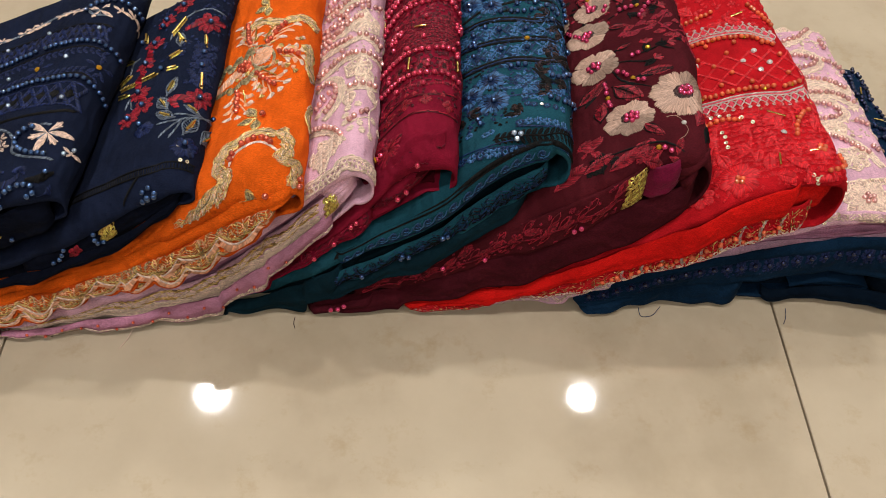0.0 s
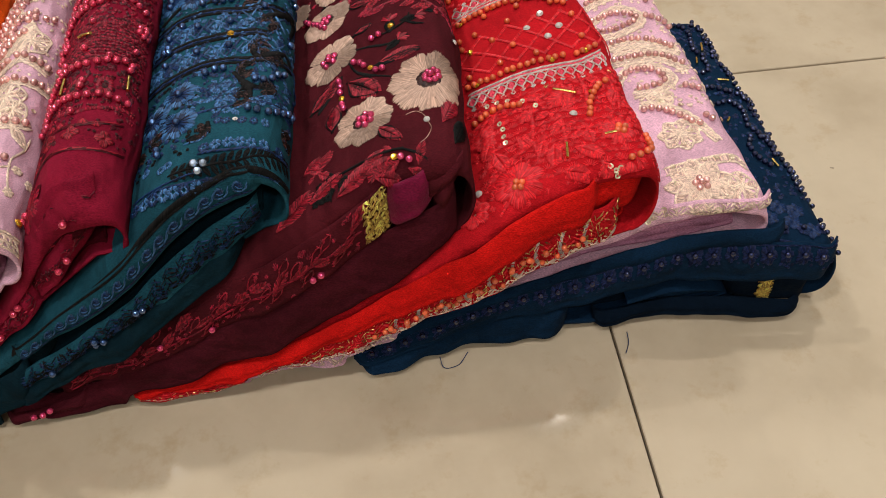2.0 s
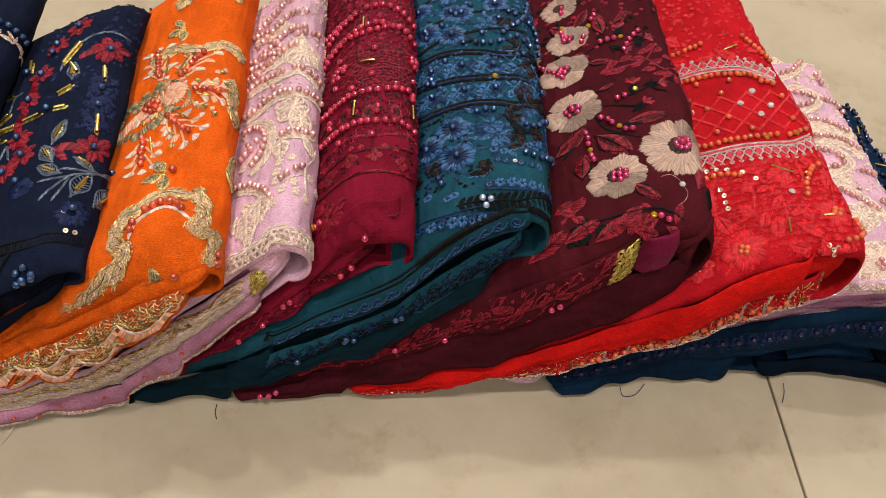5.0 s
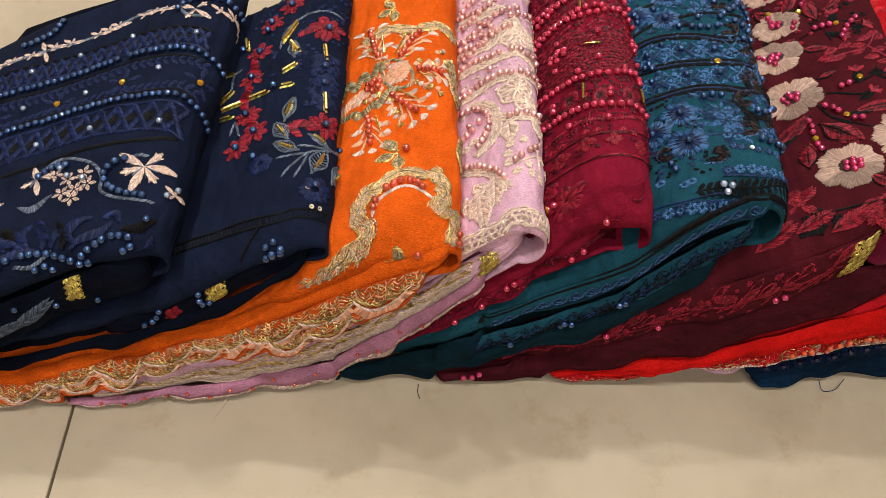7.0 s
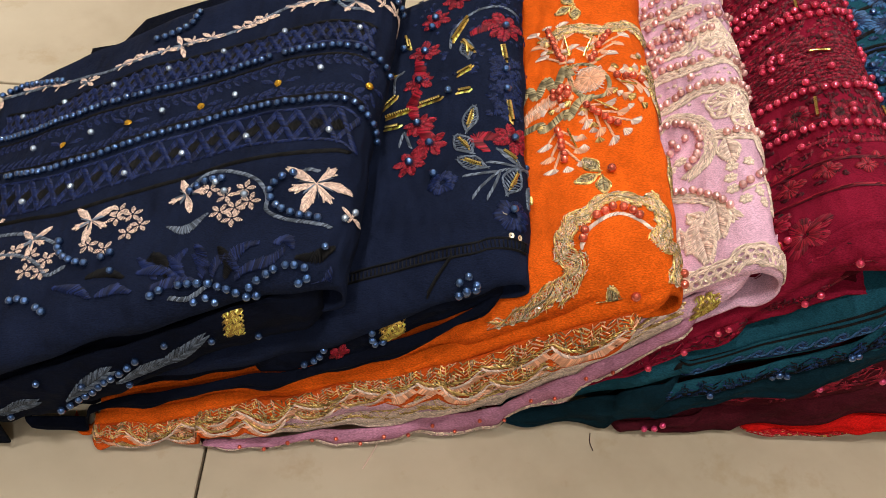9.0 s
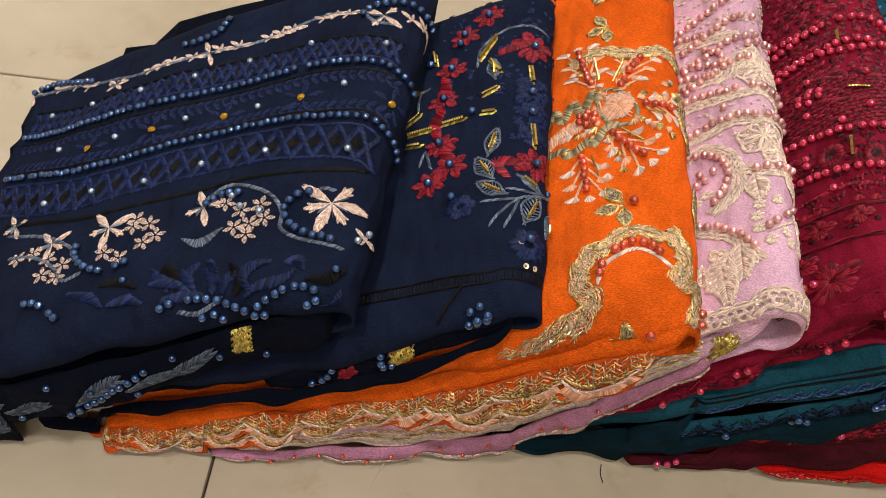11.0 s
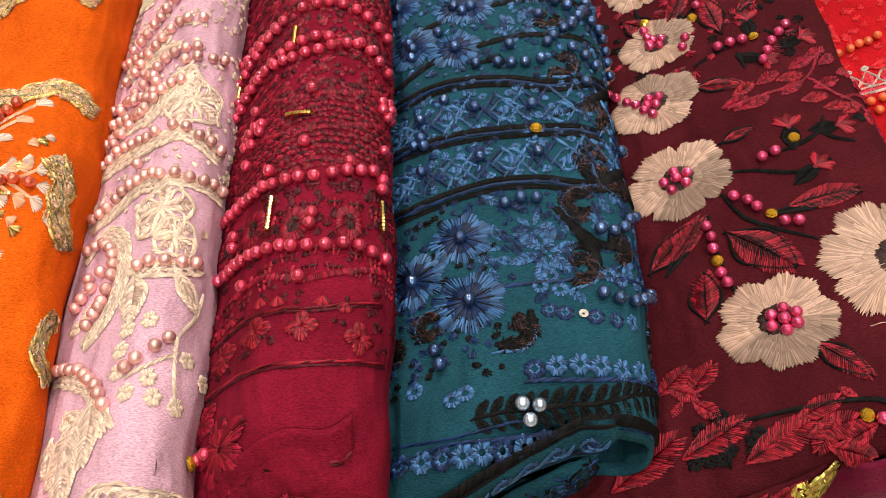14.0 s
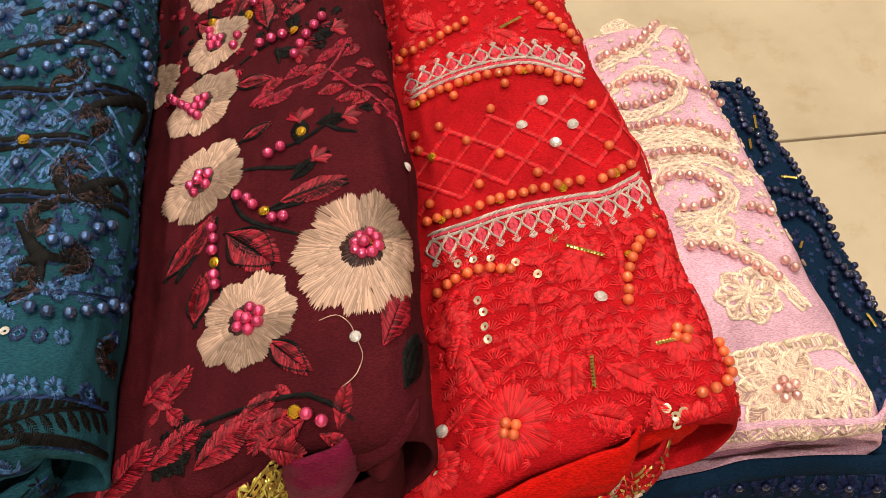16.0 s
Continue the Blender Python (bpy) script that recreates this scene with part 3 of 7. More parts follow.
        for ph in (0.0, 2.1, 4.2):
            self.line(other if ph else mat, c + m * (0.36 * width * np.sin(t * 0.75 + ph))[:, None], 0.0009)
        for q in (-0.56, 0.56):
            self.line(mat, c + m * (q * width + 0.10 * width * np.abs(np.sin(t * 0.6)))[:, None] * (1 if q > 0 else 1), 0.0010)
        return self

    def lattice(self, mat, area, step, w=0.0014, skew=1.0):
        x0, x1, y0, y1 = area
        H = y1 - y0
        for x in np.arange(x0 - H * skew, x1, step):
            for sgn in (1, -1):
                a = np.array([x, y0 if sgn > 0 else y1])
                b = np.array([x + H * skew, y1 if sgn > 0 else y0])
                t0, t1 = np.clip([(x0 - a[0]) / (b[0] - a[0]), (x1 - a[0]) / (b[0] - a[0])], 0, 1)
                if t1 - t0 > 0.05:
                    self.line(mat, [a + (b - a) * t0, a + (b - a) * t1], w, 0.0014, 0.6)
        return self

    def done(self, name="embroidery", label="", stuff=False, under=None):
        suit = S[self.key]
        under = under or (self.place.ob if self.place else THING[self.key])
        mats, V, Fc, M = [], [], [], []
        base = 0
        for mat, p0, p1, w, h in self.rows:
            if mat not in mats:
                mats.append(mat)
            mi = mats.index(mat)
            d = p1 - p0
            L = np.maximum(np.linalg.norm(d, axis=1), 1e-6)
            n = np.stack([-d[:, 1], d[:, 0]], 1) / L[:, None] * (w / 2)[:, None]
            a, b = p0 + d * 0.14, p0 + d * 0.86
            flat = np.stack([p0, a + n, a, a - n, b + n, b, b - n, p1], 1)
            k = len(p0)
            up = np.zeros((k, 8))
            up[:, 2] = up[:, 5] = 1
            up = up * np.minimum(h, L * 0.35)[:, None] + 0.00012
            if self.place:
                P, N = self.place.frame_at(flat[..., 0], flat[..., 1])
            else:
                P, N = suit.motif_at(flat[..., 0], flat[..., 1])
            P = P + N * (up + self.lift + rng.uniform(0, 0.00012, (k, 1)))[..., None]
            V.append(P.reshape(-1, 3))
            o = base + 8 * np.arange(k)[:, None]
            for f in ((0, 2, 1), (0, 3, 2), (1, 2, 5, 4), (2, 3, 6, 5), (4, 5, 7), (5, 6, 7)):
                Fc.append((o + np.array(f)).tolist())
                M += [mi] * k
            base += 8 * k
        V = np.concatenate(V)
        V[:, 2] = np.maximum(V[:, 2], 0.0012)
        ob = part(name, (V.tolist(), [q for f in Fc for q in f]), mats[0], under, label)
        for m in mats[1:]:
            ob.data.materials.append(m)
        ob.data.polygons.foreach_set("material_index", M)
        smooth(ob)
        if stuff or name in ("embroidered_band", "black_piping", "embroidered_stem", "embroidered_ribbon", "hem_embroidery", "stitched_line", "embroidered_scroll", "embroidered_trail", "embroidered_cord", "loose_stitch"):
            tagged(ob, kind="stuff")
        return ob


BALL = {}


def ball_mesh(mat, r):
    if (mat.name, r) not in BALL:
        bm = bmesh.new()
        bmesh.ops.create_uvsphere(bm, u_segments=12, v_segments=8, radius=r)
        me = bpy.data.meshes.new("pearl")
        bm.to_mesh(me)
        bm.free()
        me.materials.append(mat)
        me.polygons.foreach_set("use_smooth", [True] * len(me.polygons))
        BALL[mat.name, r] = me
    return BALL[mat.name, r]


def dots(key, pts, mat, r=0.0022, name="pearl", sink=0.85, place=None, under=None):
    """Single pearls at points of a suit."""
    pts = np.array(pts, float).reshape(-1, 2)
    P, N = place.frame_at(pts[:, 0], pts[:, 1]) if place else S[key].motif_at(pts[:, 0], pts[:, 1])
    under = under or (place.ob if place else THING[key])
    for p, n in zip(P, N):
        o = new(name, ball_mesh(mat, r))
        o.parent = under
        o.location = p + n * r * sink + rng.uniform(-0.00025, 0.00025, 3)
        o.rotation_euler = rng.uniform(0, 6, 3)


def string(key, pts, mat, r=0.0022, gap=1.06, lost=0.015):
    """Pearls in a row, evenly spaced along the cloth."""
    c = curve(pts, 0.0004)
    p, _ = S[key].motif_at(c[:, 0], c[:, 1])
    s = np.concatenate([[0], np.cumsum(np.linalg.norm(np.diff(p, axis=0), axis=1))])
    at = np.arange(0, s[-1], 2 * r * gap)
    row = np.stack([np.interp(at, s, c[:, 0]), np.interp(at, s, c[:, 1])], 1)
    row = row[rng.rand(len(row)) > lost] + 0
    dots(key, row + rng.uniform(-0.00035, 0.00035, row.shape), mat, r)


def cluster(key, c, mat, r=0.0021, n=6, middle=None, under=None):
    a = np.linspace(0, 2 * math.pi, n, endpoint=False) + 0.4
    ring = np.array(c) + np.stack([np.cos(a), np.sin(a)], 1) * r * (1.85 if n > 4 else 1.2)
    dots(key, ring, mat, r, under=under)
    if n > 4:
        dots(key, [c], middle or mat, r, sink=1.5, under=under)


def bugle(key, a, b, mat=None, r=0.0009, lift=0.0008):
    """A ribbed metal bugle bead from a to b, one mesh."""
    c = curve([a, b], 0.0011)
    P, N = S[key].motif_at(c[:, 0], c[:, 1])
    axis = Vector(P[-1] - P[0]).normalized()
    turn = np.array(axis.to_track_quat("Z", "Y").to_matrix())
    n, rings = 7, []
    fine = np.repeat(np.arange(len(P)), 2)
    a = np.linspace(0, 2 * math.pi, n, endpoint=False)
    for k, i in enumerate(fine):
        q = r * (1.0 if k % 2 else 0.72)
        ring = np.stack([np.cos(a) * q, np.sin(a) * q, np.full(n, 0.00055 * (k % 2))], 1) @ turn.T
        rings.append(P[i] + N[i] * (r + lift) + ring)
    faces = [(k * n + i, k * n + (i + 1) % n, (k + 1) * n + (i + 1) % n, (k + 1) * n + i) for k in range(len(rings) - 1) for i in range(n)]
    faces += [tuple(range(n))[::-1], tuple((len(rings) - 1) * n + i for i in range(n))]
    part("bugle_bead", (np.concatenate(rings), faces), mat or GOLD, THING[key])


DISC = {}


def sequins(key, pts, mat=None, r=0.0017, name="sequin", cut=False):
    """Small cupped discs with a hole, or cut stones."""
    mat = mat or SEQUIN
    tag = (mat.name, r, cut)
    if tag not in DISC:
        n = 10
        rings = [(0.95, 0.0), (0.75, 0.35), (0.4, 0.55), (0.0, 0.55)] if cut else [(1.0, 0.10), (1.0, 0.18), (0.3, 0.02), (0.3, -0.06)]
        v, f = [], []
        for k, (q, z) in enumerate(rings):
            for i in range(n):
                a = 2 * math.pi * (i + 0.5 * (k % 2) * cut) / n
                v.append((r * q * math.cos(a), r * q * math.sin(a), r * z))
        for k in range(len(rings) - 1):
            for i in range(n):
                f.append((k * n + i, k * n + (i + 1) % n, (k + 1) * n + (i + 1) % n, (k + 1) * n + i))
        me = bpy.data.meshes.new(name)
        me.from_pydata(v, [], f)
        me.materials.append(mat)
        DISC[tag] = me
    pts = np.array(pts, float).reshape(-1, 2)
    P, N = S[key].motif_at(pts[:, 0], pts[:, 1])
    for p, n in zip(P, N):
        o = new(name, DISC[tag])
        o.parent = THING[key]
        n = Vector(n + rng.uniform(-0.25, 0.25, 3)).normalized()
        o.matrix_basis = Matrix.Translation(Vector(p) + n * 0.0008) @ n.to_track_quat("Z", "Y").to_matrix().to_4x4()

# wine suit
K = "wine"
for row in ([(-0.0122, 0.6758), (-0.0013, 0.6730), (0.0059, 0.6688)], [(-0.0148, 0.6550), (-0.0035, 0.6540), (0.0096, 0.6495), (0.0222, 0.6490), (0.0343, 0.6520), (0.0427, 0.6500)], [(-0.0168, 0.6015), (-0.0051, 0.5978), (0.0065, 0.5948), (0.0152, 0.5925), (0.0252, 0.5930), (0.0405, 0.5980), (0.0419, 0.5913)], [(-0.0174, 0.5753), (-0.0061, 0.5743), (0.0039, 0.5708), (0.0127, 0.5678), (0.0213, 0.5660), (0.0312, 0.5675), (0.0450, 0.5670)]):
    string(K, row, P_WINE, 0.0021, 1.12)
for dy in (0.035, 0.053):
    string(K, [(-0.018, 0.612 + dy), (0.0, 0.618 + dy), (0.02, 0.62 + dy), (0.038, 0.614 + dy), (0.046, 0.61 + dy)], P_WINE, 0.0021, 1.12)
dots(K, [(0.0178, 0.6295), (-0.0047, 0.6138), (0.0164, 0.6068), (0.0052, 0.6010), (0.0192, 0.5780), (0.0189, 0.5740), (-0.0074, 0.5870), (-0.0017, 0.5625), (0.0164, 0.5563), (-0.0159, 0.5650), (-0.0024, 0.6363), (0.0300, 0.5985), (0.0431, 0.6090), (-0.0139, 0.5168), (-0.0112, 0.5168), (0.0125, 0.4920), (-0.0076, 0.5828)], P_WINE, 0.0021)
cluster(K, [(-0.0029, 0.6255)][0], P_WINE, 0.0020, 6)
cluster(K, [(0.0465, 0.6300)][0], P_WINE, 0.0020, 6)
for a, b in ([(0.0067, 0.5895), (0.0059, 0.5775)], [(0.0112, 0.6648), (0.0107, 0.6558)], [(0.0410, 0.5868), (0.0411, 0.5760)], [(0.0098, 0.6218), (0.0178, 0.6188)], [(-0.0163, 0.5935), (-0.0172, 0.5855)], [(-0.0130, 0.6710), (-0.0134, 0.6600)]):
    bugle(K, a, b)
w = Work(K)
y_rows = [(0.0088, 0.5695), (0.0110, 0.5945), (0.0138, 0.6285), (0.0157, 0.6485)]
(xa, ya), (xb, yb), (xc, yc), (xd, yd) = y_rows
w.scales(T_WINE, (-0.025, 0.052, yb + 0.002, yc), 0.0042)
for x in np.arange(-0.022, 0.050, 0.0068):
    for y, m in ((0.5630, T_CRIMSON), (0.5575, T_WINE), (0.5875, T_DKWINE), (0.5800, T_CRIMSON)):
        y += 0.0022 * math.sin(x * 70) + rng.uniform(-0.0005, 0.0005)
        for q in (-0.0012, 0.0, 0.0012):
            w.add(m, [(x + q, y - 0.0020)], [(x + q * 1.8, y + 0.0020)], 0.0011, 0.0008)
        w.add(T_DKWINE, [(x - 0.0026, y)], [(x + 0.0026, y)], 0.0009, 0.0010)
w.spray(T_DKWINE, (-0.025, 0.052, 0.536, 0.566), 150, 0.0036)
w.scales(T_DKWINE, (-0.025, 0.052, yb + 0.004, yc + 0.004), 0.0060, k=4)
w.spray(T_WINE, (-0.025, 0.052, yc, 0.735), 1600, 0.0045, 1.6, aim=0.8)
w.spray(T_DKWINE, (-0.025, 0.052, yc, 0.735), 900, 0.0045, 1.6, aim=2.3)
w.spray(T_CRIMSON, (-0.025, 0.052, yb, 0.70), 160, 0.0040)
w.spray(T_DKWINE, (-0.025, 0.052, ya, yb), 240, 0.0050)
for row in ([(-0.0160, 0.6343), (-0.0030, 0.6380), (0.0105, 0.6298), (0.0258, 0.6288), (0.0464, 0.6368)], [(-0.0156, 0.6235), (-0.0027, 0.6213), (0.0092, 0.6148), (0.0253, 0.6138), (0.0435, 0.6205)], [(-0.0140, 0.5628), (0.0004, 0.5625), (0.0089, 0.5593), (0.0199, 0.5558), (0.0449, 0.5635)]):
    w.band(T_WINE, row, 0.0022)
for row in ([(-0.0164, 0.5528), (-0.0023, 0.5505), (0.0110, 0.5478), (0.0222, 0.5463), (0.0402, 0.5510)], [(-0.0168, 0.5368), (-0.0016, 0.5333), (0.0094, 0.5310), (0.0204, 0.5298), (0.0437, 0.5345)]):
    w.line(T_CRIMSON, row, 0.0009, 0.0034, 0.3)
    w.line(T_DKWINE, [(x, y - 0.0011) for x, y in row], 0.0009, 0.0030, 0.3)
w.done("embroidery", stuff=True)
for c in [(-0.0125, 0.5863), (-0.0008, 0.5835), (0.0134, 0.5758), (0.0301, 0.5755)]:
    w = Work(K)
    w.bloom(T_WINE, c, 0.0052, 2, 1.57, 40, 0.4, 0.25, squash=1.25)
    w.spray(T_BROWN, (c[0] - 0.0012, c[0] + 0.0012, c[1] - 0.003, c[1] + 0.003), 14, 0.004, 0.8, aim=1.57)
    w.done("embroidered_oval")
for c in [(-0.0082, 0.5438), (0.0033, 0.5435), (0.0171, 0.5408), (0.0339, 0.5385)]:
    w = Work(K)
    w.bloom(T_CRIMSON, c, 0.0050, 4, 0.0, 40, 0.1, 0.6)
    w.done("embroidered_flower")
for c in [(0.0044, 0.5545), (0.0099, 0.5525), (0.0227, 0.5498), (0.0292, 0.5483), (-0.0106, 0.5568), (-0.0064, 0.5558)]:
    w = Work(K)
    a = np.linspace(-2.4, -0.7, 9)
    w.add(T_CRIMSON, c, np.array(c) + np.stack([np.cos(a), np.sin(a)], 1) * 0.0036)
    w.done("embroidered_fan")
for c, r in zip([(-0.0069, 0.5158), (0.0136, 0.4940), (-0.0149, 0.5280)], (0.0095, 0.007, 0.006)):
    w = Work(K)
    w.bloom(T_CRIMSON, c, r, 5, 0.5, 60, 0.1, 0.6, tip=T_WINE)
    w.spray(T_BROWN, (c[0] - 0.002, c[0] + 0.005, c[1] - 0.004, c[1] + 0.004), 26, 0.003)
    w.done("embroidered_flower")

# teal suit
K = "teal"
w = Work(K)
w.spray(T_DKBLUE, (0.03, 0.14, 0.552, 0.745), 1500, 0.0045)
w.spray(T_BLUE, (0.03, 0.14, 0.600, 0.745), 900, 0.0040)
for row in ([(0.0383, 0.6400), (0.0585, 0.6403), (0.0821, 0.6365), (0.1015, 0.6315), (0.1333, 0.6413)], [(0.0367, 0.6180), (0.0547, 0.6155), (0.0729, 0.6143), (0.0890, 0.6125), (0.1105, 0.6090)], [(0.0369, 0.5903), (0.0524, 0.5903), (0.0715, 0.5920), (0.0885, 0.5910), (0.1033, 0.5865), (0.1280, 0.5893)]):
    for dy in (-0.0019, 0.0019):
        w.band(T_BLACK, [(x, y + dy) for x, y in row], 0.0022, w=0.0010, slant=0.4 * (1 if dy > 0 else -1))
    w.line(T_DKBLUE, row, 0.0008, 0.0030)
for dy in (0.052, 0.072, 0.100):
    w.band(T_BLACK, [(0.035, 0.595 + dy), (0.06, 0.603 + dy), (0.09, 0.606 + dy), (0.12, 0.600 + dy)], 0.0028, w=0.0013, slant=0.4)
for y0, y1 in ((0.5935, 0.6095), (0.6165, 0.6335)):
    for k in range(9):
        xa = 0.040 + 0.0092 * k
        for s1 in (0.0092, -0.0092):
            w.line(T_DKBLUE if k % 2 else T_BLUE, [(xa + (0.0092 if s1 < 0 else 0), y0 + 0.002), (xa + s1 + (0.0092 if s1 < 0 else 0), y1 - 0.002)], 0.0010, 0.0016)
        w.bloom(T_BLUE, (xa + 0.0046, y0 + 0.0025), 0.0018, 4, 0.4, 9, 0.2, 0.3)
        w.bloom(T_BLUE, (xa + 0.0046, y1 - 0.0025), 0.0018, 4, 0.4, 9, 0.2, 0.3)
for k in range(46):
    bx, by = rng.uniform(0.068, 0.134), rng.uniform(0.546, 0.589)
    a = rng.uniform(0, 6.28)
    w.leaf(T_BLUE if k % 3 else T_DKBLUE, (bx, by), (bx + 0.0062 * math.cos(a), by + 0.0062 * math.sin(a)), 0.55, w=0.0007)
for row in ([(0.068, 0.5530), (0.09, 0.5520), (0.11, 0.5515), (0.131, 0.5560)], [(0.076, 0.5205), (0.10, 0.5190), (0.126, 0.5205)]):
    w.line(T_DKBLUE, row, 0.0012, 0.0020)
w.spray(T_DKBLUE, (0.034, 0.066, 0.528, 0.556), 90, 0.0042)
w.spray(T_BLACK, (0.034, 0.070, 0.524, 0.590), 110, 0.0040)
w.line(T_DKBLUE, [(0.0390, 0.5103), (0.0505, 0.5083), (0.0590, 0.5083), (0.0697, 0.5098), (0.0757, 0.5098)], 0.0007, 0.0022)
w.line(T_DKBLUE, [(0.0361, 0.5050), (0.0503, 0.5065), (0.0673, 0.5060), (0.0860, 0.5075), (0.1035, 0.5073), (0.1240, 0.5103)], 0.0009, 0.0022)
w.done("embroidery", stuff=True)
for c in [(0.0434, 0.6248), (0.0604, 0.6258), (0.0795, 0.6238), (0.0979, 0.6193), (0.0433, 0.6023), (0.0618, 0.6020), (0.0793, 0.6020), (0.0979, 0.5985)]:
    w = Work(K)
    w.band(T_BLUE, [(c[0] - 0.0028, c[1]), (c[0], c[1]), (c[0] + 0.0028, c[1])], [0.001, 0.0045, 0.001])
    for s1 in (1, -1):
        w.line(T_BLUE, [(c[0] - 0.0052, c[1]), (c[0], c[1] + 0.0044 * s1), (c[0] + 0.0052, c[1])], 0.0009)
        w.line(T_DKBLUE, [(c[0] + 0.0055, c[1] - 0.004 * s1), (c[0] + 0.009, c[1] + 0.004 * s1)], 0.0009)
    w.done("embroidered_diamond")
for c, r in zip([(0.0608, 0.5733), (0.0457, 0.5625), (0.0617, 0.5493), (0.0658, 0.6803), (0.0487, 0.6683), (0.0645, 0.6573)], (0.0105, 0.0105, 0.0115, 0.009, 0.009, 0.010)):
    w = Work(K)
    w.bloom(T_DKBLUE, c, r, 7, 0.3, 54, 0.1, 0.25, tip=T_BLUE, w=0.0009)
    w.add(T_BLACK, np.array(c) + r * 0.12 * np.stack([np.cos(np.arange(14) * 0.449), np.sin(np.arange(14) * 0.449)], 1), np.array(c) + r * 0.72 * np.stack([np.cos(np.arange(14) * 0.449), np.sin(np.arange(14) * 0.449)], 1), 0.0008, 0.0012)
    w.done("embroidered_flower", "blue satin-stitched flower")
dots(K, [(0.0608, 0.5733), (0.0457, 0.5625), (0.0617, 0.5493), (0.0658, 0.6803), (0.0487, 0.6683), (0.0645, 0.6573)], P_BLUE, 0.0022)
for dx, y in ((0.05, 0.665), (0.072, 0.678), (0.045, 0.692), (0.095, 0.684), (0.066, 0.70)):
    w = Work(K)
    w.bloom(T_DKBLUE, (dx, y), 0.0095, 7, 0.3, 50, 0.1, 0.25, tip=T_BLUE, w=0.0009)
    w.done("embroidered_flower", "blue satin-stitched flower")
    dots(K, [(dx, y)], P_BLUE, 0.0022)
for c, r in zip([(0.0857, 0.5628), (0.0883, 0.6638), (0.0831, 0.5725)], (0.010, 0.009, 0.006)):
    w = Work(K)
    for k in range(6):
        a = k * 1.047 + 0.2
        w.leaf(T_BLUE, (c[0] + 0.0015 * math.cos(a), c[1] + 0.0015 * math.sin(a)), (c[0] + r * math.cos(a), c[1] + r * math.sin(a)), 0.5)
    w.done("embroidered_flower", "pale blue star-shaped flower")
for c, r in zip([(0.1102, 0.6198), (0.1146, 0.5905), (0.0988, 0.5788), (0.1097, 0.5643), (0.0955, 0.5563), (0.0742, 0.5370), (0.0999, 0.6648), (0.1020, 0.6420), (0.0374, 0.5415), (0.0499, 0.5438), (0.1050, 0.5970), (0.1274, 0.5368)], (0.0065, 0.0075, 0.0065, 0.006, 0.0058, 0.0058, 0.005, 0.006, 0.006, 0.005, 0.006, 0.005)):
    w = Work(K)
    q0 = c[0] * 900
    arc = [(c[0] + r * k * math.cos(q0 + q), c[1] + r * k * math.sin(q0 + q)) for q, k in ((0.0, 1.1), (0.9, 0.85), (1.8, 0.7), (2.8, 0.62), (3.8, 0.5), (4.7, 0.25))]
    w.band(T_BLACK, arc, [0.0008, r * 0.55, r * 0.95, r * 0.8, 0.002], w=0.0008, h=0.0008, slant=0.35, jitter=0.3)
    w.patch((T_BLACK, T_BROWN), arc, r * 0.7, int(r * 16000), 0.0030, 0.0008, 0.0012)
    w.line(T_BLUE, [(x + 0.35 * (x - c[0]), y + 0.35 * (y - c[1])) for x, y in arc[:4]], 0.0007, 0.0022)
    w.done("embroidered_scroll", "black satin-stitched scroll")
for p in ([(0.0955, 0.6178), (0.1069, 0.6223), (0.1333, 0.6413), (0.1282, 0.6188)], [(0.0993, 0.5998), (0.1065, 0.5878), (0.1236, 0.5988), (0.1276, 0.5908)], [(0.0908, 0.5798), (0.0959, 0.5708), (0.1017, 0.5640), (0.1132, 0.5625)], [(0.0679, 0.5335), (0.0738, 0.5320), (0.0787, 0.5368), (0.0786, 0.5428)], [(0.0922, 0.5633), (0.0990, 0.5638), (0.1010, 0.5553)], [(0.0734, 0.6480), (0.0789, 0.6485), (0.0803, 0.6435)]):
    w = Work(K)
    w.band(T_BLACK, p, [0.0016, 0.0050, 0.002], w=0.0011, h=0.0012)
    w.done("embroidered_scroll", "black satin-stitched scroll")
for row in ([(0.0759, 0.5833), (0.0801, 0.5845), (0.0851, 0.5840), (0.0896, 0.5820)], [(0.1030, 0.5688), (0.1069, 0.5678), (0.1117, 0.5705), (0.1148, 0.5738), (0.1218, 0.5795)], [(0.0998, 0.5458), (0.1044, 0.5440), (0.1089, 0.5440), (0.1139, 0.5455), (0.1247, 0.5528), (0.1282, 0.5533)], [(0.0795, 0.6455), (0.0845, 0.6438), (0.0905, 0.6433), (0.0940, 0.6440)], [(0.1033, 0.6738), (0.1106, 0.6690), (0.1169, 0.6668), (0.1264, 0.6660), (0.1295, 0.6578), (0.1312, 0.6525), (0.1327, 0.6490)], [(0.1059, 0.6480), (0.1130, 0.6438), (0.1173, 0.6413), (0.1215, 0.6390), (0.1260, 0.6390)], [(0.0512, 0.5353), (0.0523, 0.5315), (0.0538, 0.5275)]):
    string(K, row, P_BLUE, 0.0021, 1.18)
dots(K, [(0.0694, 0.6260), (0.0508, 0.6278), (0.0888, 0.6235), (0.0485, 0.6170), (0.0510, 0.6190), (0.0521, 0.6148), (0.0507, 0.6043), (0.0696, 0.6043), (0.0886, 0.6025), (0.1273, 0.6115), (0.1268, 0.6120)], P_BLUE, 0.0021)
dots(K, [(0.058 + 0.012 * i + rng.uniform(-0.003, 0.003), 0.632 + 0.011 * (i % 4) + rng.uniform(-0.004, 0.004)) for i in range(5)] + [(0.04 + 0.0096 * i, 0.652 + 0.008 * (i % 6)) for i in range(8)], P_BLUE, 0.0021)
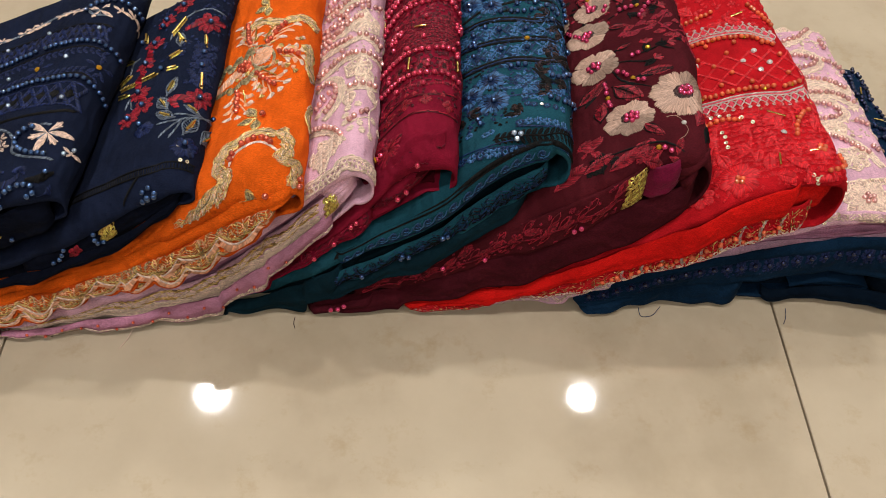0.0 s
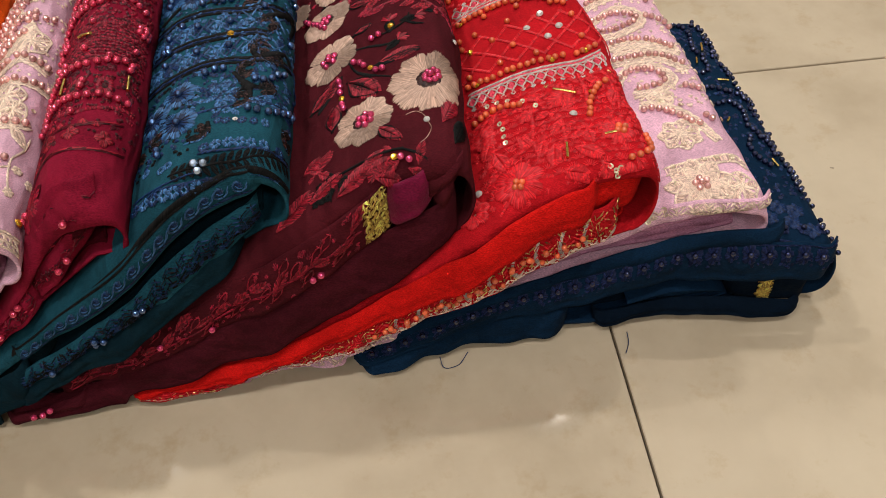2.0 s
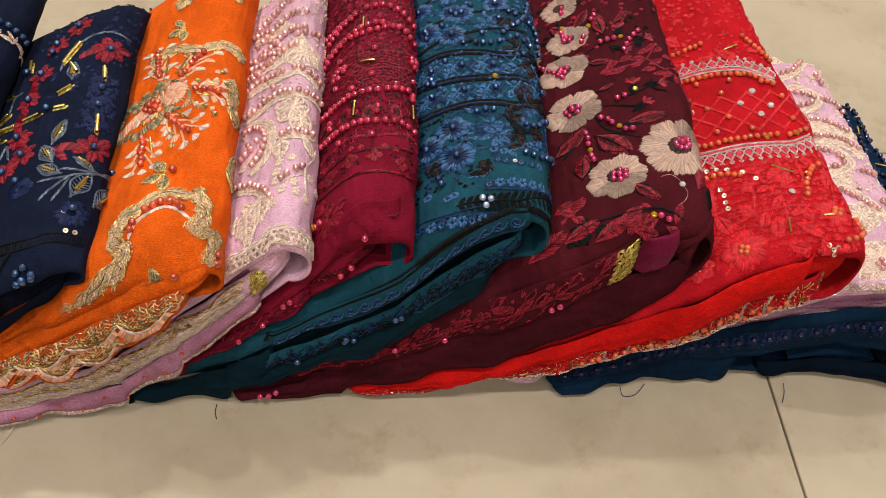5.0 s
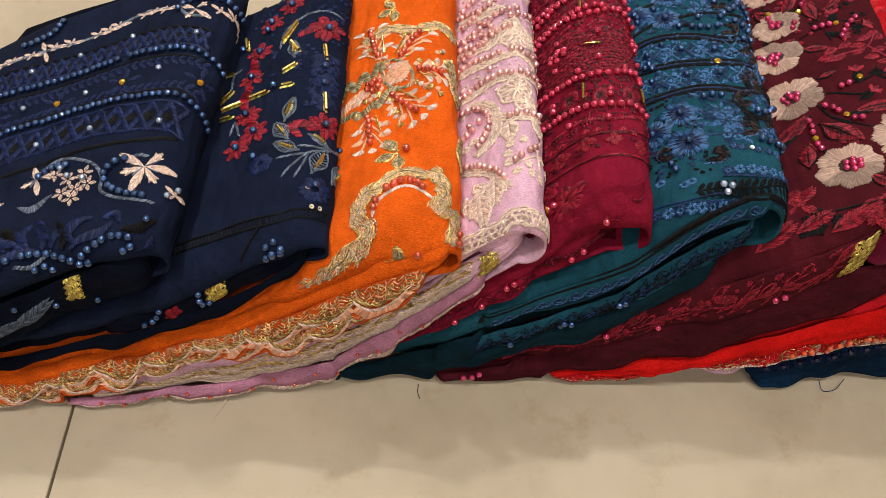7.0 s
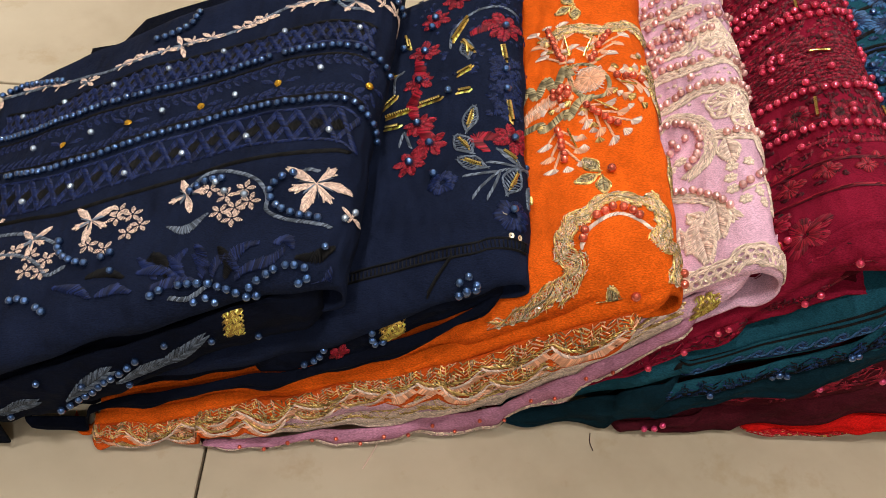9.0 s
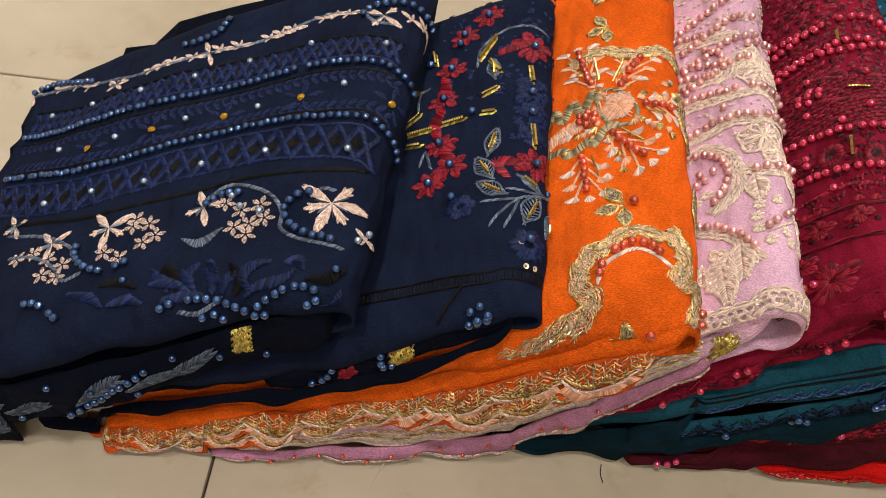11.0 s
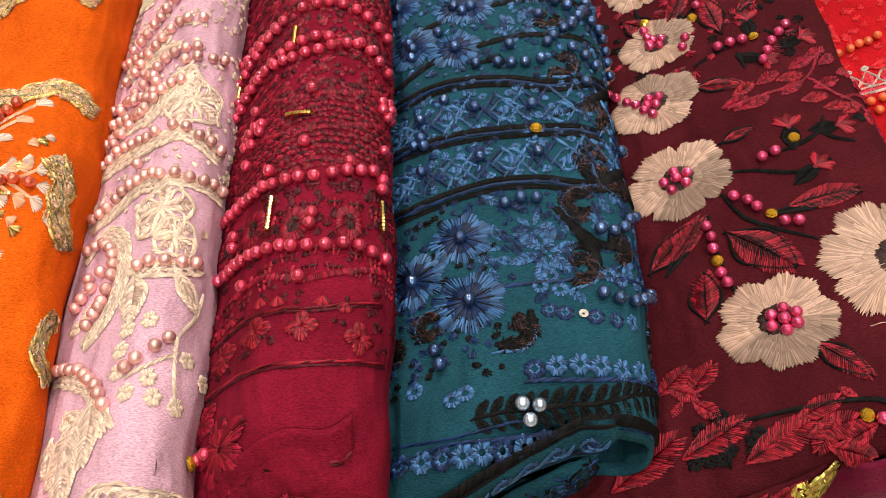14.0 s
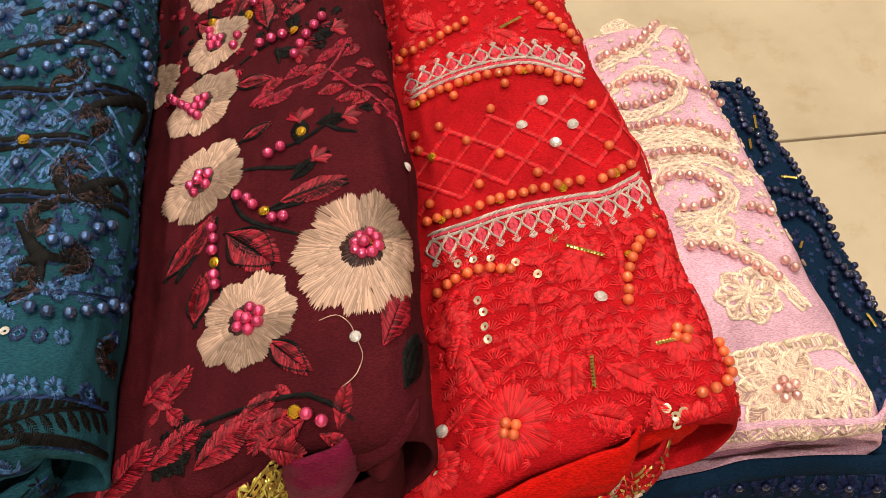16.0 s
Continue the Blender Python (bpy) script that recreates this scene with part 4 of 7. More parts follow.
string(K, [(0.100, 0.655), (0.108, 0.662), (0.115, 0.672), (0.118, 0.685)], P_BLUE, 0.0021, 1.2)
sequins(K, [(0.0888, 0.6130)], AMBER, 0.0024, "stone", True)
sequins(K, [(0.0934, 0.5395)], SILVER, 0.0014)
for row, r in (([(0.0842, 0.5423), (0.0884, 0.5408), (0.0969, 0.5385), (0.1034, 0.5373), (0.1102, 0.5375), (0.1289, 0.5443)], 0.0028), ([(0.0776, 0.5238), (0.0836, 0.5240), (0.0901, 0.5238), (0.0958, 0.5228), (0.1021, 0.5215), (0.1096, 0.5218), (0.1198, 0.5228)], 0.0034), ([(0.0389, 0.5048), (0.0454, 0.5038), (0.0510, 0.5033), (0.0565, 0.5030), (0.0617, 0.5033), (0.0672, 0.5033), (0.0734, 0.5040), (0.0794, 0.5048), (0.0853, 0.5052), (0.0921, 0.5055), (0.0984, 0.5053), (0.1061, 0.5055), (0.1156, 0.5058)], 0.0034)):
    for c in row:
        w = Work(K)
        w.bloom(T_BLUE, c, r, 8, 0.2, 22, 0.25, 0.3, w=0.0010, tip=T_DKBLUE if rng.rand() > 0.5 else T_BLUE)
        w.done("embroidered_flower")
for c in [(0.0443, 0.5253), (0.0546, 0.5190), (0.0583, 0.5200), (0.0826, 0.5510), (0.0882, 0.5490), (0.0860, 0.5540), (0.1034, 0.5525), (0.1078, 0.5510), (0.1112, 0.5540)]:
    w = Work(K)
    w.bloom(T_BLUE, c, 0.0026, 8, 0.2, 18, 0.35, 0.1)
    w.done("embroidered_rosette")
w = Work(K)
vine = curve([(0.0604, 0.5122), (0.0689, 0.5128), (0.0759, 0.5128), (0.0866, 0.5135), (0.0984, 0.5138), (0.1253, 0.5198)], 0.0042)
w.line(T_BLACK, vine, 0.0010)
for p in vine:
    for s1 in (1, -1):
        w.leaf(T_BLACK, p, (p[0] + 0.0034, p[1] + 0.0042 * s1), 0.5, w=0.0010)
w.done("embroidered_vine", "black leafy vine")
cluster(K, [(0.0754, 0.5128)][0], P_WHITE, 0.0021, 3)

# maroon suit
K = "maroon"


def beige_flower(c, r, n, turn, two_tone=0.3):
    """A ruffled flower: long and short stitches, notched petals, some petals netted in taupe."""
    w = Work(K, 0.0002)
    k = int(r * 26000)
    a = np.linspace(0, 2 * math.pi, k, endpoint=False)
    petal = n * (a - turn) / 2
    lobe = 0.70 + 0.30 * np.abs(np.cos(petal)) ** 0.45 + 0.03 * np.cos(3.0 * n * a + turn)
    edge = r * lobe * (1 + rng.uniform(-0.05, 0.03, k))
    bend = 0.10 * np.sin(2 * petal)
    u = np.stack([np.cos(a), np.sin(a)], 1)
    v = np.stack([np.cos(a + bend), np.sin(a + bend)], 1)
    dark = np.sin(a + turn * 3) > 1 - 2 * two_tone
    c2 = np.array(c)
    for lo, hi, h in ((0.22, 0.50, 0.0009), (0.40, 0.72, 0.0008), (0.62, 1.0, 0.0007)):
        j = rng.uniform(-0.07, 0.07, (2, k)) * (lo > 0.3)
        p0, p1 = c2 + u * (edge * (lo + j[0]))[:, None], c2 + v * (edge * (hi + (j[1] if hi < 1 else 0)))[:, None]
        for mat, pick in ((T_BEIGE, ~dark), (T_TAUPE, dark)):
            if pick.any():
                w.add(mat, p0[pick], p1[pick], 0.0008, h)
    gap = turn + math.pi * (2 * np.arange(n) + 1) / n
    g = np.stack([np.cos(gap), np.sin(gap)], 1)
    w.add(T_TAUPE, c2 + g * r * 0.35, c2 + g * r * 0.66, 0.0009, 0.0011)
    ob = w.done("embroidered_flower", "beige ruffled satin-stitched flower, dark centre")
    v = Work(K, 0.0008)
    v.bloom(T_BROWN, c, r * 0.34, 9, 0, 46, 0.1, 0.15)
    v.done("flower_centre", under=ob)
    return ob


for c, r, n, t in zip([(0.1415, 0.6428), (0.1421, 0.6038), (0.1953, 0.5540), (0.1575, 0.5408), (0.1465, 0.7065)], (0.0155, 0.0165, 0.0230, 0.0165, 0.012), (4, 5, 7, 5, 5), (0.3, 0.8, 0.2, 1.0, 0.4)):
    beige_flower(c, r, n, t, 0.12 if n > 6 else 0.34)
for c in [(0.118, 0.668), (0.148, 0.672)]:
    beige_flower(c, 0.0135, 5, 0.4)
    cluster(K, c, P_PINK, 0.0019, 4)
for c, n in zip([(0.1415, 0.6428), (0.1421, 0.6033), (0.1963, 0.5548), (0.1593, 0.5400)], (4, 5, 8, 6)):
    cluster(K, c, P_PINK, 0.0020, n)
for row in ([(0.1561, 0.5890), (0.1591, 0.5858), (0.1618, 0.5813)], [(0.1674, 0.5750), (0.1706, 0.5730), (0.1740, 0.5698)], [(0.1466, 0.5810), (0.1473, 0.5765), (0.1473, 0.5718)], [(0.1475, 0.5623), (0.1483, 0.5573), (0.1488, 0.5535)], [(0.1674, 0.6015), (0.1706, 0.6023), (0.1747, 0.6048)], [(0.1661, 0.6568), (0.1698, 0.6578), (0.1747, 0.6583)], [(0.1479, 0.7043), (0.1469, 0.6970)], [(0.1450, 0.6808), (0.1457, 0.6743), (0.1458, 0.6678)], [(0.1555, 0.6635), (0.1577, 0.6690)], [(0.1641, 0.6830), (0.1669, 0.6888)], [(0.1745, 0.5050), (0.1783, 0.5035), (0.1824, 0.5018)]):
    string(K, row, P_PINK, 0.0020, 1.15)
sequins(K, [(0.1647, 0.5785), (0.1470, 0.5673), (0.1787, 0.6070), (0.1790, 0.6588), (0.1614, 0.6780), (0.1458, 0.6855), (0.1710, 0.5065), (0.1968, 0.5555)], AMBER, 0.0022, "stone", True)
sequins(K, [(0.1900, 0.5248), (0.2181, 0.5893)], SILVER, 0.0019, "stone", True)
for a, b in ([(0.1642, 0.5783), (0.1908, 0.5813)], [(0.1320, 0.5675), (0.1456, 0.5843)], [(0.1741, 0.6710), (0.1866, 0.6825)], [(0.1507, 0.6743), (0.1614, 0.6935)]):
    w = Work(K)
    w.leaf(T_BLACK, a, b, 0.22)
    w.leaf(T_CRIMSON, ((a[0] * 0.8 + b[0] * 0.2), (a[1] * 0.8 + b[1] * 0.2 + 0.001)), (b[0], b[1] + 0.001), 0.42)
    w.done("embroidered_leaf", "black leaf with crimson edge")
for a, b, wd in zip([(0.1513, 0.5765), (0.1399, 0.5473), (0.1643, 0.5310), (0.1572, 0.6125), (0.1550, 0.6420), (0.1283, 0.5710), (0.1685, 0.6653), (0.1387, 0.6915)], [(0.1665, 0.5578), (0.1426, 0.5645), (0.1752, 0.5178), (0.1674, 0.6158), (0.1688, 0.6368), (0.1426, 0.5838), (0.1669, 0.6873), (0.1494, 0.6778)], (0.55, 0.5, 0.42, 0.4, 0.4, 0.45, 0.4, 0.5)):
    w = Work(K)
    w.leaf(T_CRIMSON, a, b, wd, w=0.0007)
    m = ((a[0] * 0.55 + b[0] * 0.45), (a[1] * 0.55 + b[1] * 0.45))
    w.leaf(T_BLACK, a, (a[0] * 0.22 + b[0] * 0.78, a[1] * 0.22 + b[1] * 0.78), wd * 0.5, w=0.0008, h=0.0012)
    w.line(T_BLACK, [a, (m[0] + (b[1] - a[1]) * wd * 0.5, m[1] - (b[0] - a[0]) * wd * 0.5), b, (m[0] - (b[1] - a[1]) * wd * 0.5, m[1] + (b[0] - a[0]) * wd * 0.5), a], 0.0008)
    w.done("embroidered_leaf", "crimson leaf with black outline")
for c, r, t in zip([(0.1784, 0.6123), (0.1820, 0.5935), (0.1936, 0.6093), (0.1931, 0.6525), (0.1788, 0.6468), (0.1789, 0.6690), (0.2055, 0.6118)], (0.0065, 0.0062, 0.006, 0.006, 0.006, 0.006, 0.004), (1.5, 0.6, 0.0, 0.2, -0.5, 1.5, 0)):
    w = Work(K)
    a = np.linspace(-1.1, 1.1, 24) + t
    u = np.stack([np.cos(a), np.sin(a)], 1)
    w.add(T_CRIMSON, np.array(c) - u * r * 0.2, np.array(c) + u * r * (0.9 + 0.15 * np.cos(9 * a))[:, None], 0.0010, 0.0009)
    w.leaf(T_BLACK, (c[0] - r * 1.6 * math.cos(t), c[1] - r * 1.6 * math.sin(t)), c, 0.6)
    w.done("embroidered_bud", "crimson bud on a black stem")
for p in ([(0.1553, 0.6000), (0.1647, 0.5970), (0.1760, 0.5930), (0.1874, 0.5958)], [(0.1674, 0.6025), (0.1786, 0.6038), (0.1878, 0.6085), (0.1901, 0.6145)], [(0.1875, 0.6075), (0.1914, 0.6043), (0.1971, 0.6018)], [(0.1528, 0.5915), (0.1566, 0.5810), (0.1638, 0.5735), (0.1749, 0.5660)], [(0.1833, 0.6613), (0.1887, 0.6558), (0.1961, 0.6575)], [(0.1871, 0.6525), (0.1901, 0.6473)], [(0.1716, 0.6528), (0.1722, 0.6443)], [(0.1571, 0.6525), (0.1701, 0.6575), (0.1815, 0.6608)], [(0.1453, 0.6638), (0.1564, 0.6760), (0.1702, 0.6913)], [(0.1478, 0.5850), (0.1469, 0.5758), (0.1482, 0.5600), (0.1503, 0.5503)], [(0.1443, 0.6688), (0.1440, 0.6903), (0.1449, 0.7078)]):
    w = Work(K)
    w.band(T_BLACK, p, [0.0012, 0.0020, 0.0010])
    w.done("embroidered_stem", "black corded stem")
w = Work(K)
for c in [(0.1689, 0.6330), (0.1728, 0.6253), (0.1779, 0.6358), (0.1845, 0.6358), (0.1897, 0.6400), (0.1844, 0.6283), (0.1895, 0.6240), (0.1949, 0.6283), (0.1954, 0.6188), (0.2009, 0.6150), (0.2138, 0.6238), (0.1680, 0.6260), (0.1646, 0.6288), (0.1955, 0.6428), (0.1994, 0.6388), (0.2041, 0.6335), (0.2144, 0.6160), (0.2155, 0.6110), (0.2109, 0.6283)]:
    a = rng.uniform(-0.4, 0.9)
    w.leaf(T_WINE if rng.rand() > 0.4 else T_CRIMSON, (c[0] - 0.004, c[1] - 0.001), (c[0] + 0.0045 * math.cos(a), c[1] + 0.0045 * math.sin(a)), 0.6)
for p in ([(0.1634, 0.6270), (0.1754, 0.6293), (0.1894, 0.6325), (0.1977, 0.6445)], [(0.1911, 0.6320), (0.1993, 0.6210), (0.2155, 0.6110), (0.2182, 0.5965)], [(0.1993, 0.6210), (0.2158, 0.6248)]):
    w.line(T_WINE, p, 0.0010)
w.done("embroidered_branch", "crimson leafy branch")
w = Work(K)
for a, b in ([(0.1221, 0.5265), (0.1315, 0.5330)], [(0.1299, 0.5238), (0.1383, 0.5323)], [(0.1307, 0.5218), (0.1362, 0.5153)], [(0.1282, 0.5228), (0.1249, 0.5190)], [(0.1251, 0.5285), (0.1322, 0.5228)]):
    w.leaf(T_CRIMSON, a, b, 0.6)
w.done("embroidered_flower", "crimson star-shaped flower")
w = Work(K)
w.line(T_BLACK, [(0.1284, 0.5088), (0.1364, 0.5108), (0.1467, 0.5120), (0.1580, 0.5118), (0.1677, 0.5115), (0.1749, 0.5105)], 0.0013)
w.line(T_BLACK, [(0.1347, 0.5143), (0.1374, 0.5090), (0.1364, 0.5008)], 0.0010)
w.line(T_BLACK, [(0.1749, 0.5105), (0.1835, 0.5050), (0.1932, 0.4960)], 0.0013)
for c in [(0.1310, 0.5125), (0.1292, 0.5062), (0.1348, 0.5025), (0.1367, 0.5153), (0.1430, 0.5058), (0.1318, 0.5028), (0.1447, 0.5075), (0.1281, 0.5030), (0.1370, 0.5045), (0.1428, 0.5023)]:
    w.bloom(T_BLACK, c, 0.0024, 5, 0, 14, 0.1, 0.4)
w.done("embroidered_twig", "black twig with tiny leaves")
for a, b, wd in zip([(0.1537, 0.5088), (0.1560, 0.5038), (0.1448, 0.5025), (0.1644, 0.5085), (0.1733, 0.5040), (0.1774, 0.4998), (0.1826, 0.5002), (0.1702, 0.5115), (0.1604, 0.5002)], [(0.1657, 0.5128), (0.1687, 0.5062), (0.1547, 0.5083), (0.1579, 0.4995), (0.1651, 0.5005), (0.1857, 0.4960), (0.1862, 0.5105), (0.1664, 0.5155), (0.1722, 0.4960)], (0.5, 0.6, 0.4, 0.6, 0.7, 0.4, 0.5, 0.5, 0.5)):
    w = Work(K)
    w.leaf(T_CRIMSON, a, b, wd)
    w.done("embroidered_leaf", "crimson fishbone leaf")
w = Work(K)
for a, b in zip([(0.105, 0.50), (0.125, 0.505), (0.14, 0.50), (0.205, 0.508), (0.198, 0.52)], [(0.125, 0.512), (0.142, 0.512), (0.158, 0.508), (0.215, 0.525), (0.21, 0.54)]):
    w.leaf(T_CRIMSON if a[0] < 0.2 else T_BLACK, a, b, 0.5)
w.spray(T_WINE, (0.10, 0.23, 0.65, 0.76), 260, 0.006)
w.spray(T_BLACK, (0.10, 0.23, 0.64, 0.76), 120, 0.007)
w.done("embroidery", stuff=True)
w = Work(K, 0.0003)
for end in ([(0.1800, 0.5330), (0.1850, 0.5335), (0.1885, 0.5300), (0.1900, 0.5255)], [(0.1905, 0.5235), (0.1915, 0.5180), (0.1890, 0.5130), (0.1850, 0.5105)]):
    q = curve(end, 0.0012)
    w.add(T_BEIGE, q[:-1] - (q[1:] - q[:-1]) * 0.2, q[1:] + (q[1:] - q[:-1]) * 0.2, 0.00045, 0.0003)
w.done("loose_stitch", "fine loose beige thread ends")
bpath = [(0.19, 0.660), (0.183, 0.652), (0.178, 0.643)]
string(K, bpath, P_PINK, 0.0020, 1.2)
string(K, [(0.128, 0.655), (0.135, 0.645), (0.14, 0.636)], P_PINK, 0.0020, 1.2)

# red suit
K = "red"
top_row, low_row = [(0.2276, 0.6550), (0.2360, 0.6558), (0.2480, 0.6553), (0.2605, 0.6533), (0.2745, 0.6503), (0.2847, 0.6438), (0.2928, 0.6378)], [(0.2252, 0.5940), (0.2380, 0.5925), (0.2505, 0.5928), (0.2647, 0.5925), (0.2787, 0.5925), (0.2895, 0.5925), (0.3038, 0.5983)]
string(K, top_row, P_BEAD, 0.0019, 1.1)
string(K, low_row, P_BEAD, 0.0019, 1.1)
sequins(K, [(0.2286, 0.6545), (0.2496, 0.6550), (0.2717, 0.6510), (0.2509, 0.5923), (0.2736, 0.5918), (0.2939, 0.5943), (0.2301, 0.5923), (0.2304, 0.6240), (0.2348, 0.5668), (0.2891, 0.5583)], AMBER, 0.0021, "stone", True)
sequins(K, [(0.2753, 0.6343), (0.2652, 0.6243), (0.2840, 0.6200), (0.2757, 0.6128), (0.2755, 0.5440), (0.2184, 0.5128)], SILVER, 0.0025, "stone", True)
dots(K, [(0.2555, 0.6360), (0.2355, 0.6368), (0.2444, 0.6243), (0.2550, 0.6128), (0.2454, 0.6020), (0.2661, 0.5998), (0.2633, 0.6465), (0.2934, 0.6275), (0.2831, 0.6418), (0.2948, 0.6065), (0.2432, 0.6498), (0.2271, 0.6013), (0.2263, 0.6375), (0.2263, 0.6295)], P_BEAD, 0.0019)
w = Work(K)
(lx, ly), (hx, hy) = [(0.2254, 0.5950)][0], [(0.2891, 0.6375)][0]
for k in range(-3, 9):
    for sgn in (1, -1):
        xa = 0.205 + 0.0165 * k
        pts = [(xa + sgn * 0.0, ly + 0.004), (xa + sgn * 0.034, hy - 0.003)]
        pts = [q for q in curve(pts, 0.001) if 0.222 < q[0] < 0.326]
        if len(pts) > 4:
            w.band(T_RED, [pts[0], pts[-1]], 0.0020, 0.0008, 0.0011, 0.12, 0.0012, 0.25)
w.done("embroidered_lattice", "red corded lattice")


def drop_band(path, side, length):
    """A grey edging with rose drops hanging on one side."""
    w = Work(K)
    w.line(T_SILVER, path, 0.0012)
    w.band(T_ROSE, [(x, y + side * 0.0014) for x, y in path], 0.0012)
    w.line(T_SILVER, [(x, y + side * 0.0030) for x, y in path], 0.0010)
    for p in curve(path, 0.0058):
        c = (p[0], p[1] + side * (0.0035 + length * 0.45))
        w.leaf(T_ROSE, (c[0], c[1] - side * length * 0.4), (c[0], c[1] + side * length * 0.4), 0.55)
        for s1 in (1, -1):
            w.line(T_SILVER, [(c[0], c[1] - side * length * 0.5), (c[0] + s1 * 0.0026, c[1]), (c[0], c[1] + side * length * 0.62)], 0.0008)
        w.bloom(T_SILVER, (c[0], c[1] + side * length * 0.85), 0.0016, 4, 0, 12, 0.1, 0.3)
    w.done("embroidered_edging", "grey and rose edging of drops")


drop_band([(x, y - 0.005) for x, y in low_row], -1, 0.0075)
drop_band([(x, y + 0.005) for x, y in top_row], 1, 0.0075)
for row in ([(0.2245, 0.5630), (0.2303, 0.5655), (0.2388, 0.5663), (0.2470, 0.5635), (0.2529, 0.5595)], [(0.2842, 0.5408), (0.2861, 0.5488), (0.2892, 0.5560), (0.2948, 0.5633), (0.3023, 0.5673)], [(0.3151, 0.5238), (0.3139, 0.5173), (0.3128, 0.5120), (0.3036, 0.5070), (0.2976, 0.5062)], [(0.2316, 0.6853), (0.2402, 0.6853), (0.2488, 0.6870), (0.2554, 0.6885)], [(0.2824, 0.6898), (0.2867, 0.6805), (0.2909, 0.6718), (0.2969, 0.6605)], [(0.2274, 0.6868), (0.2247, 0.6825)]):
    string(K, row, P_BEAD, 0.0019, 1.12)
for c in [(0.2389, 0.5065), (0.2973, 0.5258)]:
    cluster(K, c, P_BEAD, 0.0019, 4)
sequins(K, [(0.2369, 0.5548), (0.2378, 0.5498), (0.2375, 0.5440), (0.2376, 0.5393), (0.2327, 0.5718), (0.2380, 0.5708), (0.2437, 0.5690), (0.2514, 0.5648), (0.2576, 0.5578), (0.2887, 0.5010), (0.2860, 0.5030), (0.2912, 0.5020), (0.2889, 0.4983), (0.2121, 0.4983), (0.2151, 0.4990)], SEQUIN, 0.0016)
for a, b in ([(0.2690, 0.5658), (0.2801, 0.5593)], [(0.2676, 0.5235), (0.2659, 0.5128)], [(0.2879, 0.5233), (0.2936, 0.5238)], [(0.2666, 0.6770), (0.2752, 0.6798)]):
    bugle(K, a, b)
for p in ([(0.2099, 0.5055), (0.2260, 0.5172), (0.2439, 0.5288), (0.2587, 0.5325), (0.2805, 0.5323), (0.2916, 0.5270)], [(0.2537, 0.5553), (0.2533, 0.5455), (0.2515, 0.5353)], [(0.2853, 0.5763), (0.2865, 0.5610), (0.2838, 0.5455), (0.2845, 0.5360)], [(0.2519, 0.5225), (0.2497, 0.5343), (0.2370, 0.5348)], [(0.2269, 0.4940), (0.2381, 0.5065), (0.2433, 0.5255)], [(0.2660, 0.5110), (0.2677, 0.5313), (0.2685, 0.5423)], [(0.2415, 0.5620), (0.2295, 0.5608), (0.2246, 0.5510), (0.2265, 0.5423), (0.2323, 0.5460)], [(0.2892, 0.5710), (0.2987, 0.5748), (0.3029, 0.5583), (0.3008, 0.5418)]):
    w = Work(K)
    w.band(T_RED, p, [0.0016, 0.0026, 0.0014], h=0.0010)
    w.done("embroidered_stem", "red corded stem")
for a, b, wd in zip([(0.2635, 0.5635), (0.2703, 0.5495), (0.2685, 0.5423), (0.2553, 0.5545), (0.2523, 0.5478), (0.2553, 0.5468), (0.2570, 0.5315), (0.2618, 0.5263), (0.2696, 0.5270), (0.2443, 0.5398), (0.2711, 0.5198), (0.2619, 0.5058), (0.2973, 0.5465), (0.2966, 0.5670), (0.2802, 0.5315), (0.2856, 0.5283), (0.2303, 0.5448), (0.2305, 0.5353), (0.2243, 0.5490), (0.2826, 0.5068), (0.2908, 0.5038), (0.3006, 0.5065), (0.2619, 0.6785), (0.2466, 0.6733), (0.2812, 0.6743), (0.2411, 0.6923), (0.2735, 0.5705), (0.2806, 0.5645)],
                    [(0.2539, 0.5653), (0.2782, 0.5550), (0.2617, 0.5333), (0.2476, 0.5498), (0.2506, 0.5563), (0.2623, 0.5500), (0.2530, 0.5205), (0.2586, 0.5118), (0.2779, 0.5285), (0.2490, 0.5308), (0.2833, 0.5098), (0.2739, 0.5010), (0.3029, 0.5583), (0.2892, 0.5710), (0.2806, 0.5223), (0.2980, 0.5330), (0.2252, 0.5335), (0.2345, 0.5213), (0.2322, 0.5558), (0.2852, 0.4975), (0.2960, 0.4975), (0.3059, 0.4980), (0.2718, 0.6668), (0.2569, 0.6725), (0.2916, 0.6748), (0.2318, 0.7053), (0.2727, 0.5528), (0.2652, 0.5550)],
                    (0.6, 0.5, 0.4, 0.6, 0.6, 0.6, 0.5, 0.5, 0.5, 0.6, 0.5, 0.6, 0.6, 0.6, 0.6, 0.5, 0.6, 0.5, 0.6, 0.6, 0.6, 0.6, 0.5, 0.5, 0.5, 0.5, 0.5, 0.6)):
    w = Work(K, 0.0003)
    w.leaf(T_RED, a, b, wd * 1.15, w=0.0013, h=0.0014)
    w.done("embroidered_leaf", "red satin-stitched leaf")
for c, r in zip([(0.2391, 0.5080), (0.2958, 0.5260), (0.2957, 0.4963), (0.2258, 0.5485), (0.2139, 0.5010)], (0.014, 0.010, 0.008, 0.008, 0.009)):
    w = Work(K, 0.0002)
    w.bloom(T_RED, c, r, 6, 0.3, 90, 0.15, 0.35, w=0.0013, h=0.0013)
    w.done("embroidered_flower", "red satin-stitched flower")
w = Work(K)
w.spray(T_RED, (0.215, 0.325, 0.495, ly - 0.016), 620, 0.0052)
w.scales(T_RED, (0.225, 0.318, 0.505, ly - 0.018), 0.0085, k=6)
w.spray(T_RED, (0.215, 0.322, hy + 0.02, 0.755), 700, 0.0055, 1.2, aim=0.8)
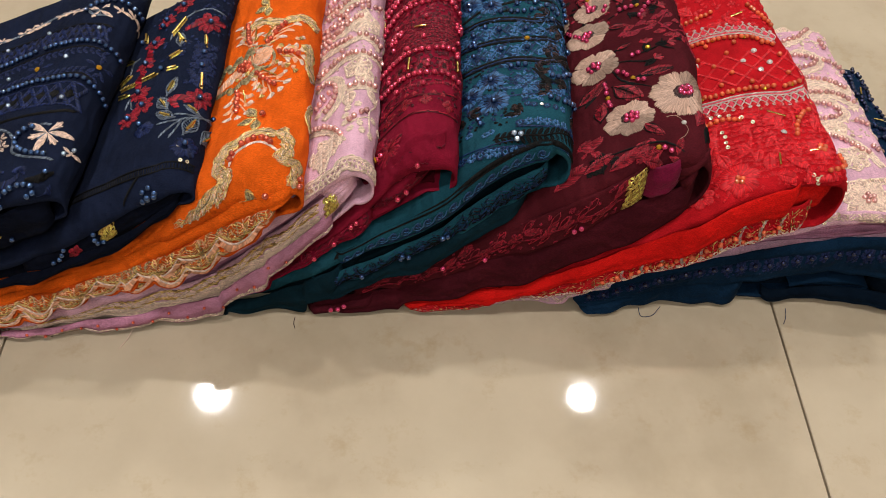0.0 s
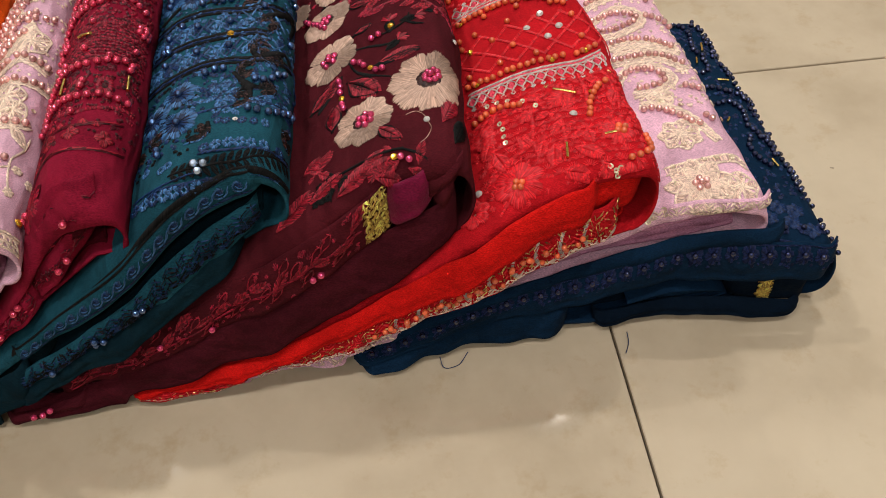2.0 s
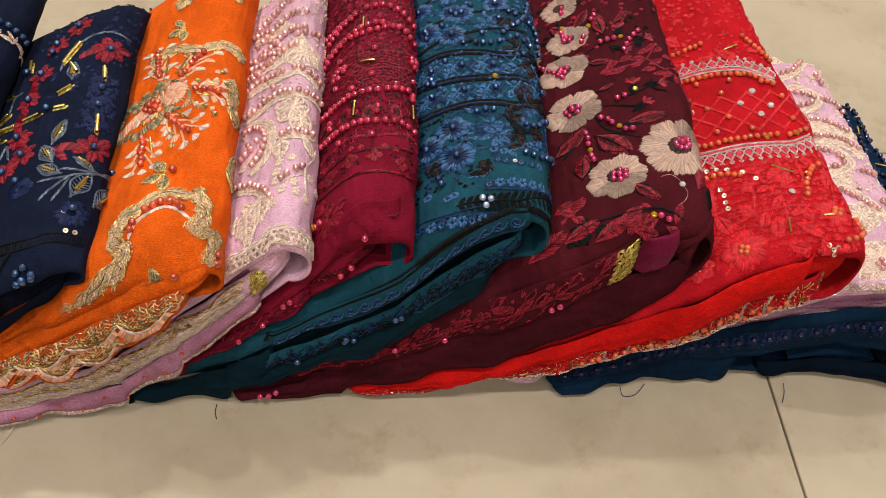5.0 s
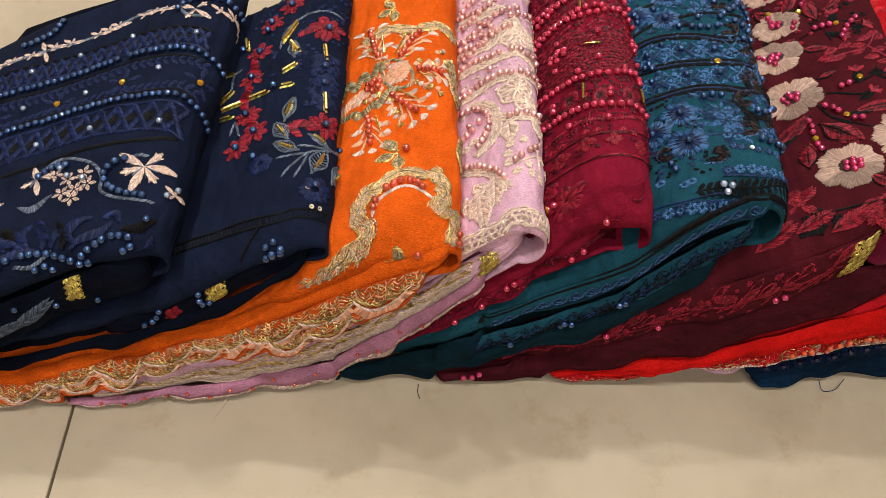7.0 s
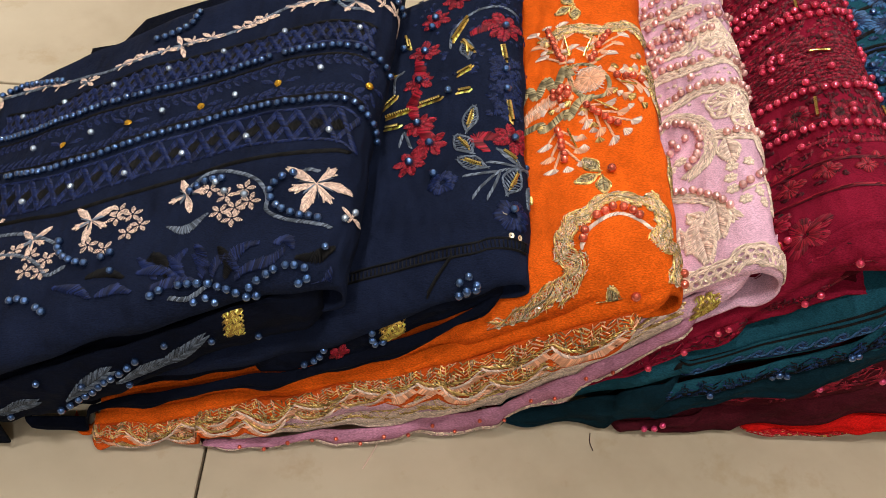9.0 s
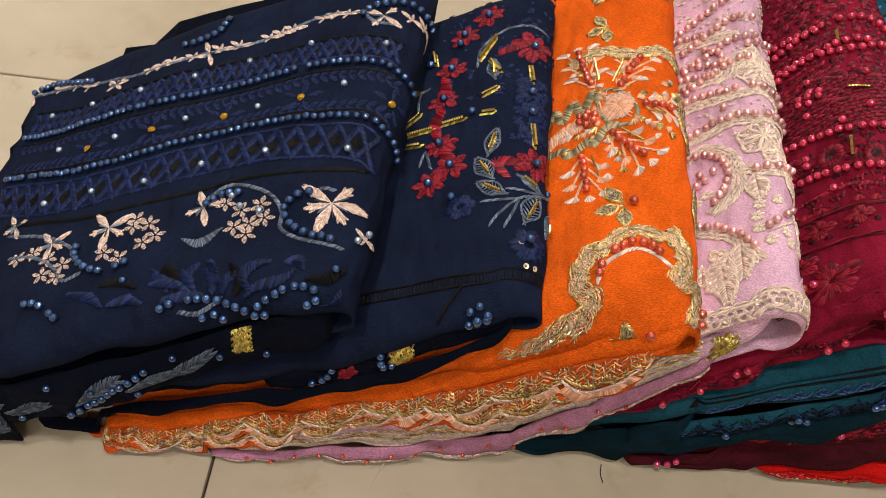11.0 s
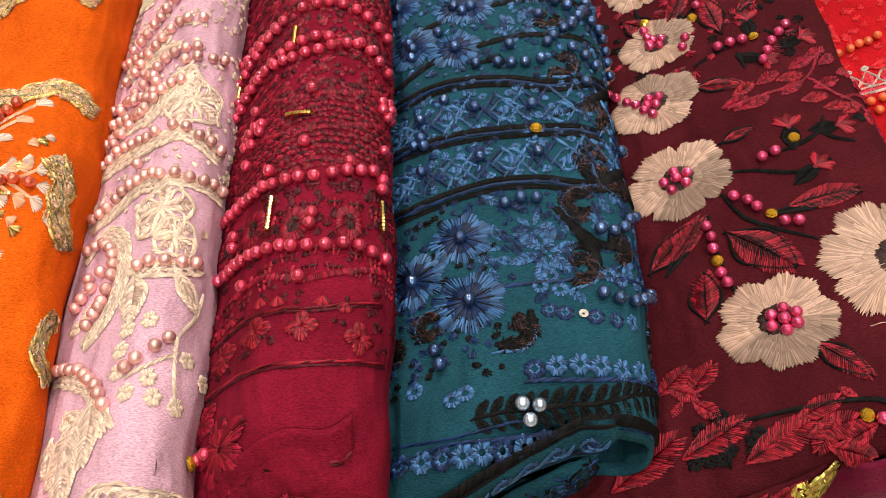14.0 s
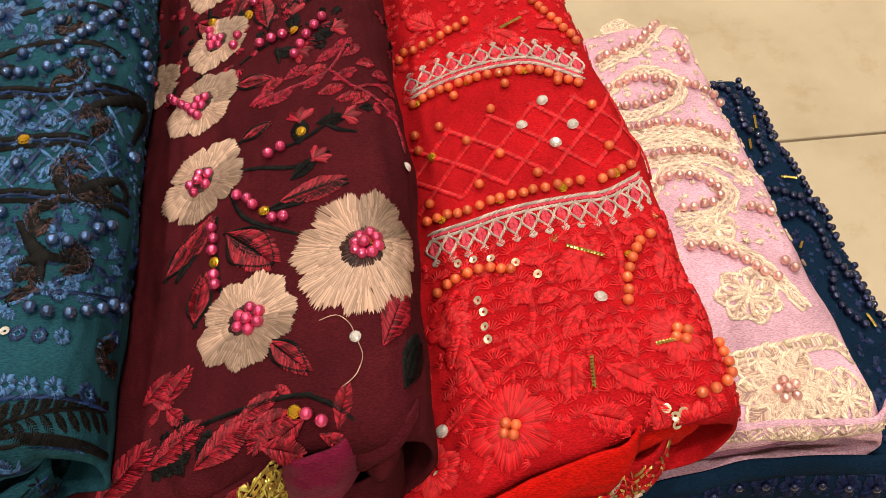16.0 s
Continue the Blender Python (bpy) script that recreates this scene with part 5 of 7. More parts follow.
w.spray(T_GOLD, (0.215, 0.322, 0.508, ly - 0.016), 9, 0.0055, w=0.0006)
w.done("embroidery", stuff=True)

# orange suit
K = "orange"


def pearl_spray(a, b, n, side=1.0):
    """A twig: a row of copper pearls, flanked by peach fans and gold bugles."""
    a, b = np.array(a), np.array(b)
    d = (b - a) / np.linalg.norm(b - a)
    m = np.array([-d[1], d[0]])
    string(K, [a, b], P_CORAL, 0.0021, 1.0)
    w = Work(K)
    for s1 in (1, -1):
        for k in range(3):
            q = a + (b - a) * (0.25 + 0.38 * k) + m * s1 * 0.0058
            w.line(T_PEACH, [a + (b - a) * 0.28 * k + m * s1 * 0.001, q], 0.0011)
            t = np.linspace(-1.0, 1.0, 11)
            u = d * np.cos(t)[:, None] + m * s1 * np.sin(t)[:, None] + m * s1 * 0.5
            w.add(T_PEACH if k % 2 else T_CREAM, q, q + u * 0.0046, 0.0009)
    t = np.linspace(-0.9, 0.9, 11)
    w.add(T_CREAM, b + d * 0.001, b + d * 0.0022 + (d * np.cos(t)[:, None] + m * np.sin(t)[:, None]) * 0.0036, 0.0009)
    w.done("embroidered_twig", "peach and cream fan-stitched twig")
    bugle(K, a + m * side * 0.0045 + d * 0.001, a + (b - a) * 0.62 + m * side * 0.0062, r=0.0007)


for (a, b), s1 in zip(([(-0.1196, 0.6248), (-0.1251, 0.6545)], [(-0.1051, 0.6208), (-0.0934, 0.6460)], [(-0.0935, 0.6040), (-0.0796, 0.6048)], [(-0.1087, 0.5883), (-0.0927, 0.5713)], [(-0.1227, 0.5765), (-0.1197, 0.5528)]), (-1, 1, -1, 1, 1)):
    pearl_spray(a, b, 6, s1)
w = Work(K)
for a0, n0 in ((0.4, 9), (1.3, 8), (2.2, 9), (3.6, 8), (4.6, 9), (5.6, 8)):
    for k in range(n0):
        q = 0.010 + 0.0028 * k
        a1 = a0 + rng.uniform(-0.22, 0.22)
        p = (-0.1065 + q * math.cos(a1) * 0.95, 0.6045 + q * math.sin(a1) * 1.25)
        t1 = np.linspace(-0.7, 0.7, 7) + a1
        w.add((T_PEACH, T_GOLD, T_CREAM)[k % 3], [p], np.array(p) + np.stack([np.cos(t1), np.sin(t1)], 1) * rng.uniform(0.003, 0.005), 0.0008, 0.0009)
w.done("embroidered_spray", "peach and gold fan stitches", stuff=True)
w = Work(K)
w.bloom(T_PEACH, [(-0.1067, 0.6055)][0], 0.0085, 2, 1.0, 60, 0.0, 0.15, w=0.0010)
w.line(T_SAGE, [(-0.1160, 0.6170), (-0.1084, 0.6180), (-0.1013, 0.6103), (-0.0976, 0.6005), (-0.1004, 0.5935), (-0.1095, 0.5950), (-0.1147, 0.6038)], 0.0020, closed=True)
w.lattice(T_CREAM, (*sorted(q[0] for q in [(-0.1123, 0.6080), (-0.1011, 0.6048)]), *sorted(q[1] for q in [(-0.1054, 0.5978), (-0.1077, 0.6138)])), 0.0022, 0.0005)
w.done("embroidered_medallion", "peach net medallion with sage border")
w = Work(K)
zig = [(-0.1429, 0.5978), (-0.1369, 0.6130), (-0.1326, 0.6053), (-0.1278, 0.6155), (-0.1233, 0.6073), (-0.1187, 0.6190), (-0.1159, 0.6123)]
w.line(T_SAGE, zig, 0.0026, 0.0010, 0.9)
w.line(T_SAGE, [(-0.1410, 0.5828), (-0.1317, 0.5848), (-0.1292, 0.5803), (-0.1194, 0.5873), (-0.1175, 0.5840), (-0.1122, 0.5930), (-0.1062, 0.5933)], 0.0026, 0.0010, 0.9)
w.band(T_PEACH, [(-0.1422, 0.5878), (-0.1345, 0.5945), (-0.1272, 0.5983), (-0.1198, 0.6023), (-0.1144, 0.6070)], [0.006, 0.010, 0.009], slant=0.3)
w.band(T_CREAM, [(-0.1392, 0.5928), (-0.1301, 0.5965), (-0.1211, 0.6000)], [0.003, 0.005, 0.004])
w.done("embroidered_band", "sage zigzag band with peach filling")
cluster(K, [(-0.1206, 0.6013)][0], P_CORAL, 0.0021, 6)
w = Work(K)
for p in ([(-0.1439, 0.6210), (-0.1424, 0.6305), (-0.1364, 0.6375), (-0.1271, 0.6338)], [(-0.1454, 0.6198), (-0.1442, 0.6305), (-0.1372, 0.6358)], [(-0.1377, 0.5600), (-0.1305, 0.5615), (-0.1245, 0.5685), (-0.1226, 0.5748)], [(-0.1367, 0.5453), (-0.1319, 0.5553)], [(-0.1375, 0.5653), (-0.1298, 0.5580), (-0.1212, 0.5595)]):
    w.line(T_GOLD, p, 0.0013)


def bee(c, s, pearl):
    w = Work(K)
    for a in (2.2, 3.5, 4.7):
        tip = (c[0] + s * math.cos(a), c[1] + s * math.sin(a))
        base = (c[0] + s * 0.15 * math.cos(a), c[1] + s * 0.15 * math.sin(a))
        w.leaf(T_SAGE, base, tip, 0.48)
        m = ((base[0] + tip[0]) / 2, (base[1] + tip[1]) / 2)
        nx, ny = -math.sin(a) * s * 0.24, math.cos(a) * s * 0.24
        w.line(T_GOLD, [base, (m[0] + nx, m[1] + ny), tip, (m[0] - nx, m[1] - ny), base], 0.0011)
    w.done("embroidered_sprig", "gold and sage three-leaf sprig")
    if pearl:
        dots(K, [pearl], P_CORAL, 0.0024)


bee([(-0.1040, 0.5433)][0], 0.0135, [(-0.0995, 0.5443)][0])
bee([(-0.1105, 0.6718)][0], 0.011, None)
bee([(-0.0972, 0.4710)][0], 0.0115, [(-0.0919, 0.4695)][0])


def gold_scroll(p, width, n=3):
    """A broad metal-thread ribbon of several cords with sequins."""
    w = Work(K, 0.0002)
    c = curve(p, 0.002)
    d = np.gradient(c, axis=0)
    d /= np.maximum(np.linalg.norm(d, axis=1, keepdims=True), 1e-9)
    m = np.stack([-d[:, 1], d[:, 0]], 1)
    w.patch((T_GOLD, T_SAGE, T_GOLD, T_PEACH, T_CREAM), p, width * 1.1, int(len(c) * width * 9500), 0.0026, 0.0008, 0.0009)
    for k in np.linspace(-0.5, 0.5, n):
        wob = 0.12 * width * np.sin(np.arange(len(c)) * 0.9 + k * 5)[:, None]
        w.line(T_SAGE if abs(k) < 0.2 else T_GOLD, c + m * (k * width + wob), 0.0009, h=0.0011)
    w.done("embroidered_ribbon", "gold metal-thread ribbon")
    sequins(K, c[::3] + m[::3] * width * 0.15, SEQUIN, 0.0014)


gold_scroll([(-0.1143, 0.5140), (-0.1095, 0.5210), (-0.1025, 0.5253), (-0.0952, 0.5260), (-0.0883, 0.5218)], 0.0050)
gold_scroll([(-0.0852, 0.5260), (-0.0803, 0.5193), (-0.0780, 0.5103), (-0.0806, 0.5030), (-0.0840, 0.4983)], 0.0075)
gold_scroll([(-0.0798, 0.4990), (-0.0721, 0.5000), (-0.0685, 0.4988), (-0.0723, 0.4908), (-0.0734, 0.4820)], 0.0060)
gold_scroll([(-0.1137, 0.5140), (-0.1199, 0.5133), (-0.1232, 0.5058), (-0.1248, 0.4985), (-0.1219, 0.4928)], 0.0065)
gold_scroll([(-0.1207, 0.4928), (-0.1182, 0.4885), (-0.1218, 0.4838), (-0.1264, 0.4793)], 0.0080)
gold_scroll([(-0.1286, 0.4813), (-0.1373, 0.4763), (-0.1463, 0.4728), (-0.1547, 0.4720)], 0.0060)
gold_scroll([(-0.0755, 0.6173), (-0.0708, 0.6105), (-0.0697, 0.5953), (-0.0634, 0.5865)], 0.0065)
gold_scroll([(-0.0602, 0.5603), (-0.0656, 0.5480), (-0.0587, 0.5398)], 0.0045)
gold_scroll([(-0.128, 0.645), (-0.115, 0.652), (-0.098, 0.648), (-0.082, 0.653), (-0.068, 0.648)], 0.0065)
gold_scroll([(-0.118, 0.695), (-0.095, 0.705), (-0.075, 0.698)], 0.0065)
string(K, [(-0.1161, 0.5015), (-0.1151, 0.5050), (-0.1118, 0.5108), (-0.1087, 0.5133), (-0.1057, 0.5160), (-0.1011, 0.5178), (-0.0976, 0.5180), (-0.0944, 0.5168), (-0.0902, 0.5133), (-0.0868, 0.5100)], P_CORAL, 0.0022, 1.04)
w = Work(K)
w.line(T_CREAM, [(-0.1168, 0.4980), (-0.1140, 0.5058), (-0.1088, 0.5105), (-0.1027, 0.5140), (-0.0970, 0.5145), (-0.0903, 0.5105), (-0.0857, 0.5060)], 0.0018)
w.done("embroidered_cord", "cream twisted cord")
string(K, [(-0.0679, 0.4898), (-0.0684, 0.4845), (-0.0689, 0.4810)], P_CORAL, 0.0022, 1.05)

# pink suit
K = "pink"
for row in ([(-0.0660, 0.6808), (-0.0577, 0.6778), (-0.0494, 0.6748)], [(-0.0530, 0.6633), (-0.0469, 0.6573), (-0.0455, 0.6515), (-0.0486, 0.6485), (-0.0541, 0.6528), (-0.0610, 0.6553)], [(-0.0677, 0.6473), (-0.0607, 0.6460), (-0.0517, 0.6420), (-0.0486, 0.6428)], [(-0.0661, 0.6553), (-0.0611, 0.6543), (-0.0555, 0.6520)], [(-0.0692, 0.6265), (-0.0625, 0.6290), (-0.0545, 0.6288), (-0.0467, 0.6263), (-0.0423, 0.6265), (-0.0374, 0.6260), (-0.0318, 0.6235), (-0.0248, 0.6205), (-0.0149, 0.6188)], [(-0.0656, 0.6030), (-0.0585, 0.6045), (-0.0518, 0.6068), (-0.0451, 0.6063), (-0.0392, 0.6053), (-0.0333, 0.6018), (-0.0270, 0.6008), (-0.0173, 0.6025), (-0.0118, 0.6030)], [(-0.0640, 0.5885), (-0.0578, 0.5880), (-0.0516, 0.5805), (-0.0497, 0.5755), (-0.0495, 0.5690), (-0.0505, 0.5638), (-0.0531, 0.5578), (-0.0561, 0.5538)], [(-0.0644, 0.5653), (-0.0610, 0.5673), (-0.0587, 0.5698), (-0.0601, 0.5738)], [(-0.0388, 0.5675), (-0.0340, 0.5675), (-0.0281, 0.5663), (-0.0205, 0.5683)], [(-0.0370, 0.5320), (-0.0330, 0.5348), (-0.0289, 0.5383), (-0.0239, 0.5435)], [(-0.0654, 0.5430), (-0.0577, 0.5398), (-0.0520, 0.5360), (-0.0473, 0.5308), (-0.0440, 0.5255), (-0.0429, 0.5218)], [(-0.0344, 0.6573), (-0.0281, 0.6585), (-0.0192, 0.6618)], [(-0.0671, 0.6390), (-0.0615, 0.6388), (-0.0575, 0.6385)]):
    string(K, row, P_ROSE, 0.0021, 1.08)
for dy in (0.030, 0.046, 0.062, 0.08):
    string(K, [(-0.062, 0.606 + dy), (-0.052, 0.612 + dy), (-0.04, 0.618 + dy), (-0.03, 0.617 + dy)], P_ROSE, 0.0021, 1.1)
dots(K, [(-0.0478, 0.6158), (-0.0548, 0.5738), (-0.0520, 0.5588), (-0.0518, 0.6430)], P_ROSE, 0.0021)
w = Work(K, 0.0001)
for p, wd in (([(-0.0688, 0.6235), (-0.0596, 0.6243), (-0.0493, 0.6225), (-0.0405, 0.6218), (-0.0302, 0.6203), (-0.0164, 0.6160)], 0.0035), ([(-0.0652, 0.6003), (-0.0558, 0.6010), (-0.0451, 0.6030), (-0.0347, 0.5995), (-0.0115, 0.6008)], 0.003), ([(-0.0648, 0.6750), (-0.0548, 0.6713), (-0.0466, 0.6693), (-0.0398, 0.6668)], 0.004), ([(-0.0659, 0.5870), (-0.0580, 0.5923), (-0.0493, 0.5833), (-0.0462, 0.5705), (-0.0469, 0.5605), (-0.0506, 0.5538), (-0.0571, 0.5488)], 0.003), ([(-0.0672, 0.6410), (-0.0536, 0.6395), (-0.0459, 0.6390), (-0.0421, 0.6505)], 0.004), ([(-0.0432, 0.5693), (-0.0366, 0.5655), (-0.0280, 0.5643), (-0.0177, 0.5685)], 0.0035), ([(-0.0658, 0.5403), (-0.0575, 0.5358), (-0.0508, 0.5308), (-0.0454, 0.5218), (-0.0423, 0.5153)], 0.0030)):
    w.lacework(T_IVORY, T_CREAM, p, wd * 1.35)
w.spray(T_CREAM, (-0.075, 0.0, [(-0.0518, 0.5915)][0][1], 0.735), 380, 0.0036)
w.spray(T_IVORY, (-0.075, 0.0, [(-0.0524, 0.6088)][0][1], 0.735), 480, 0.0036)
w.done("embroidery", stuff=True)


def net_petals(key, c, r, n, turn, spread=6.283, fill=T_CREAM):
    """A lace flower: outlined petals filled with fine radial netting."""
    w = Work(key, 0.0002)
    for k in range(n):
        a = turn + spread * k / n
        tip = (c[0] + r * math.cos(a), c[1] + r * math.sin(a))
        m = (c[0] + 0.55 * r * math.cos(a), c[1] + 0.55 * r * math.sin(a))
        q = 0.9 * r * math.sin(min(1.2, spread / n / 2))
        nx, ny = -math.sin(a) * q, math.cos(a) * q
        w.line(T_IVORY, [c, (m[0] + nx, m[1] + ny), tip, (m[0] - nx, m[1] - ny), c], 0.0013)
        w.leaf(fill, c, tip, 0.42, w=0.0006)
    w.done("lace_flower", "cream outlined lace flower")


for c, r, n, t in zip([(-0.0340, 0.5883), (-0.0294, 0.6373), (-0.0281, 0.5770), (-0.0349, 0.6470)], (0.011, 0.012, 0.008, 0.008), (5, 5, 4, 5), (0.2, 0.5, 0.8, 0.0)):
    net_petals(K, c, r, n, t)
for a, b, wd in zip([(-0.0399, 0.5650), (-0.0264, 0.5640), (-0.0561, 0.5193), (-0.0481, 0.5298), (-0.0590, 0.5263), (-0.0631, 0.5190), (-0.0517, 0.5238)], [(-0.0392, 0.5490), (-0.0183, 0.5535), (-0.0544, 0.4970), (-0.0485, 0.5078), (-0.0546, 0.5200), (-0.0633, 0.5088), (-0.0600, 0.5045)], (0.55, 0.4, 0.4, 0.4, 0.8, 0.5, 0.5)):
    w = Work(K, 0.0002)
    w.leaf(T_CREAM, a, b, wd)
    m = ((a[0] + b[0]) / 2, (a[1] + b[1]) / 2)
    w.line(T_IVORY, [a, (m[0] + (b[1] - a[1]) * wd * 0.5, m[1] - (b[0] - a[0]) * wd * 0.5), b, (m[0] - (b[1] - a[1]) * wd * 0.5, m[1] + (b[0] - a[0]) * wd * 0.5), a], 0.0012)
    w.done("lace_leaf", "cream outlined lace leaf")
w = Work(K)
w.line(T_IVORY, [(-0.0158, 0.5588), (-0.0179, 0.5513), (-0.0228, 0.5423), (-0.0226, 0.5308), (-0.0206, 0.5205)], 0.0010)
w.line(T_IVORY, [(-0.0231, 0.5368), (-0.0313, 0.5318), (-0.0366, 0.5300)], 0.0010)
w.done("embroidered_stem", "ivory stem")
for c in [(-0.0399, 0.5458), (-0.0324, 0.5468), (-0.0412, 0.5393), (-0.0410, 0.5325), (-0.0370, 0.5248), (-0.0304, 0.5283), (-0.0281, 0.5228), (-0.0110, 0.5325), (-0.0206, 0.5215), (-0.0188, 0.5365), (-0.0587, 0.5608), (-0.0633, 0.5575)]:
    w = Work(K)
    w.bloom(T_IVORY, c, 0.0030, 6, 0.2, 24, 0.1, 0.4)
    w.done("embroidered_flower", "tiny ivory flower")
w = Work(K, 0.0003)
for p in ([(-0.0663, 0.4908), (-0.0568, 0.4903), (-0.0458, 0.4910)], [(-0.0444, 0.4933), (-0.0389, 0.4948), (-0.0280, 0.4925), (-0.0092, 0.4933)]):
    w.lacework(T_IVORY, T_CREAM, p, 0.0070)
    for dy in (0.0029, -0.0029):
        w.line(T_CREAM, [(x, y + dy) for x, y in p], 0.0016)
w.done("lace_border", "cream lace border", stuff=True)
sequins(K, [(-0.0619, 0.4890), (-0.0549, 0.4900), (-0.0444, 0.4940), (-0.0350, 0.4930), (-0.0238, 0.4905), (-0.0574, 0.5233), (-0.0497, 0.5165), (-0.0573, 0.5143), (-0.0596, 0.5093), (-0.0179, 0.5820), (-0.0304, 0.5765), (-0.0269, 0.6028), (-0.0200, 0.6048), (-0.0524, 0.6255)], SEQUIN, 0.0015)
sequins(K, [(-0.0120, 0.5080)], AMBER, 0.0026, "stone", True)

# floral suit
K = "floral"


def red_flower(c, r, turn, n=5):
    w = Work(K, 0.0002)
    for k in range(n + 2):
        a = turn + 6.283 * k / (n + 2) + rng.uniform(-0.2, 0.2)
        q = r * rng.uniform(0.85, 1.2)
        w.leaf(T_CRIMSON, (c[0] + 0.1 * q * math.cos(a), c[1] + 0.1 * q * math.sin(a)), (c[0] + q * math.cos(a), c[1] + q * math.sin(a)), 0.62, w=0.0008, h=0.0010)
    w.bloom(T_DKWINE, c, r * 0.35, 5, turn, 16, 0.1, 0.2, h=0.0012)
    dots(K, [c], P_BLUE, 0.0023, under=w.done("embroidered_flower", "crimson satin-stitched flower"))


for c, r, t in zip([(-0.1505, 0.6390), (-0.1463, 0.5573), (-0.1931, 0.6290), (-0.1950, 0.6048), (-0.1939, 0.5730), (-0.1870, 0.5570), (-0.1967, 0.5475)], (0.0105, 0.0105, 0.0075, 0.0075, 0.0075, 0.008, 0.0075), (0.3, 0.1, 0.5, 0.9, 0.2, 0.6, 0.4)):
    red_flower(c, r, t)
for c in [(-0.176, 0.668), (-0.188, 0.655)]:
    red_flower(c, 0.008, 0.4)
for p in ([(-0.1556, 0.6405), (-0.1643, 0.6375), (-0.1689, 0.6343)], [(-0.1494, 0.5553), (-0.1583, 0.5570), (-0.1652, 0.5558), (-0.1595, 0.5463)], [(-0.1962, 0.6230), (-0.1951, 0.6118), (-0.1980, 0.6013)], [(-0.1954, 0.5985), (-0.1980, 0.5873), (-0.1958, 0.5778)], [(-0.1911, 0.5698), (-0.1896, 0.5615)], [(-0.1908, 0.5528), (-0.1959, 0.5495)]):
    w = Work(K)
    w.band(T_CRIMSON, p, [0.0050, 0.0070, 0.004], slant=0.25)
    w.done("embroidered_trail", "crimson petal trail")
dots(K, [(-0.1898, 0.6480), (-0.1500, 0.6053), (-0.1499, 0.5913), (-0.1790, 0.5908), (-0.1842, 0.5353), (-0.1475, 0.5093), (-0.1264, 0.5363), (-0.1281, 0.5513), (-0.2121, 0.6965), (-0.2330, 0.6303), (-0.2267, 0.6240), (-0.2051, 0.6355)], P_BLUE, 0.0022)
cluster(K, [(-0.1663, 0.4723)][0], P_BLUE, 0.0022, 6)
for a, b in ([(-0.1515, 0.6233), (-0.1501, 0.6135)], [(-0.1488, 0.5830), (-0.1472, 0.5695)], [(-0.1676, 0.6073), (-0.1746, 0.6030)], [(-0.1745, 0.5895), (-0.1685, 0.5908)], [(-0.2069, 0.5985), (-0.2136, 0.5928)], [(-0.1987, 0.5848), (-0.2106, 0.5843)], [(-0.1937, 0.5868), (-0.1832, 0.5875)], [(-0.2108, 0.5765), (-0.2041, 0.5753)], [(-0.2164, 0.6168), (-0.2088, 0.6160)], [(-0.1783, 0.6313), (-0.1710, 0.6478)], [(-0.2023, 0.6355), (-0.2044, 0.6458)], [(-0.1728, 0.6288), (-0.1672, 0.6200)]):
    bugle(K, a, b, r=0.0011)
    w = Work(K)
    w.line(T_LACE, [a, b], 0.0022)
    w.done("gold_stitch", "bright gold couched stitch")
for a, b, wd in zip([(-0.1696, 0.5610), (-0.1663, 0.5453), (-0.1592, 0.5353), (-0.1501, 0.5190), (-0.1378, 0.5170), (-0.1537, 0.5478), (-0.1698, 0.6153)], [(-0.1661, 0.5788), (-0.1746, 0.5593), (-0.1731, 0.5430), (-0.1441, 0.5370), (-0.1267, 0.5348), (-0.1432, 0.5398), (-0.1715, 0.6295)], (0.36, 0.5, 0.45, 0.45, 0.5, 0.3, 0.45)):
    w = Work(K)
    w.leaf(T_GREY, a, b, wd, n=9, w=0.0006)
    w.band(T_LACE, [(a[0] * 0.85 + b[0] * 0.15, a[1] * 0.85 + b[1] * 0.15), (a[0] * 0.45 + b[0] * 0.55 + 0.0006, a[1] * 0.45 + b[1] * 0.55), (a[0] * 0.1 + b[0] * 0.9, a[1] * 0.1 + b[1] * 0.9)], [0.0006, 0.0028, 0.0006], w=0.0009, h=0.0012)
    m = ((a[0] + b[0]) / 2, (a[1] + b[1]) / 2)
    w.line(T_GREY, [a, (m[0] + (b[1] - a[1]) * wd * 0.55, m[1] - (b[0] - a[0]) * wd * 0.55), b, (m[0] - (b[1] - a[1]) * wd * 0.55, m[1] + (b[0] - a[0]) * wd * 0.55), a], 0.0009)
    w.done("embroidered_leaf", "grey outlined leaf")
    bugle(K, (a[0] * 0.8 + b[0] * 0.2, a[1] * 0.8 + b[1] * 0.2), (a[0] * 0.3 + b[0] * 0.7, a[1] * 0.3 + b[1] * 0.7), r=0.0010)
for p in ([(-0.1656, 0.5163), (-0.1614, 0.5235), (-0.1534, 0.5323), (-0.1426, 0.5378), (-0.1308, 0.5453)], [(-0.1584, 0.5388), (-0.1471, 0.5378), (-0.1276, 0.5438)], [(-0.1530, 0.5470), (-0.1457, 0.5408), (-0.1404, 0.5398)], [(-0.1696, 0.5313), (-0.1606, 0.5318), (-0.1534, 0.5323)], [(-0.1589, 0.5158), (-0.1557, 0.5235), (-0.1531, 0.5315)], [(-0.1798, 0.6263), (-0.1781, 0.6413), (-0.1667, 0.6535), (-0.1532, 0.6558), (-0.1416, 0.6538)], [(-0.2032, 0.5625), (-0.2010, 0.5695), (-0.1973, 0.5590)], [(-0.2088, 0.6023), (-0.2088, 0.6140), (-0.2049, 0.6175)]):
    w = Work(K)
    w.line(T_GREY, p, 0.0012)
    w.done("embroidered_stem", "grey chain-stitched stem")
w = Work(K)
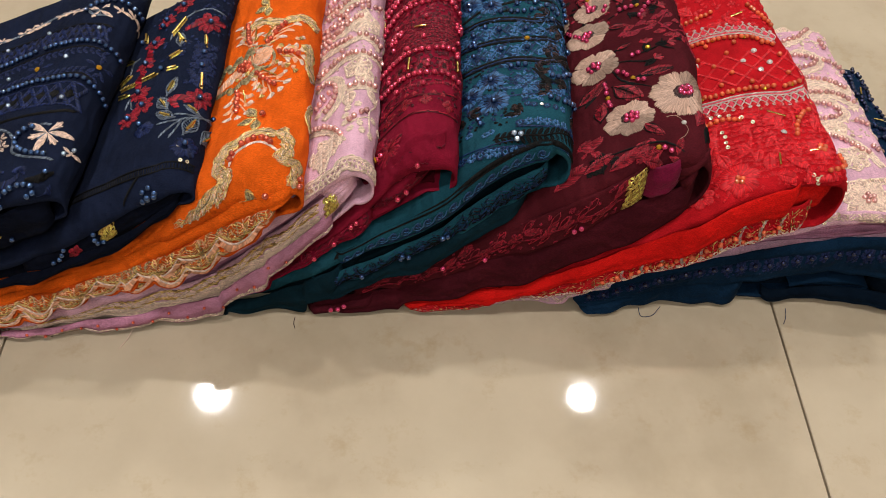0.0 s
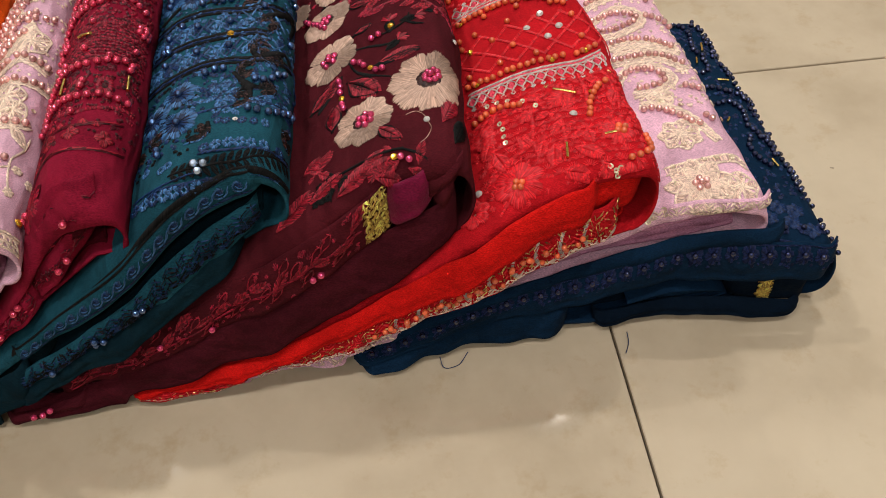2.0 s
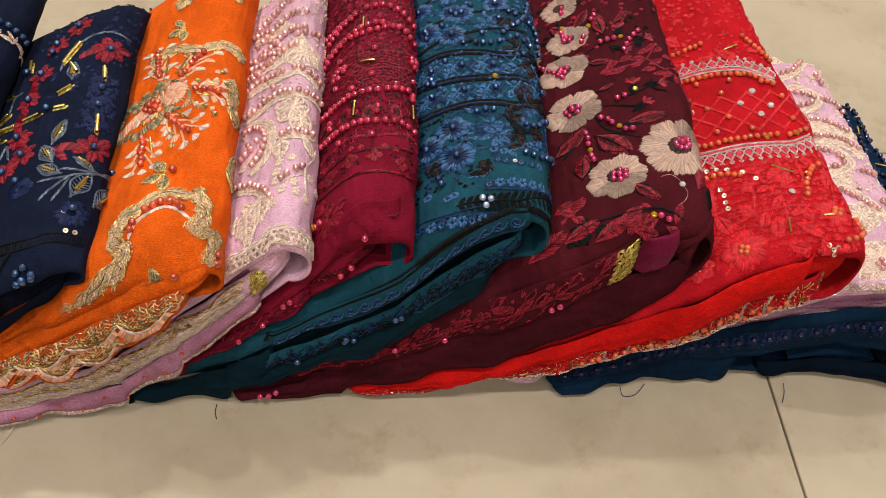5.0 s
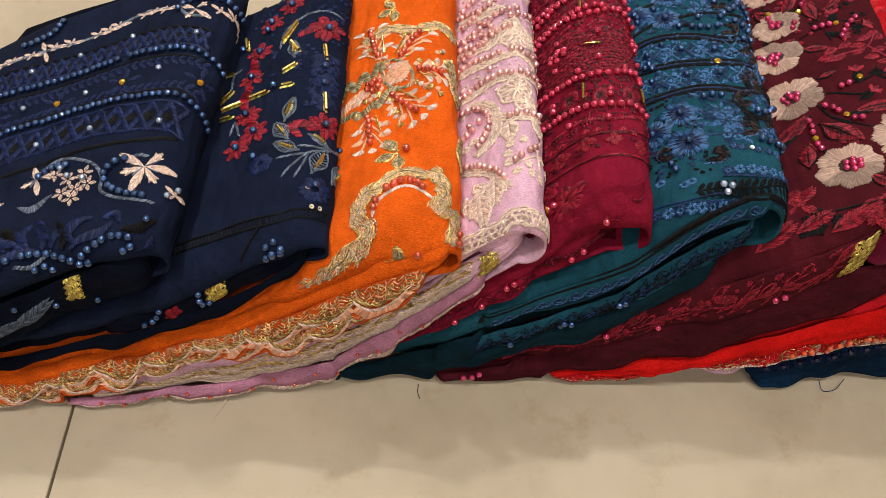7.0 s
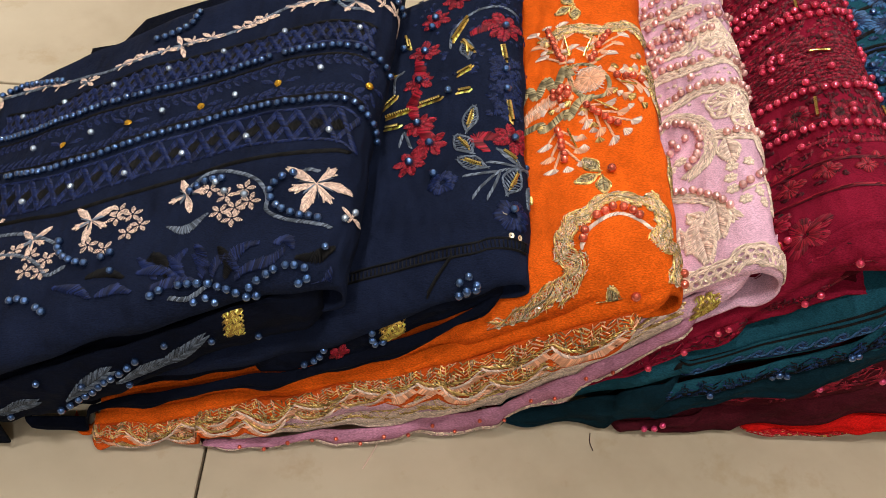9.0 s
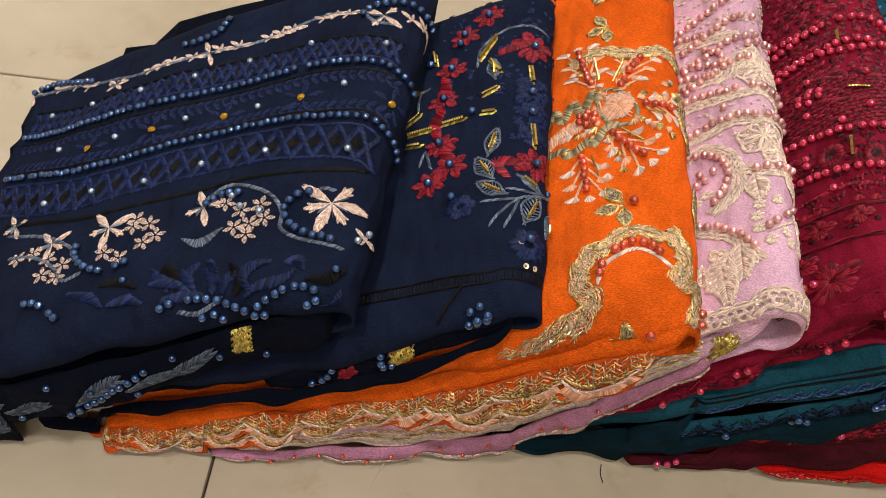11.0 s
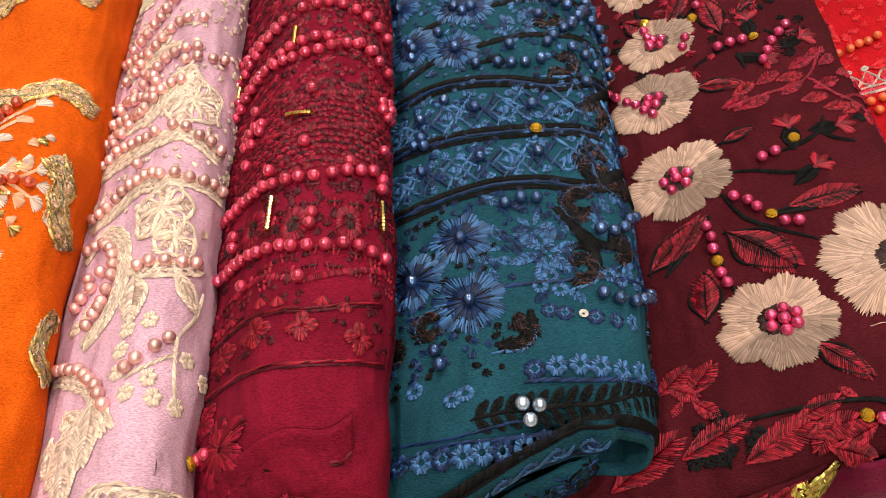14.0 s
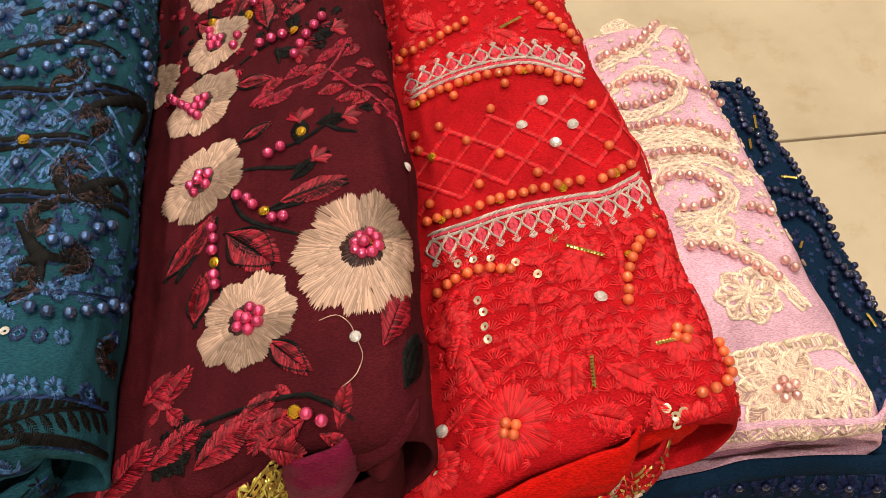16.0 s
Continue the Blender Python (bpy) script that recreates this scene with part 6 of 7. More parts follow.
(xa, ya), (xb, yb) = [(-0.1572, 0.5715), (-0.1418, 0.6145)]
w.spray(T_NAVY, (xa, xb, ya, yb), 420, 0.0050)
w.bloom(T_NAVY, [(-0.1473, 0.5070)][0], 0.0095, 6, 0.2, 70, 0.2, 0.3)
w.bloom(T_NAVY, [(-0.1800, 0.5290)][0], 0.0075, 6, 0.2, 60, 0.2, 0.3)
w.spray(T_NAVY, (-0.20, -0.13, 0.60, 0.70), 260, 0.005)
for dy in (0.0025, -0.0025):
    w.line(T_BLACK, [(x, y + dy) for x, y in [(-0.2273, 0.4855), (-0.1959, 0.4868), (-0.1665, 0.4885), (-0.1568, 0.4910), (-0.1388, 0.4930)]], 0.0011)
w.band(T_BLACK, [(-0.2273, 0.4855), (-0.1959, 0.4868), (-0.1665, 0.4885), (-0.1568, 0.4910), (-0.1388, 0.4930)], 0.0042, 0.0028, 0.0012)
w.line(T_BLACK, [(-0.1838, 0.4718), (-0.1800, 0.4780), (-0.1746, 0.4858)], 0.0014)
w.done("embroidery", stuff=True)
sequins(K, [(-0.1510, 0.5068), (-0.1483, 0.4958), (-0.1443, 0.4960)], SEQUIN, 0.0014)

# beaded suit
K = "beaded"
row_a = [(-0.4384, 0.5880), (-0.3962, 0.5833), (-0.3627, 0.5873), (-0.3329, 0.5948), (-0.3033, 0.6035), (-0.2768, 0.6093), (-0.2566, 0.6118), (-0.2341, 0.6118), (-0.2238, 0.6090), (-0.2152, 0.6065), (-0.2110, 0.6030)]
row_b = [(-0.4331, 0.5518), (-0.3923, 0.5458), (-0.3642, 0.5490), (-0.3419, 0.5560), (-0.3157, 0.5650), (-0.2844, 0.5708), (-0.2586, 0.5715), (-0.2356, 0.5723), (-0.2254, 0.5693), (-0.2181, 0.5668), (-0.2112, 0.5640)]
for row in (row_a, row_b):
    string(K, row, P_BLUE, 0.0020, 1.12)
for row in ([(-0.4482, 0.6278), (-0.4332, 0.6315), (-0.4030, 0.6260)], [(-0.3450, 0.6368), (-0.3325, 0.6408), (-0.3254, 0.6480), (-0.3233, 0.6578)], [(-0.2465, 0.6503), (-0.2411, 0.6560), (-0.2266, 0.6595), (-0.2133, 0.6603), (-0.2043, 0.6605)], [(-0.2515, 0.5232), (-0.2574, 0.5205), (-0.2603, 0.5140), (-0.2582, 0.5078), (-0.2529, 0.5030), (-0.2462, 0.5005), (-0.2390, 0.4990), (-0.2334, 0.4973)], [(-0.3598, 0.4935), (-0.3585, 0.4880), (-0.3514, 0.4818), (-0.3416, 0.4788), (-0.3334, 0.4818), (-0.3275, 0.4868)], [(-0.3737, 0.4602), (-0.3669, 0.4595), (-0.3606, 0.4567), (-0.3554, 0.4533), (-0.3526, 0.4503)], [(-0.3055, 0.4605), (-0.2999, 0.4640), (-0.2906, 0.4660), (-0.2813, 0.4668), (-0.2743, 0.4655), (-0.2674, 0.4645), (-0.2589, 0.4642)], [(-0.2625, 0.4665), (-0.2585, 0.4695), (-0.2555, 0.4723), (-0.2515, 0.4743), (-0.2475, 0.4753), (-0.2432, 0.4755), (-0.2387, 0.4743), (-0.2392, 0.4715), (-0.2440, 0.4693)], [(-0.2994, 0.5175), (-0.2935, 0.5232), (-0.2840, 0.5238)]):
    string(K, row, P_BLUE, 0.0021, 1.12)
dots(K, [(-0.4005, 0.5645), (-0.3660, 0.5680), (-0.3288, 0.5790), (-0.2900, 0.5845), (-0.2474, 0.5953), (-0.4250, 0.6028), (-0.3940, 0.6010), (-0.3318, 0.6100), (-0.3622, 0.6025), (-0.3035, 0.6218), (-0.2706, 0.6293), (-0.2314, 0.6270), (-0.3934, 0.5255), (-0.3656, 0.5302), (-0.3376, 0.5345), (-0.3101, 0.5460), (-0.2773, 0.5500), (-0.2385, 0.5505), (-0.2874, 0.5218), (-0.2719, 0.5120), (-0.2818, 0.5155), (-0.2210, 0.5095), (-0.2261, 0.5025)], P_WHITE, 0.0019)
dots(K, [(-0.3277, 0.4733), (-0.2862, 0.4597), (-0.2810, 0.4615), (-0.2770, 0.4608), (-0.2328, 0.4850)], P_BLUE, 0.0019)
for c in [(-0.3811, 0.5615), (-0.3461, 0.5713), (-0.3083, 0.5805), (-0.2684, 0.5880), (-0.2227, 0.5870)]:
    sequins(K, [c], AMBER, 0.0024, "stone", True)
    w = Work(K)
    for a in (0.3, 1.5, 2.7, 4.0, 5.2):
        w.leaf(T_NAVY, (c[0] + 0.003 * math.cos(a), c[1] + 0.003 * math.sin(a)), (c[0] + 0.0105 * math.cos(a), c[1] + 0.0105 * math.sin(a)), 0.4)
    w.done("embroidered_star", "navy star round an amber stone")


def zigzag(path, dy, amp, pitch, mat, fill):
    """A broad lattice of crossing satin lines with dark hearts, along a row."""
    c = curve([(x, y + dy) for x, y in path], pitch / 2)
    for ph in (1, -1):
        w = Work(K)
        z = [(p[0], p[1] + amp * ph * (1 if k % 2 else -1)) for k, p in enumerate(c)]
        for a, b in zip(z[:-1], z[1:]):
            w.line(mat, [a, b], 0.0019, 0.0012, 0.8, 0.0011)
        w.done("embroidered_lattice", "navy satin lattice")
    for k, p in enumerate(c[1:-1]):
        w = Work(K)
        w.band(fill, [(p[0] - pitch * 0.22, p[1]), p, (p[0] + pitch * 0.22, p[1])], [0.001, amp * 0.9, 0.001], w=0.0011)
        w.done("embroidered_diamond", "black satin diamond")


zigzag(row_b[:-2], -0.0165, 0.0098, 0.0200, T_NAVY, T_BLACK)
zigzag(row_a[:-2], 0.0135, 0.0060, 0.0125, T_NAVY, T_BLACK)
w = Work(K)
for row, offs in ((row_a, (0.0050, 0.0215, -0.0050)), (row_b, (-0.0050, -0.0265, 0.0050))):
    for dy in offs:
        w.line(T_NAVY if rng.rand() > 0.3 else T_BLACK, [(x, y + dy) for x, y in row[:-2]], 0.0015)
    for p in curve([(x, y + (-0.0085 if row is row_a else 0.0080)) for x, y in row[:-2]], 0.0048):
        for s1 in (1, -1):
            w.leaf(T_NAVY, p, (p[0] + 0.004, p[1] + 0.0042 * s1), 0.5)
w.line(T_BLACK, [(-0.4147, 0.5158), (-0.3668, 0.5130), (-0.3304, 0.5223), (-0.2941, 0.5320), (-0.2570, 0.5365), (-0.2283, 0.5405)], 0.0022)
for p in ([(-0.3160, 0.4805), (-0.3087, 0.4740), (-0.3057, 0.4685)], [(-0.3015, 0.4805), (-0.2965, 0.4740), (-0.2972, 0.4693)], [(-0.2900, 0.4810), (-0.2845, 0.4753), (-0.2852, 0.4700)], [(-0.2800, 0.4703), (-0.2792, 0.4760), (-0.2729, 0.4795)], [(-0.2697, 0.4695), (-0.2652, 0.4740), (-0.2555, 0.4775), (-0.2497, 0.4825)], [(-0.2848, 0.4672), (-0.2952, 0.4678), (-0.3067, 0.4642)]):
    w.band(T_NAVY, p, [0.002, 0.006, 0.003], slant=0.3)
for k, p in enumerate(([(-0.3115, 0.4775), (-0.3084, 0.4818), (-0.3027, 0.4755), (-0.3007, 0.4693)], [(-0.3147, 0.4725), (-0.3052, 0.4730), (-0.2967, 0.4700)], [(-0.2900, 0.4865), (-0.2863, 0.4805), (-0.2862, 0.4718)], [(-0.2785, 0.4838), (-0.2735, 0.4760), (-0.2742, 0.4695)], [(-0.2680, 0.4715), (-0.2722, 0.4773), (-0.2677, 0.4835), (-0.2615, 0.4860)], [(-0.2550, 0.4863), (-0.2497, 0.4875), (-0.2465, 0.4830)], [(-0.2446, 0.4790), (-0.2355, 0.4805), (-0.2280, 0.4868)], [(-0.2375, 0.4690), (-0.2305, 0.4710), (-0.2282, 0.4773)], [(-0.2927, 0.4695), (-0.2977, 0.4770), (-0.2937, 0.4838)], [(-0.3392, 0.4710), (-0.3315, 0.4735), (-0.3212, 0.4705)], [(-0.3545, 0.4663), (-0.3432, 0.4645), (-0.3344, 0.4595)], [(-0.3317, 0.4608), (-0.3244, 0.4642), (-0.3161, 0.4627)])):
    w.band(T_BLACK if k % 3 == 0 else T_NAVY, p, [0.002, 0.0065, 0.002], slant=0.3, h=0.0010)
w.done("embroidery", stuff=True)
w = Work(K)
for p in ([(-0.4531, 0.6245), (-0.4173, 0.6265), (-0.3628, 0.6208), (-0.3212, 0.6318), (-0.2970, 0.6405), (-0.2712, 0.6540), (-0.2494, 0.6540)], [(-0.3016, 0.5215), (-0.2933, 0.5295), (-0.2814, 0.5283), (-0.2684, 0.5213), (-0.2619, 0.5120), (-0.2609, 0.5038), (-0.2528, 0.4990), (-0.2402, 0.4968), (-0.2314, 0.4955)], [(-0.4011, 0.4918), (-0.3856, 0.4900), (-0.3702, 0.4828), (-0.3607, 0.4743), (-0.3527, 0.4778)], [(-0.2977, 0.4605), (-0.2892, 0.4608), (-0.2795, 0.4675)], [(-0.2467, 0.6520), (-0.2392, 0.6443), (-0.2265, 0.6430)], [(-0.2504, 0.5223), (-0.2460, 0.5270), (-0.2405, 0.5265)], [(-0.4102, 0.5083), (-0.3939, 0.5053), (-0.3781, 0.5010), (-0.3628, 0.4935)]):
    w.band(T_GREY, p, 0.0020, slant=0.4)
w.band(T_GREY, [(-0.3070, 0.4985), (-0.2969, 0.4955), (-0.2879, 0.5033)], [0.001, 0.006, 0.001])
w.done("embroidered_stem", "grey satin-stitched stem")


def cream_star(c, r, n, turn):
    w = Work(K, 0.0003)
    for k in range(n):
        a = turn + 4.6 * k / (n - 1)
        k2 = 1.15 - 0.3 * (k % 2)
        w.leaf(T_CREAM, c, (c[0] + k2 * r * math.cos(a), c[1] + k2 * r * math.sin(a)), 0.30, w=0.0008, h=0.0010)
        for s1 in (0.55, -0.55):
            m = (c[0] + 0.45 * r * math.cos(a), c[1] + 0.45 * r * math.sin(a))
            w.leaf(T_CREAM, m, (m[0] + 0.34 * r * math.cos(a + s1), m[1] + 0.34 * r * math.sin(a + s1)), 0.35, w=0.0007)
    w.add(T_GREY, [c] * 5, [(c[0] + r * 0.6 * math.cos(turn + 0.45 + 0.95 * q), c[1] + r * 0.6 * math.sin(turn + 0.45 + 0.95 * q)) for q in range(5)], 0.0006, 0.0012)
    w.done("embroidered_flower", "cream star-shaped flower")


for c, r, n, t in zip([(-0.2405, 0.5188), (-0.3469, 0.5050), (-0.3010, 0.5165), (-0.2357, 0.6485), (-0.3764, 0.4973), (-0.4086, 0.5140), (-0.4494, 0.6245), (-0.3851, 0.6163), (-0.3293, 0.6288)], (0.0140, 0.011, 0.010, 0.010, 0.009, 0.008, 0.007, 0.007, 0.008), (6, 5, 4, 4, 5, 4, 4, 4, 4), (2.6, 2.4, 2.0, 2.6, 2.4, 2.2, 2.0, 2.4, 2.0)):
    cream_star(c, r, n, t)
for c in [(-0.2901, 0.5182), (-0.2813, 0.5133), (-0.2727, 0.5163), (-0.2757, 0.5055), (-0.2824, 0.5033), (-0.2693, 0.5088), (-0.2758, 0.4993), (-0.3344, 0.5060), (-0.3265, 0.5080), (-0.3211, 0.5008), (-0.3262, 0.4963), (-0.3341, 0.5105)]:
    w = Work(K, 0.0003)
    for a in np.arange(5) * 1.257 + rng.uniform(0, 3):
        w.leaf(T_CREAM, (c[0] + 0.0008 * math.cos(a), c[1] + 0.0008 * math.sin(a)), (c[0] + 0.0047 * math.cos(a), c[1] + 0.0047 * math.sin(a)), 0.62, w=0.0007)
    w.done("embroidered_blossom", "small cream blossom")
for c in [(-0.3859, 0.4925), (-0.3742, 0.4873), (-0.3645, 0.4838), (-0.3737, 0.4775), (-0.3652, 0.4763), (-0.3442, 0.4898), (-0.3355, 0.4873), (-0.3949, 0.4900)]:
    w = Work(K, 0.0003)
    for a in np.arange(5) * 1.257 + rng.uniform(0, 3):
        w.leaf(T_CREAM, (c[0] + 0.0008 * math.cos(a), c[1] + 0.0008 * math.sin(a)), (c[0] + 0.0047 * math.cos(a), c[1] + 0.0047 * math.sin(a)), 0.62, w=0.0007)
    w.done("embroidered_blossom", "small cream blossom")
for c in [(-0.4173, 0.6265), (-0.4074, 0.6235), (-0.3851, 0.6163), (-0.3628, 0.6208), (-0.3563, 0.6220), (-0.3499, 0.6238), (-0.3373, 0.6255), (-0.3235, 0.6318), (-0.3132, 0.6350), (-0.2970, 0.6405), (-0.2910, 0.6435), (-0.2849, 0.6463), (-0.2685, 0.6518), (-0.2622, 0.6533), (-0.2557, 0.6530), (-0.2212, 0.6510), (-0.2114, 0.6540), (-0.2032, 0.6528), (-0.4299, 0.6273), (-0.2217, 0.5058)]:
    w = Work(K, 0.0003)
    for a, q in ((0.25, 0.0075), (1.5, 0.0050), (2.6, 0.0065), (4.2, 0.0045)):
        w.leaf(T_CREAM, c, (c[0] + q * math.cos(a), c[1] + q * math.sin(a) * 0.8), 0.42, w=0.0008)
    w.done("embroidered_leaf", "cream satin leaf")

# pale suit
K = "pale"
for row in ([(0.3313, 0.7035), (0.3414, 0.7065), (0.3550, 0.7118), (0.3798, 0.7408)], [(0.3311, 0.6843), (0.3455, 0.6860), (0.3580, 0.6800), (0.3574, 0.6740), (0.3433, 0.6698), (0.3303, 0.6720)], [(0.3333, 0.6578), (0.3506, 0.6555), (0.3667, 0.6498), (0.3769, 0.6408)], [(0.3350, 0.6395), (0.3500, 0.6383), (0.3641, 0.6358), (0.3763, 0.6268), (0.3800, 0.6235)], [(0.3343, 0.6218), (0.3440, 0.6258), (0.3555, 0.6215), (0.3613, 0.6133), (0.3556, 0.6083), (0.3428, 0.6078)], [(0.3411, 0.5890), (0.3501, 0.5858), (0.3597, 0.5783), (0.3663, 0.5703), (0.3716, 0.5658)], [(0.3668, 0.6790), (0.3749, 0.6738), (0.3837, 0.6648)], [(0.3713, 0.6038), (0.3829, 0.5998)], [(0.3761, 0.5753), (0.3801, 0.5698)], [(0.3696, 0.7040), (0.3717, 0.6950)]):
    string(K, row, P_ROSE, 0.0021, 1.08)
w = Work(K, 0.0001)
for row in ([(0.3300, 0.6988), (0.3403, 0.7020), (0.3537, 0.7070), (0.3793, 0.7353)], [(0.3278, 0.6805), (0.3467, 0.6905), (0.3620, 0.6820), (0.3595, 0.6700), (0.3418, 0.6640), (0.3270, 0.6683)], [(0.3322, 0.6535), (0.3492, 0.6513), (0.3652, 0.6455), (0.3778, 0.6365)], [(0.3339, 0.6355), (0.3486, 0.6345), (0.3629, 0.6318), (0.3780, 0.6195)], [(0.3322, 0.6183), (0.3441, 0.6300), (0.3585, 0.6248), (0.3660, 0.6120), (0.3550, 0.6033), (0.3393, 0.6033)], [(0.3403, 0.5930), (0.3513, 0.5890), (0.3606, 0.5815), (0.3671, 0.5725), (0.3757, 0.5535)], [(0.3367, 0.6463), (0.3538, 0.6438), (0.3691, 0.6370)]):
    w.lacework(T_IVORY, T_CREAM, row, 0.0048)
w.spray(T_IVORY, (0.30, 0.40, 0.585, 0.725), 420, 0.0050)
w.spray(T_CREAM, (0.30, 0.40, 0.585, 0.725), 300, 0.0050)
for dy in (0.0028, -0.0028):
    w.line(T_IVORY, [(x, y + dy) for x, y in [(0.3393, 0.5353), (0.3580, 0.5360), (0.3790, 0.5378), (0.3870, 0.5315)]], 0.0015)
w.band(T_CREAM, [(0.3393, 0.5353), (0.3580, 0.5360), (0.3790, 0.5378), (0.3870, 0.5315)], 0.004, 0.0016)
w.done("embroidery", stuff=True)
net_petals(K, [(0.3547, 0.5200)][0], 0.0195, 9, 0.2)
net_petals(K, [(0.3547, 0.5200)][0], 0.0120, 9, 0.5)
net_petals(K, [(0.3557, 0.5618)][0], 0.0130, 7, 0.3)
net_petals(K, [(0.3535, 0.5960)][0], 0.0085, 5, 0.3)
net_petals(K, [(0.3771, 0.5150)][0], 0.0115, 5, 0.1)
net_petals(K, [(0.3541, 0.7378)][0], 0.0095, 5, 0.1)
cluster(K, [(0.3550, 0.5200)][0], P_ROSE, 0.0020, 5)
sequins(K, [(0.3526, 0.5925), (0.3635, 0.5870), (0.3622, 0.5635), (0.3532, 0.5180), (0.3310, 0.5098), (0.3419, 0.5242), (0.3547, 0.5530), (0.3603, 0.5033), (0.3622, 0.5383), (0.3697, 0.5385), (0.3790, 0.5378), (0.3213, 0.5035), (0.3435, 0.5373), (0.3924, 0.5780), (0.3532, 0.7005)], SEQUIN, 0.0018)
w = Work(K, 0.0002)
w.band(T_IVORY, [(0.3213, 0.5008), (0.3246, 0.5078), (0.3227, 0.5112)], 0.006, slant=0.3)
w.done("lace_border", "cream lace border", stuff=True)

# blue suit
K = "blue"
for row in ([(0.4032, 0.7083), (0.4123, 0.7070), (0.4160, 0.6980), (0.4141, 0.6778), (0.4231, 0.6700), (0.4364, 0.6775), (0.4370, 0.6918), (0.4348, 0.7033), (0.4208, 0.7075)], [(0.4170, 0.6675), (0.4181, 0.6573), (0.4106, 0.6515)], [(0.4092, 0.6358), (0.4208, 0.6330), (0.4310, 0.6270), (0.4387, 0.6218)], [(0.4074, 0.6185), (0.4204, 0.6198), (0.4263, 0.6103), (0.4252, 0.5965), (0.4309, 0.5875), (0.4349, 0.5743), (0.4324, 0.5645)], [(0.4231, 0.5860), (0.4190, 0.5763), (0.4214, 0.5660), (0.4291, 0.5575)], [(0.4299, 0.5853), (0.4366, 0.5820), (0.4364, 0.5718)]):
    string(K, row, P_NAVY, 0.0020, 1.08)
edge = [(0.4545 - 0.00082 * k, 0.495 + 0.0105 * k) for k in range(22)]
string(K, [(x + 0.002 * math.sin(9 * y * 20), y) for x, y in edge], P_NAVY, 0.0018, 1.3, 0.3)
string(K, [(x - 0.011, y) for x, y in edge[4:]], P_NAVY, 0.0018, 1.5, 0.4)
w = Work(K)
w.spray(T_NAVY, (0.36, 0.47, 0.53, 0.725), 900, 0.0050)
w.spray(T_DKBLUE, (0.36, 0.47, 0.53, 0.725), 700, 0.0050)
for row in ([(0.2616, 0.4993), (0.3166, 0.5035), (0.3706, 0.5043), (0.4091, 0.5005), (0.4382, 0.4895)], [(0.3396, 0.5223), (0.3723, 0.5100), (0.4091, 0.5005)]):
    w.line(T_NAVY, row, 0.0012)
w.done("embroidery", stuff=True)
for a, b in ([(0.4226, 0.6865), (0.4201, 0.6770)], [(0.4131, 0.6695), (0.4115, 0.6630)], [(0.4201, 0.6438), (0.4275, 0.6425)], [(0.4151, 0.6045), (0.4124, 0.6008)], [(0.4302, 0.5648), (0.4318, 0.5583)]):
    bugle(K, a, b)
for c in [(0.24 + 0.0125 * k, 0.5015 + 0.0006 * k - 0.00012 * max(0, k - 9) ** 2) for k in range(17)]:
    w = Work(K)
    w.bloom(T_NAVY, c, 0.0042, 5, 0.3, 30, 0.1, 0.4)
    dots(K, [c], P_NAVY, 0.0019, under=w.done("embroidered_flower", "navy flower round a pearl"))
for c in [(0.4181, 0.5240), (0.4280, 0.5205), (0.4097, 0.5163), (0.4228, 0.5120), (0.4324, 0.5045), (0.4048, 0.5285)]:
    w = Work(K)
    w.bloom(T_DKBLUE, c, 0.0060, 6, 0.3, 40, 0.1, 0.4)
    w.done("embroidered_flower", "blue flower")

# front edges, hems and laces
# Recessed hems and panels reuse the darkened crepes, with shade in their colour.
LACE_W = 0.0125


def lace(drape, x, v0, v1, width=LACE_W):
    """A strip of gold braid with a scalloped side."""
    w = Work(drape.key, 0.0006, drape)
    for q in (-0.5, -0.34, -0.14, 0.06, 0.22, 0.40):
        vs = np.linspace(v0, v1, 14)
        w.line(T_LACE, np.stack([x + q * width + 0.0011 * np.sin(vs * 1500 + 9 * q), vs], 1), 0.0008, 0.0013, 0.8, 0.0011)
    for v in np.arange(v0, v1, 0.0030):
        w.bloom(T_LACE, (x + width * 0.5, v + 0.0015), 0.0019, 3, 0, 9, 0.55, 0.1, w=0.0006, h=0.0010)
        w.add(T_LACE, [(x - width * 0.5, v), (x - width * 0.22, v + 0.002), (x + width * 0.08, v)], [(x - width * 0.22, v + 0.0025), (x + width * 0.08, v - 0.0005), (x + width * 0.36, v + 0.0025)], 0.0009, 0.0012)
    w.done("gold_lace", "gold braid lace strip")


def hem(drape, mats, v, step=0.0016, size=0.004, n=300, name="hem_embroidery"):
    w = Work(drape.key, 0.0002, drape)
    xs = np.linspace(drape.x0 + 0.002, drape.x1 - 0.002, 40)
    w.patch(mats, np.stack([xs, np.full_like(xs, v)], 1), size, n)
    w.done(name)


# blue
Drape("blue", -0.30, 0.02, 0.145, 0.398, 0.000, -0.004, 34, 0.0010).build("front_fold", BLUE)
d = Drape("blue", -0.12, 0.42, 0.135, 0.432, -0.002, -0.009, 1, 0.0011).build("front_fold", BLUE)
for x in np.arange(0.147, 0.426, 0.0105):
    w = Work("blue", 0.0002, d)
    w.bloom(T_NAVY, (x, 0.0056), rng.uniform(0.0042, 0.0056), 5, 6 * rng.rand(), 30, 0.15, 0.4)
    w.done("embroidered_flower", "navy flower round a pearl")
    dots("blue", [(x, 0.0050)], P_NAVY, 0.0019, place=d)
w = Work("blue", 0.0, d)
w.line(T_NAVY, [(0.14, 0.0010), (0.43, 0.0010)], 0.0011)
w.spray(T_NAVY, (0.14, 0.43, 0.0085, 0.0125), 160, 0.003)
w.done("stitched_line")
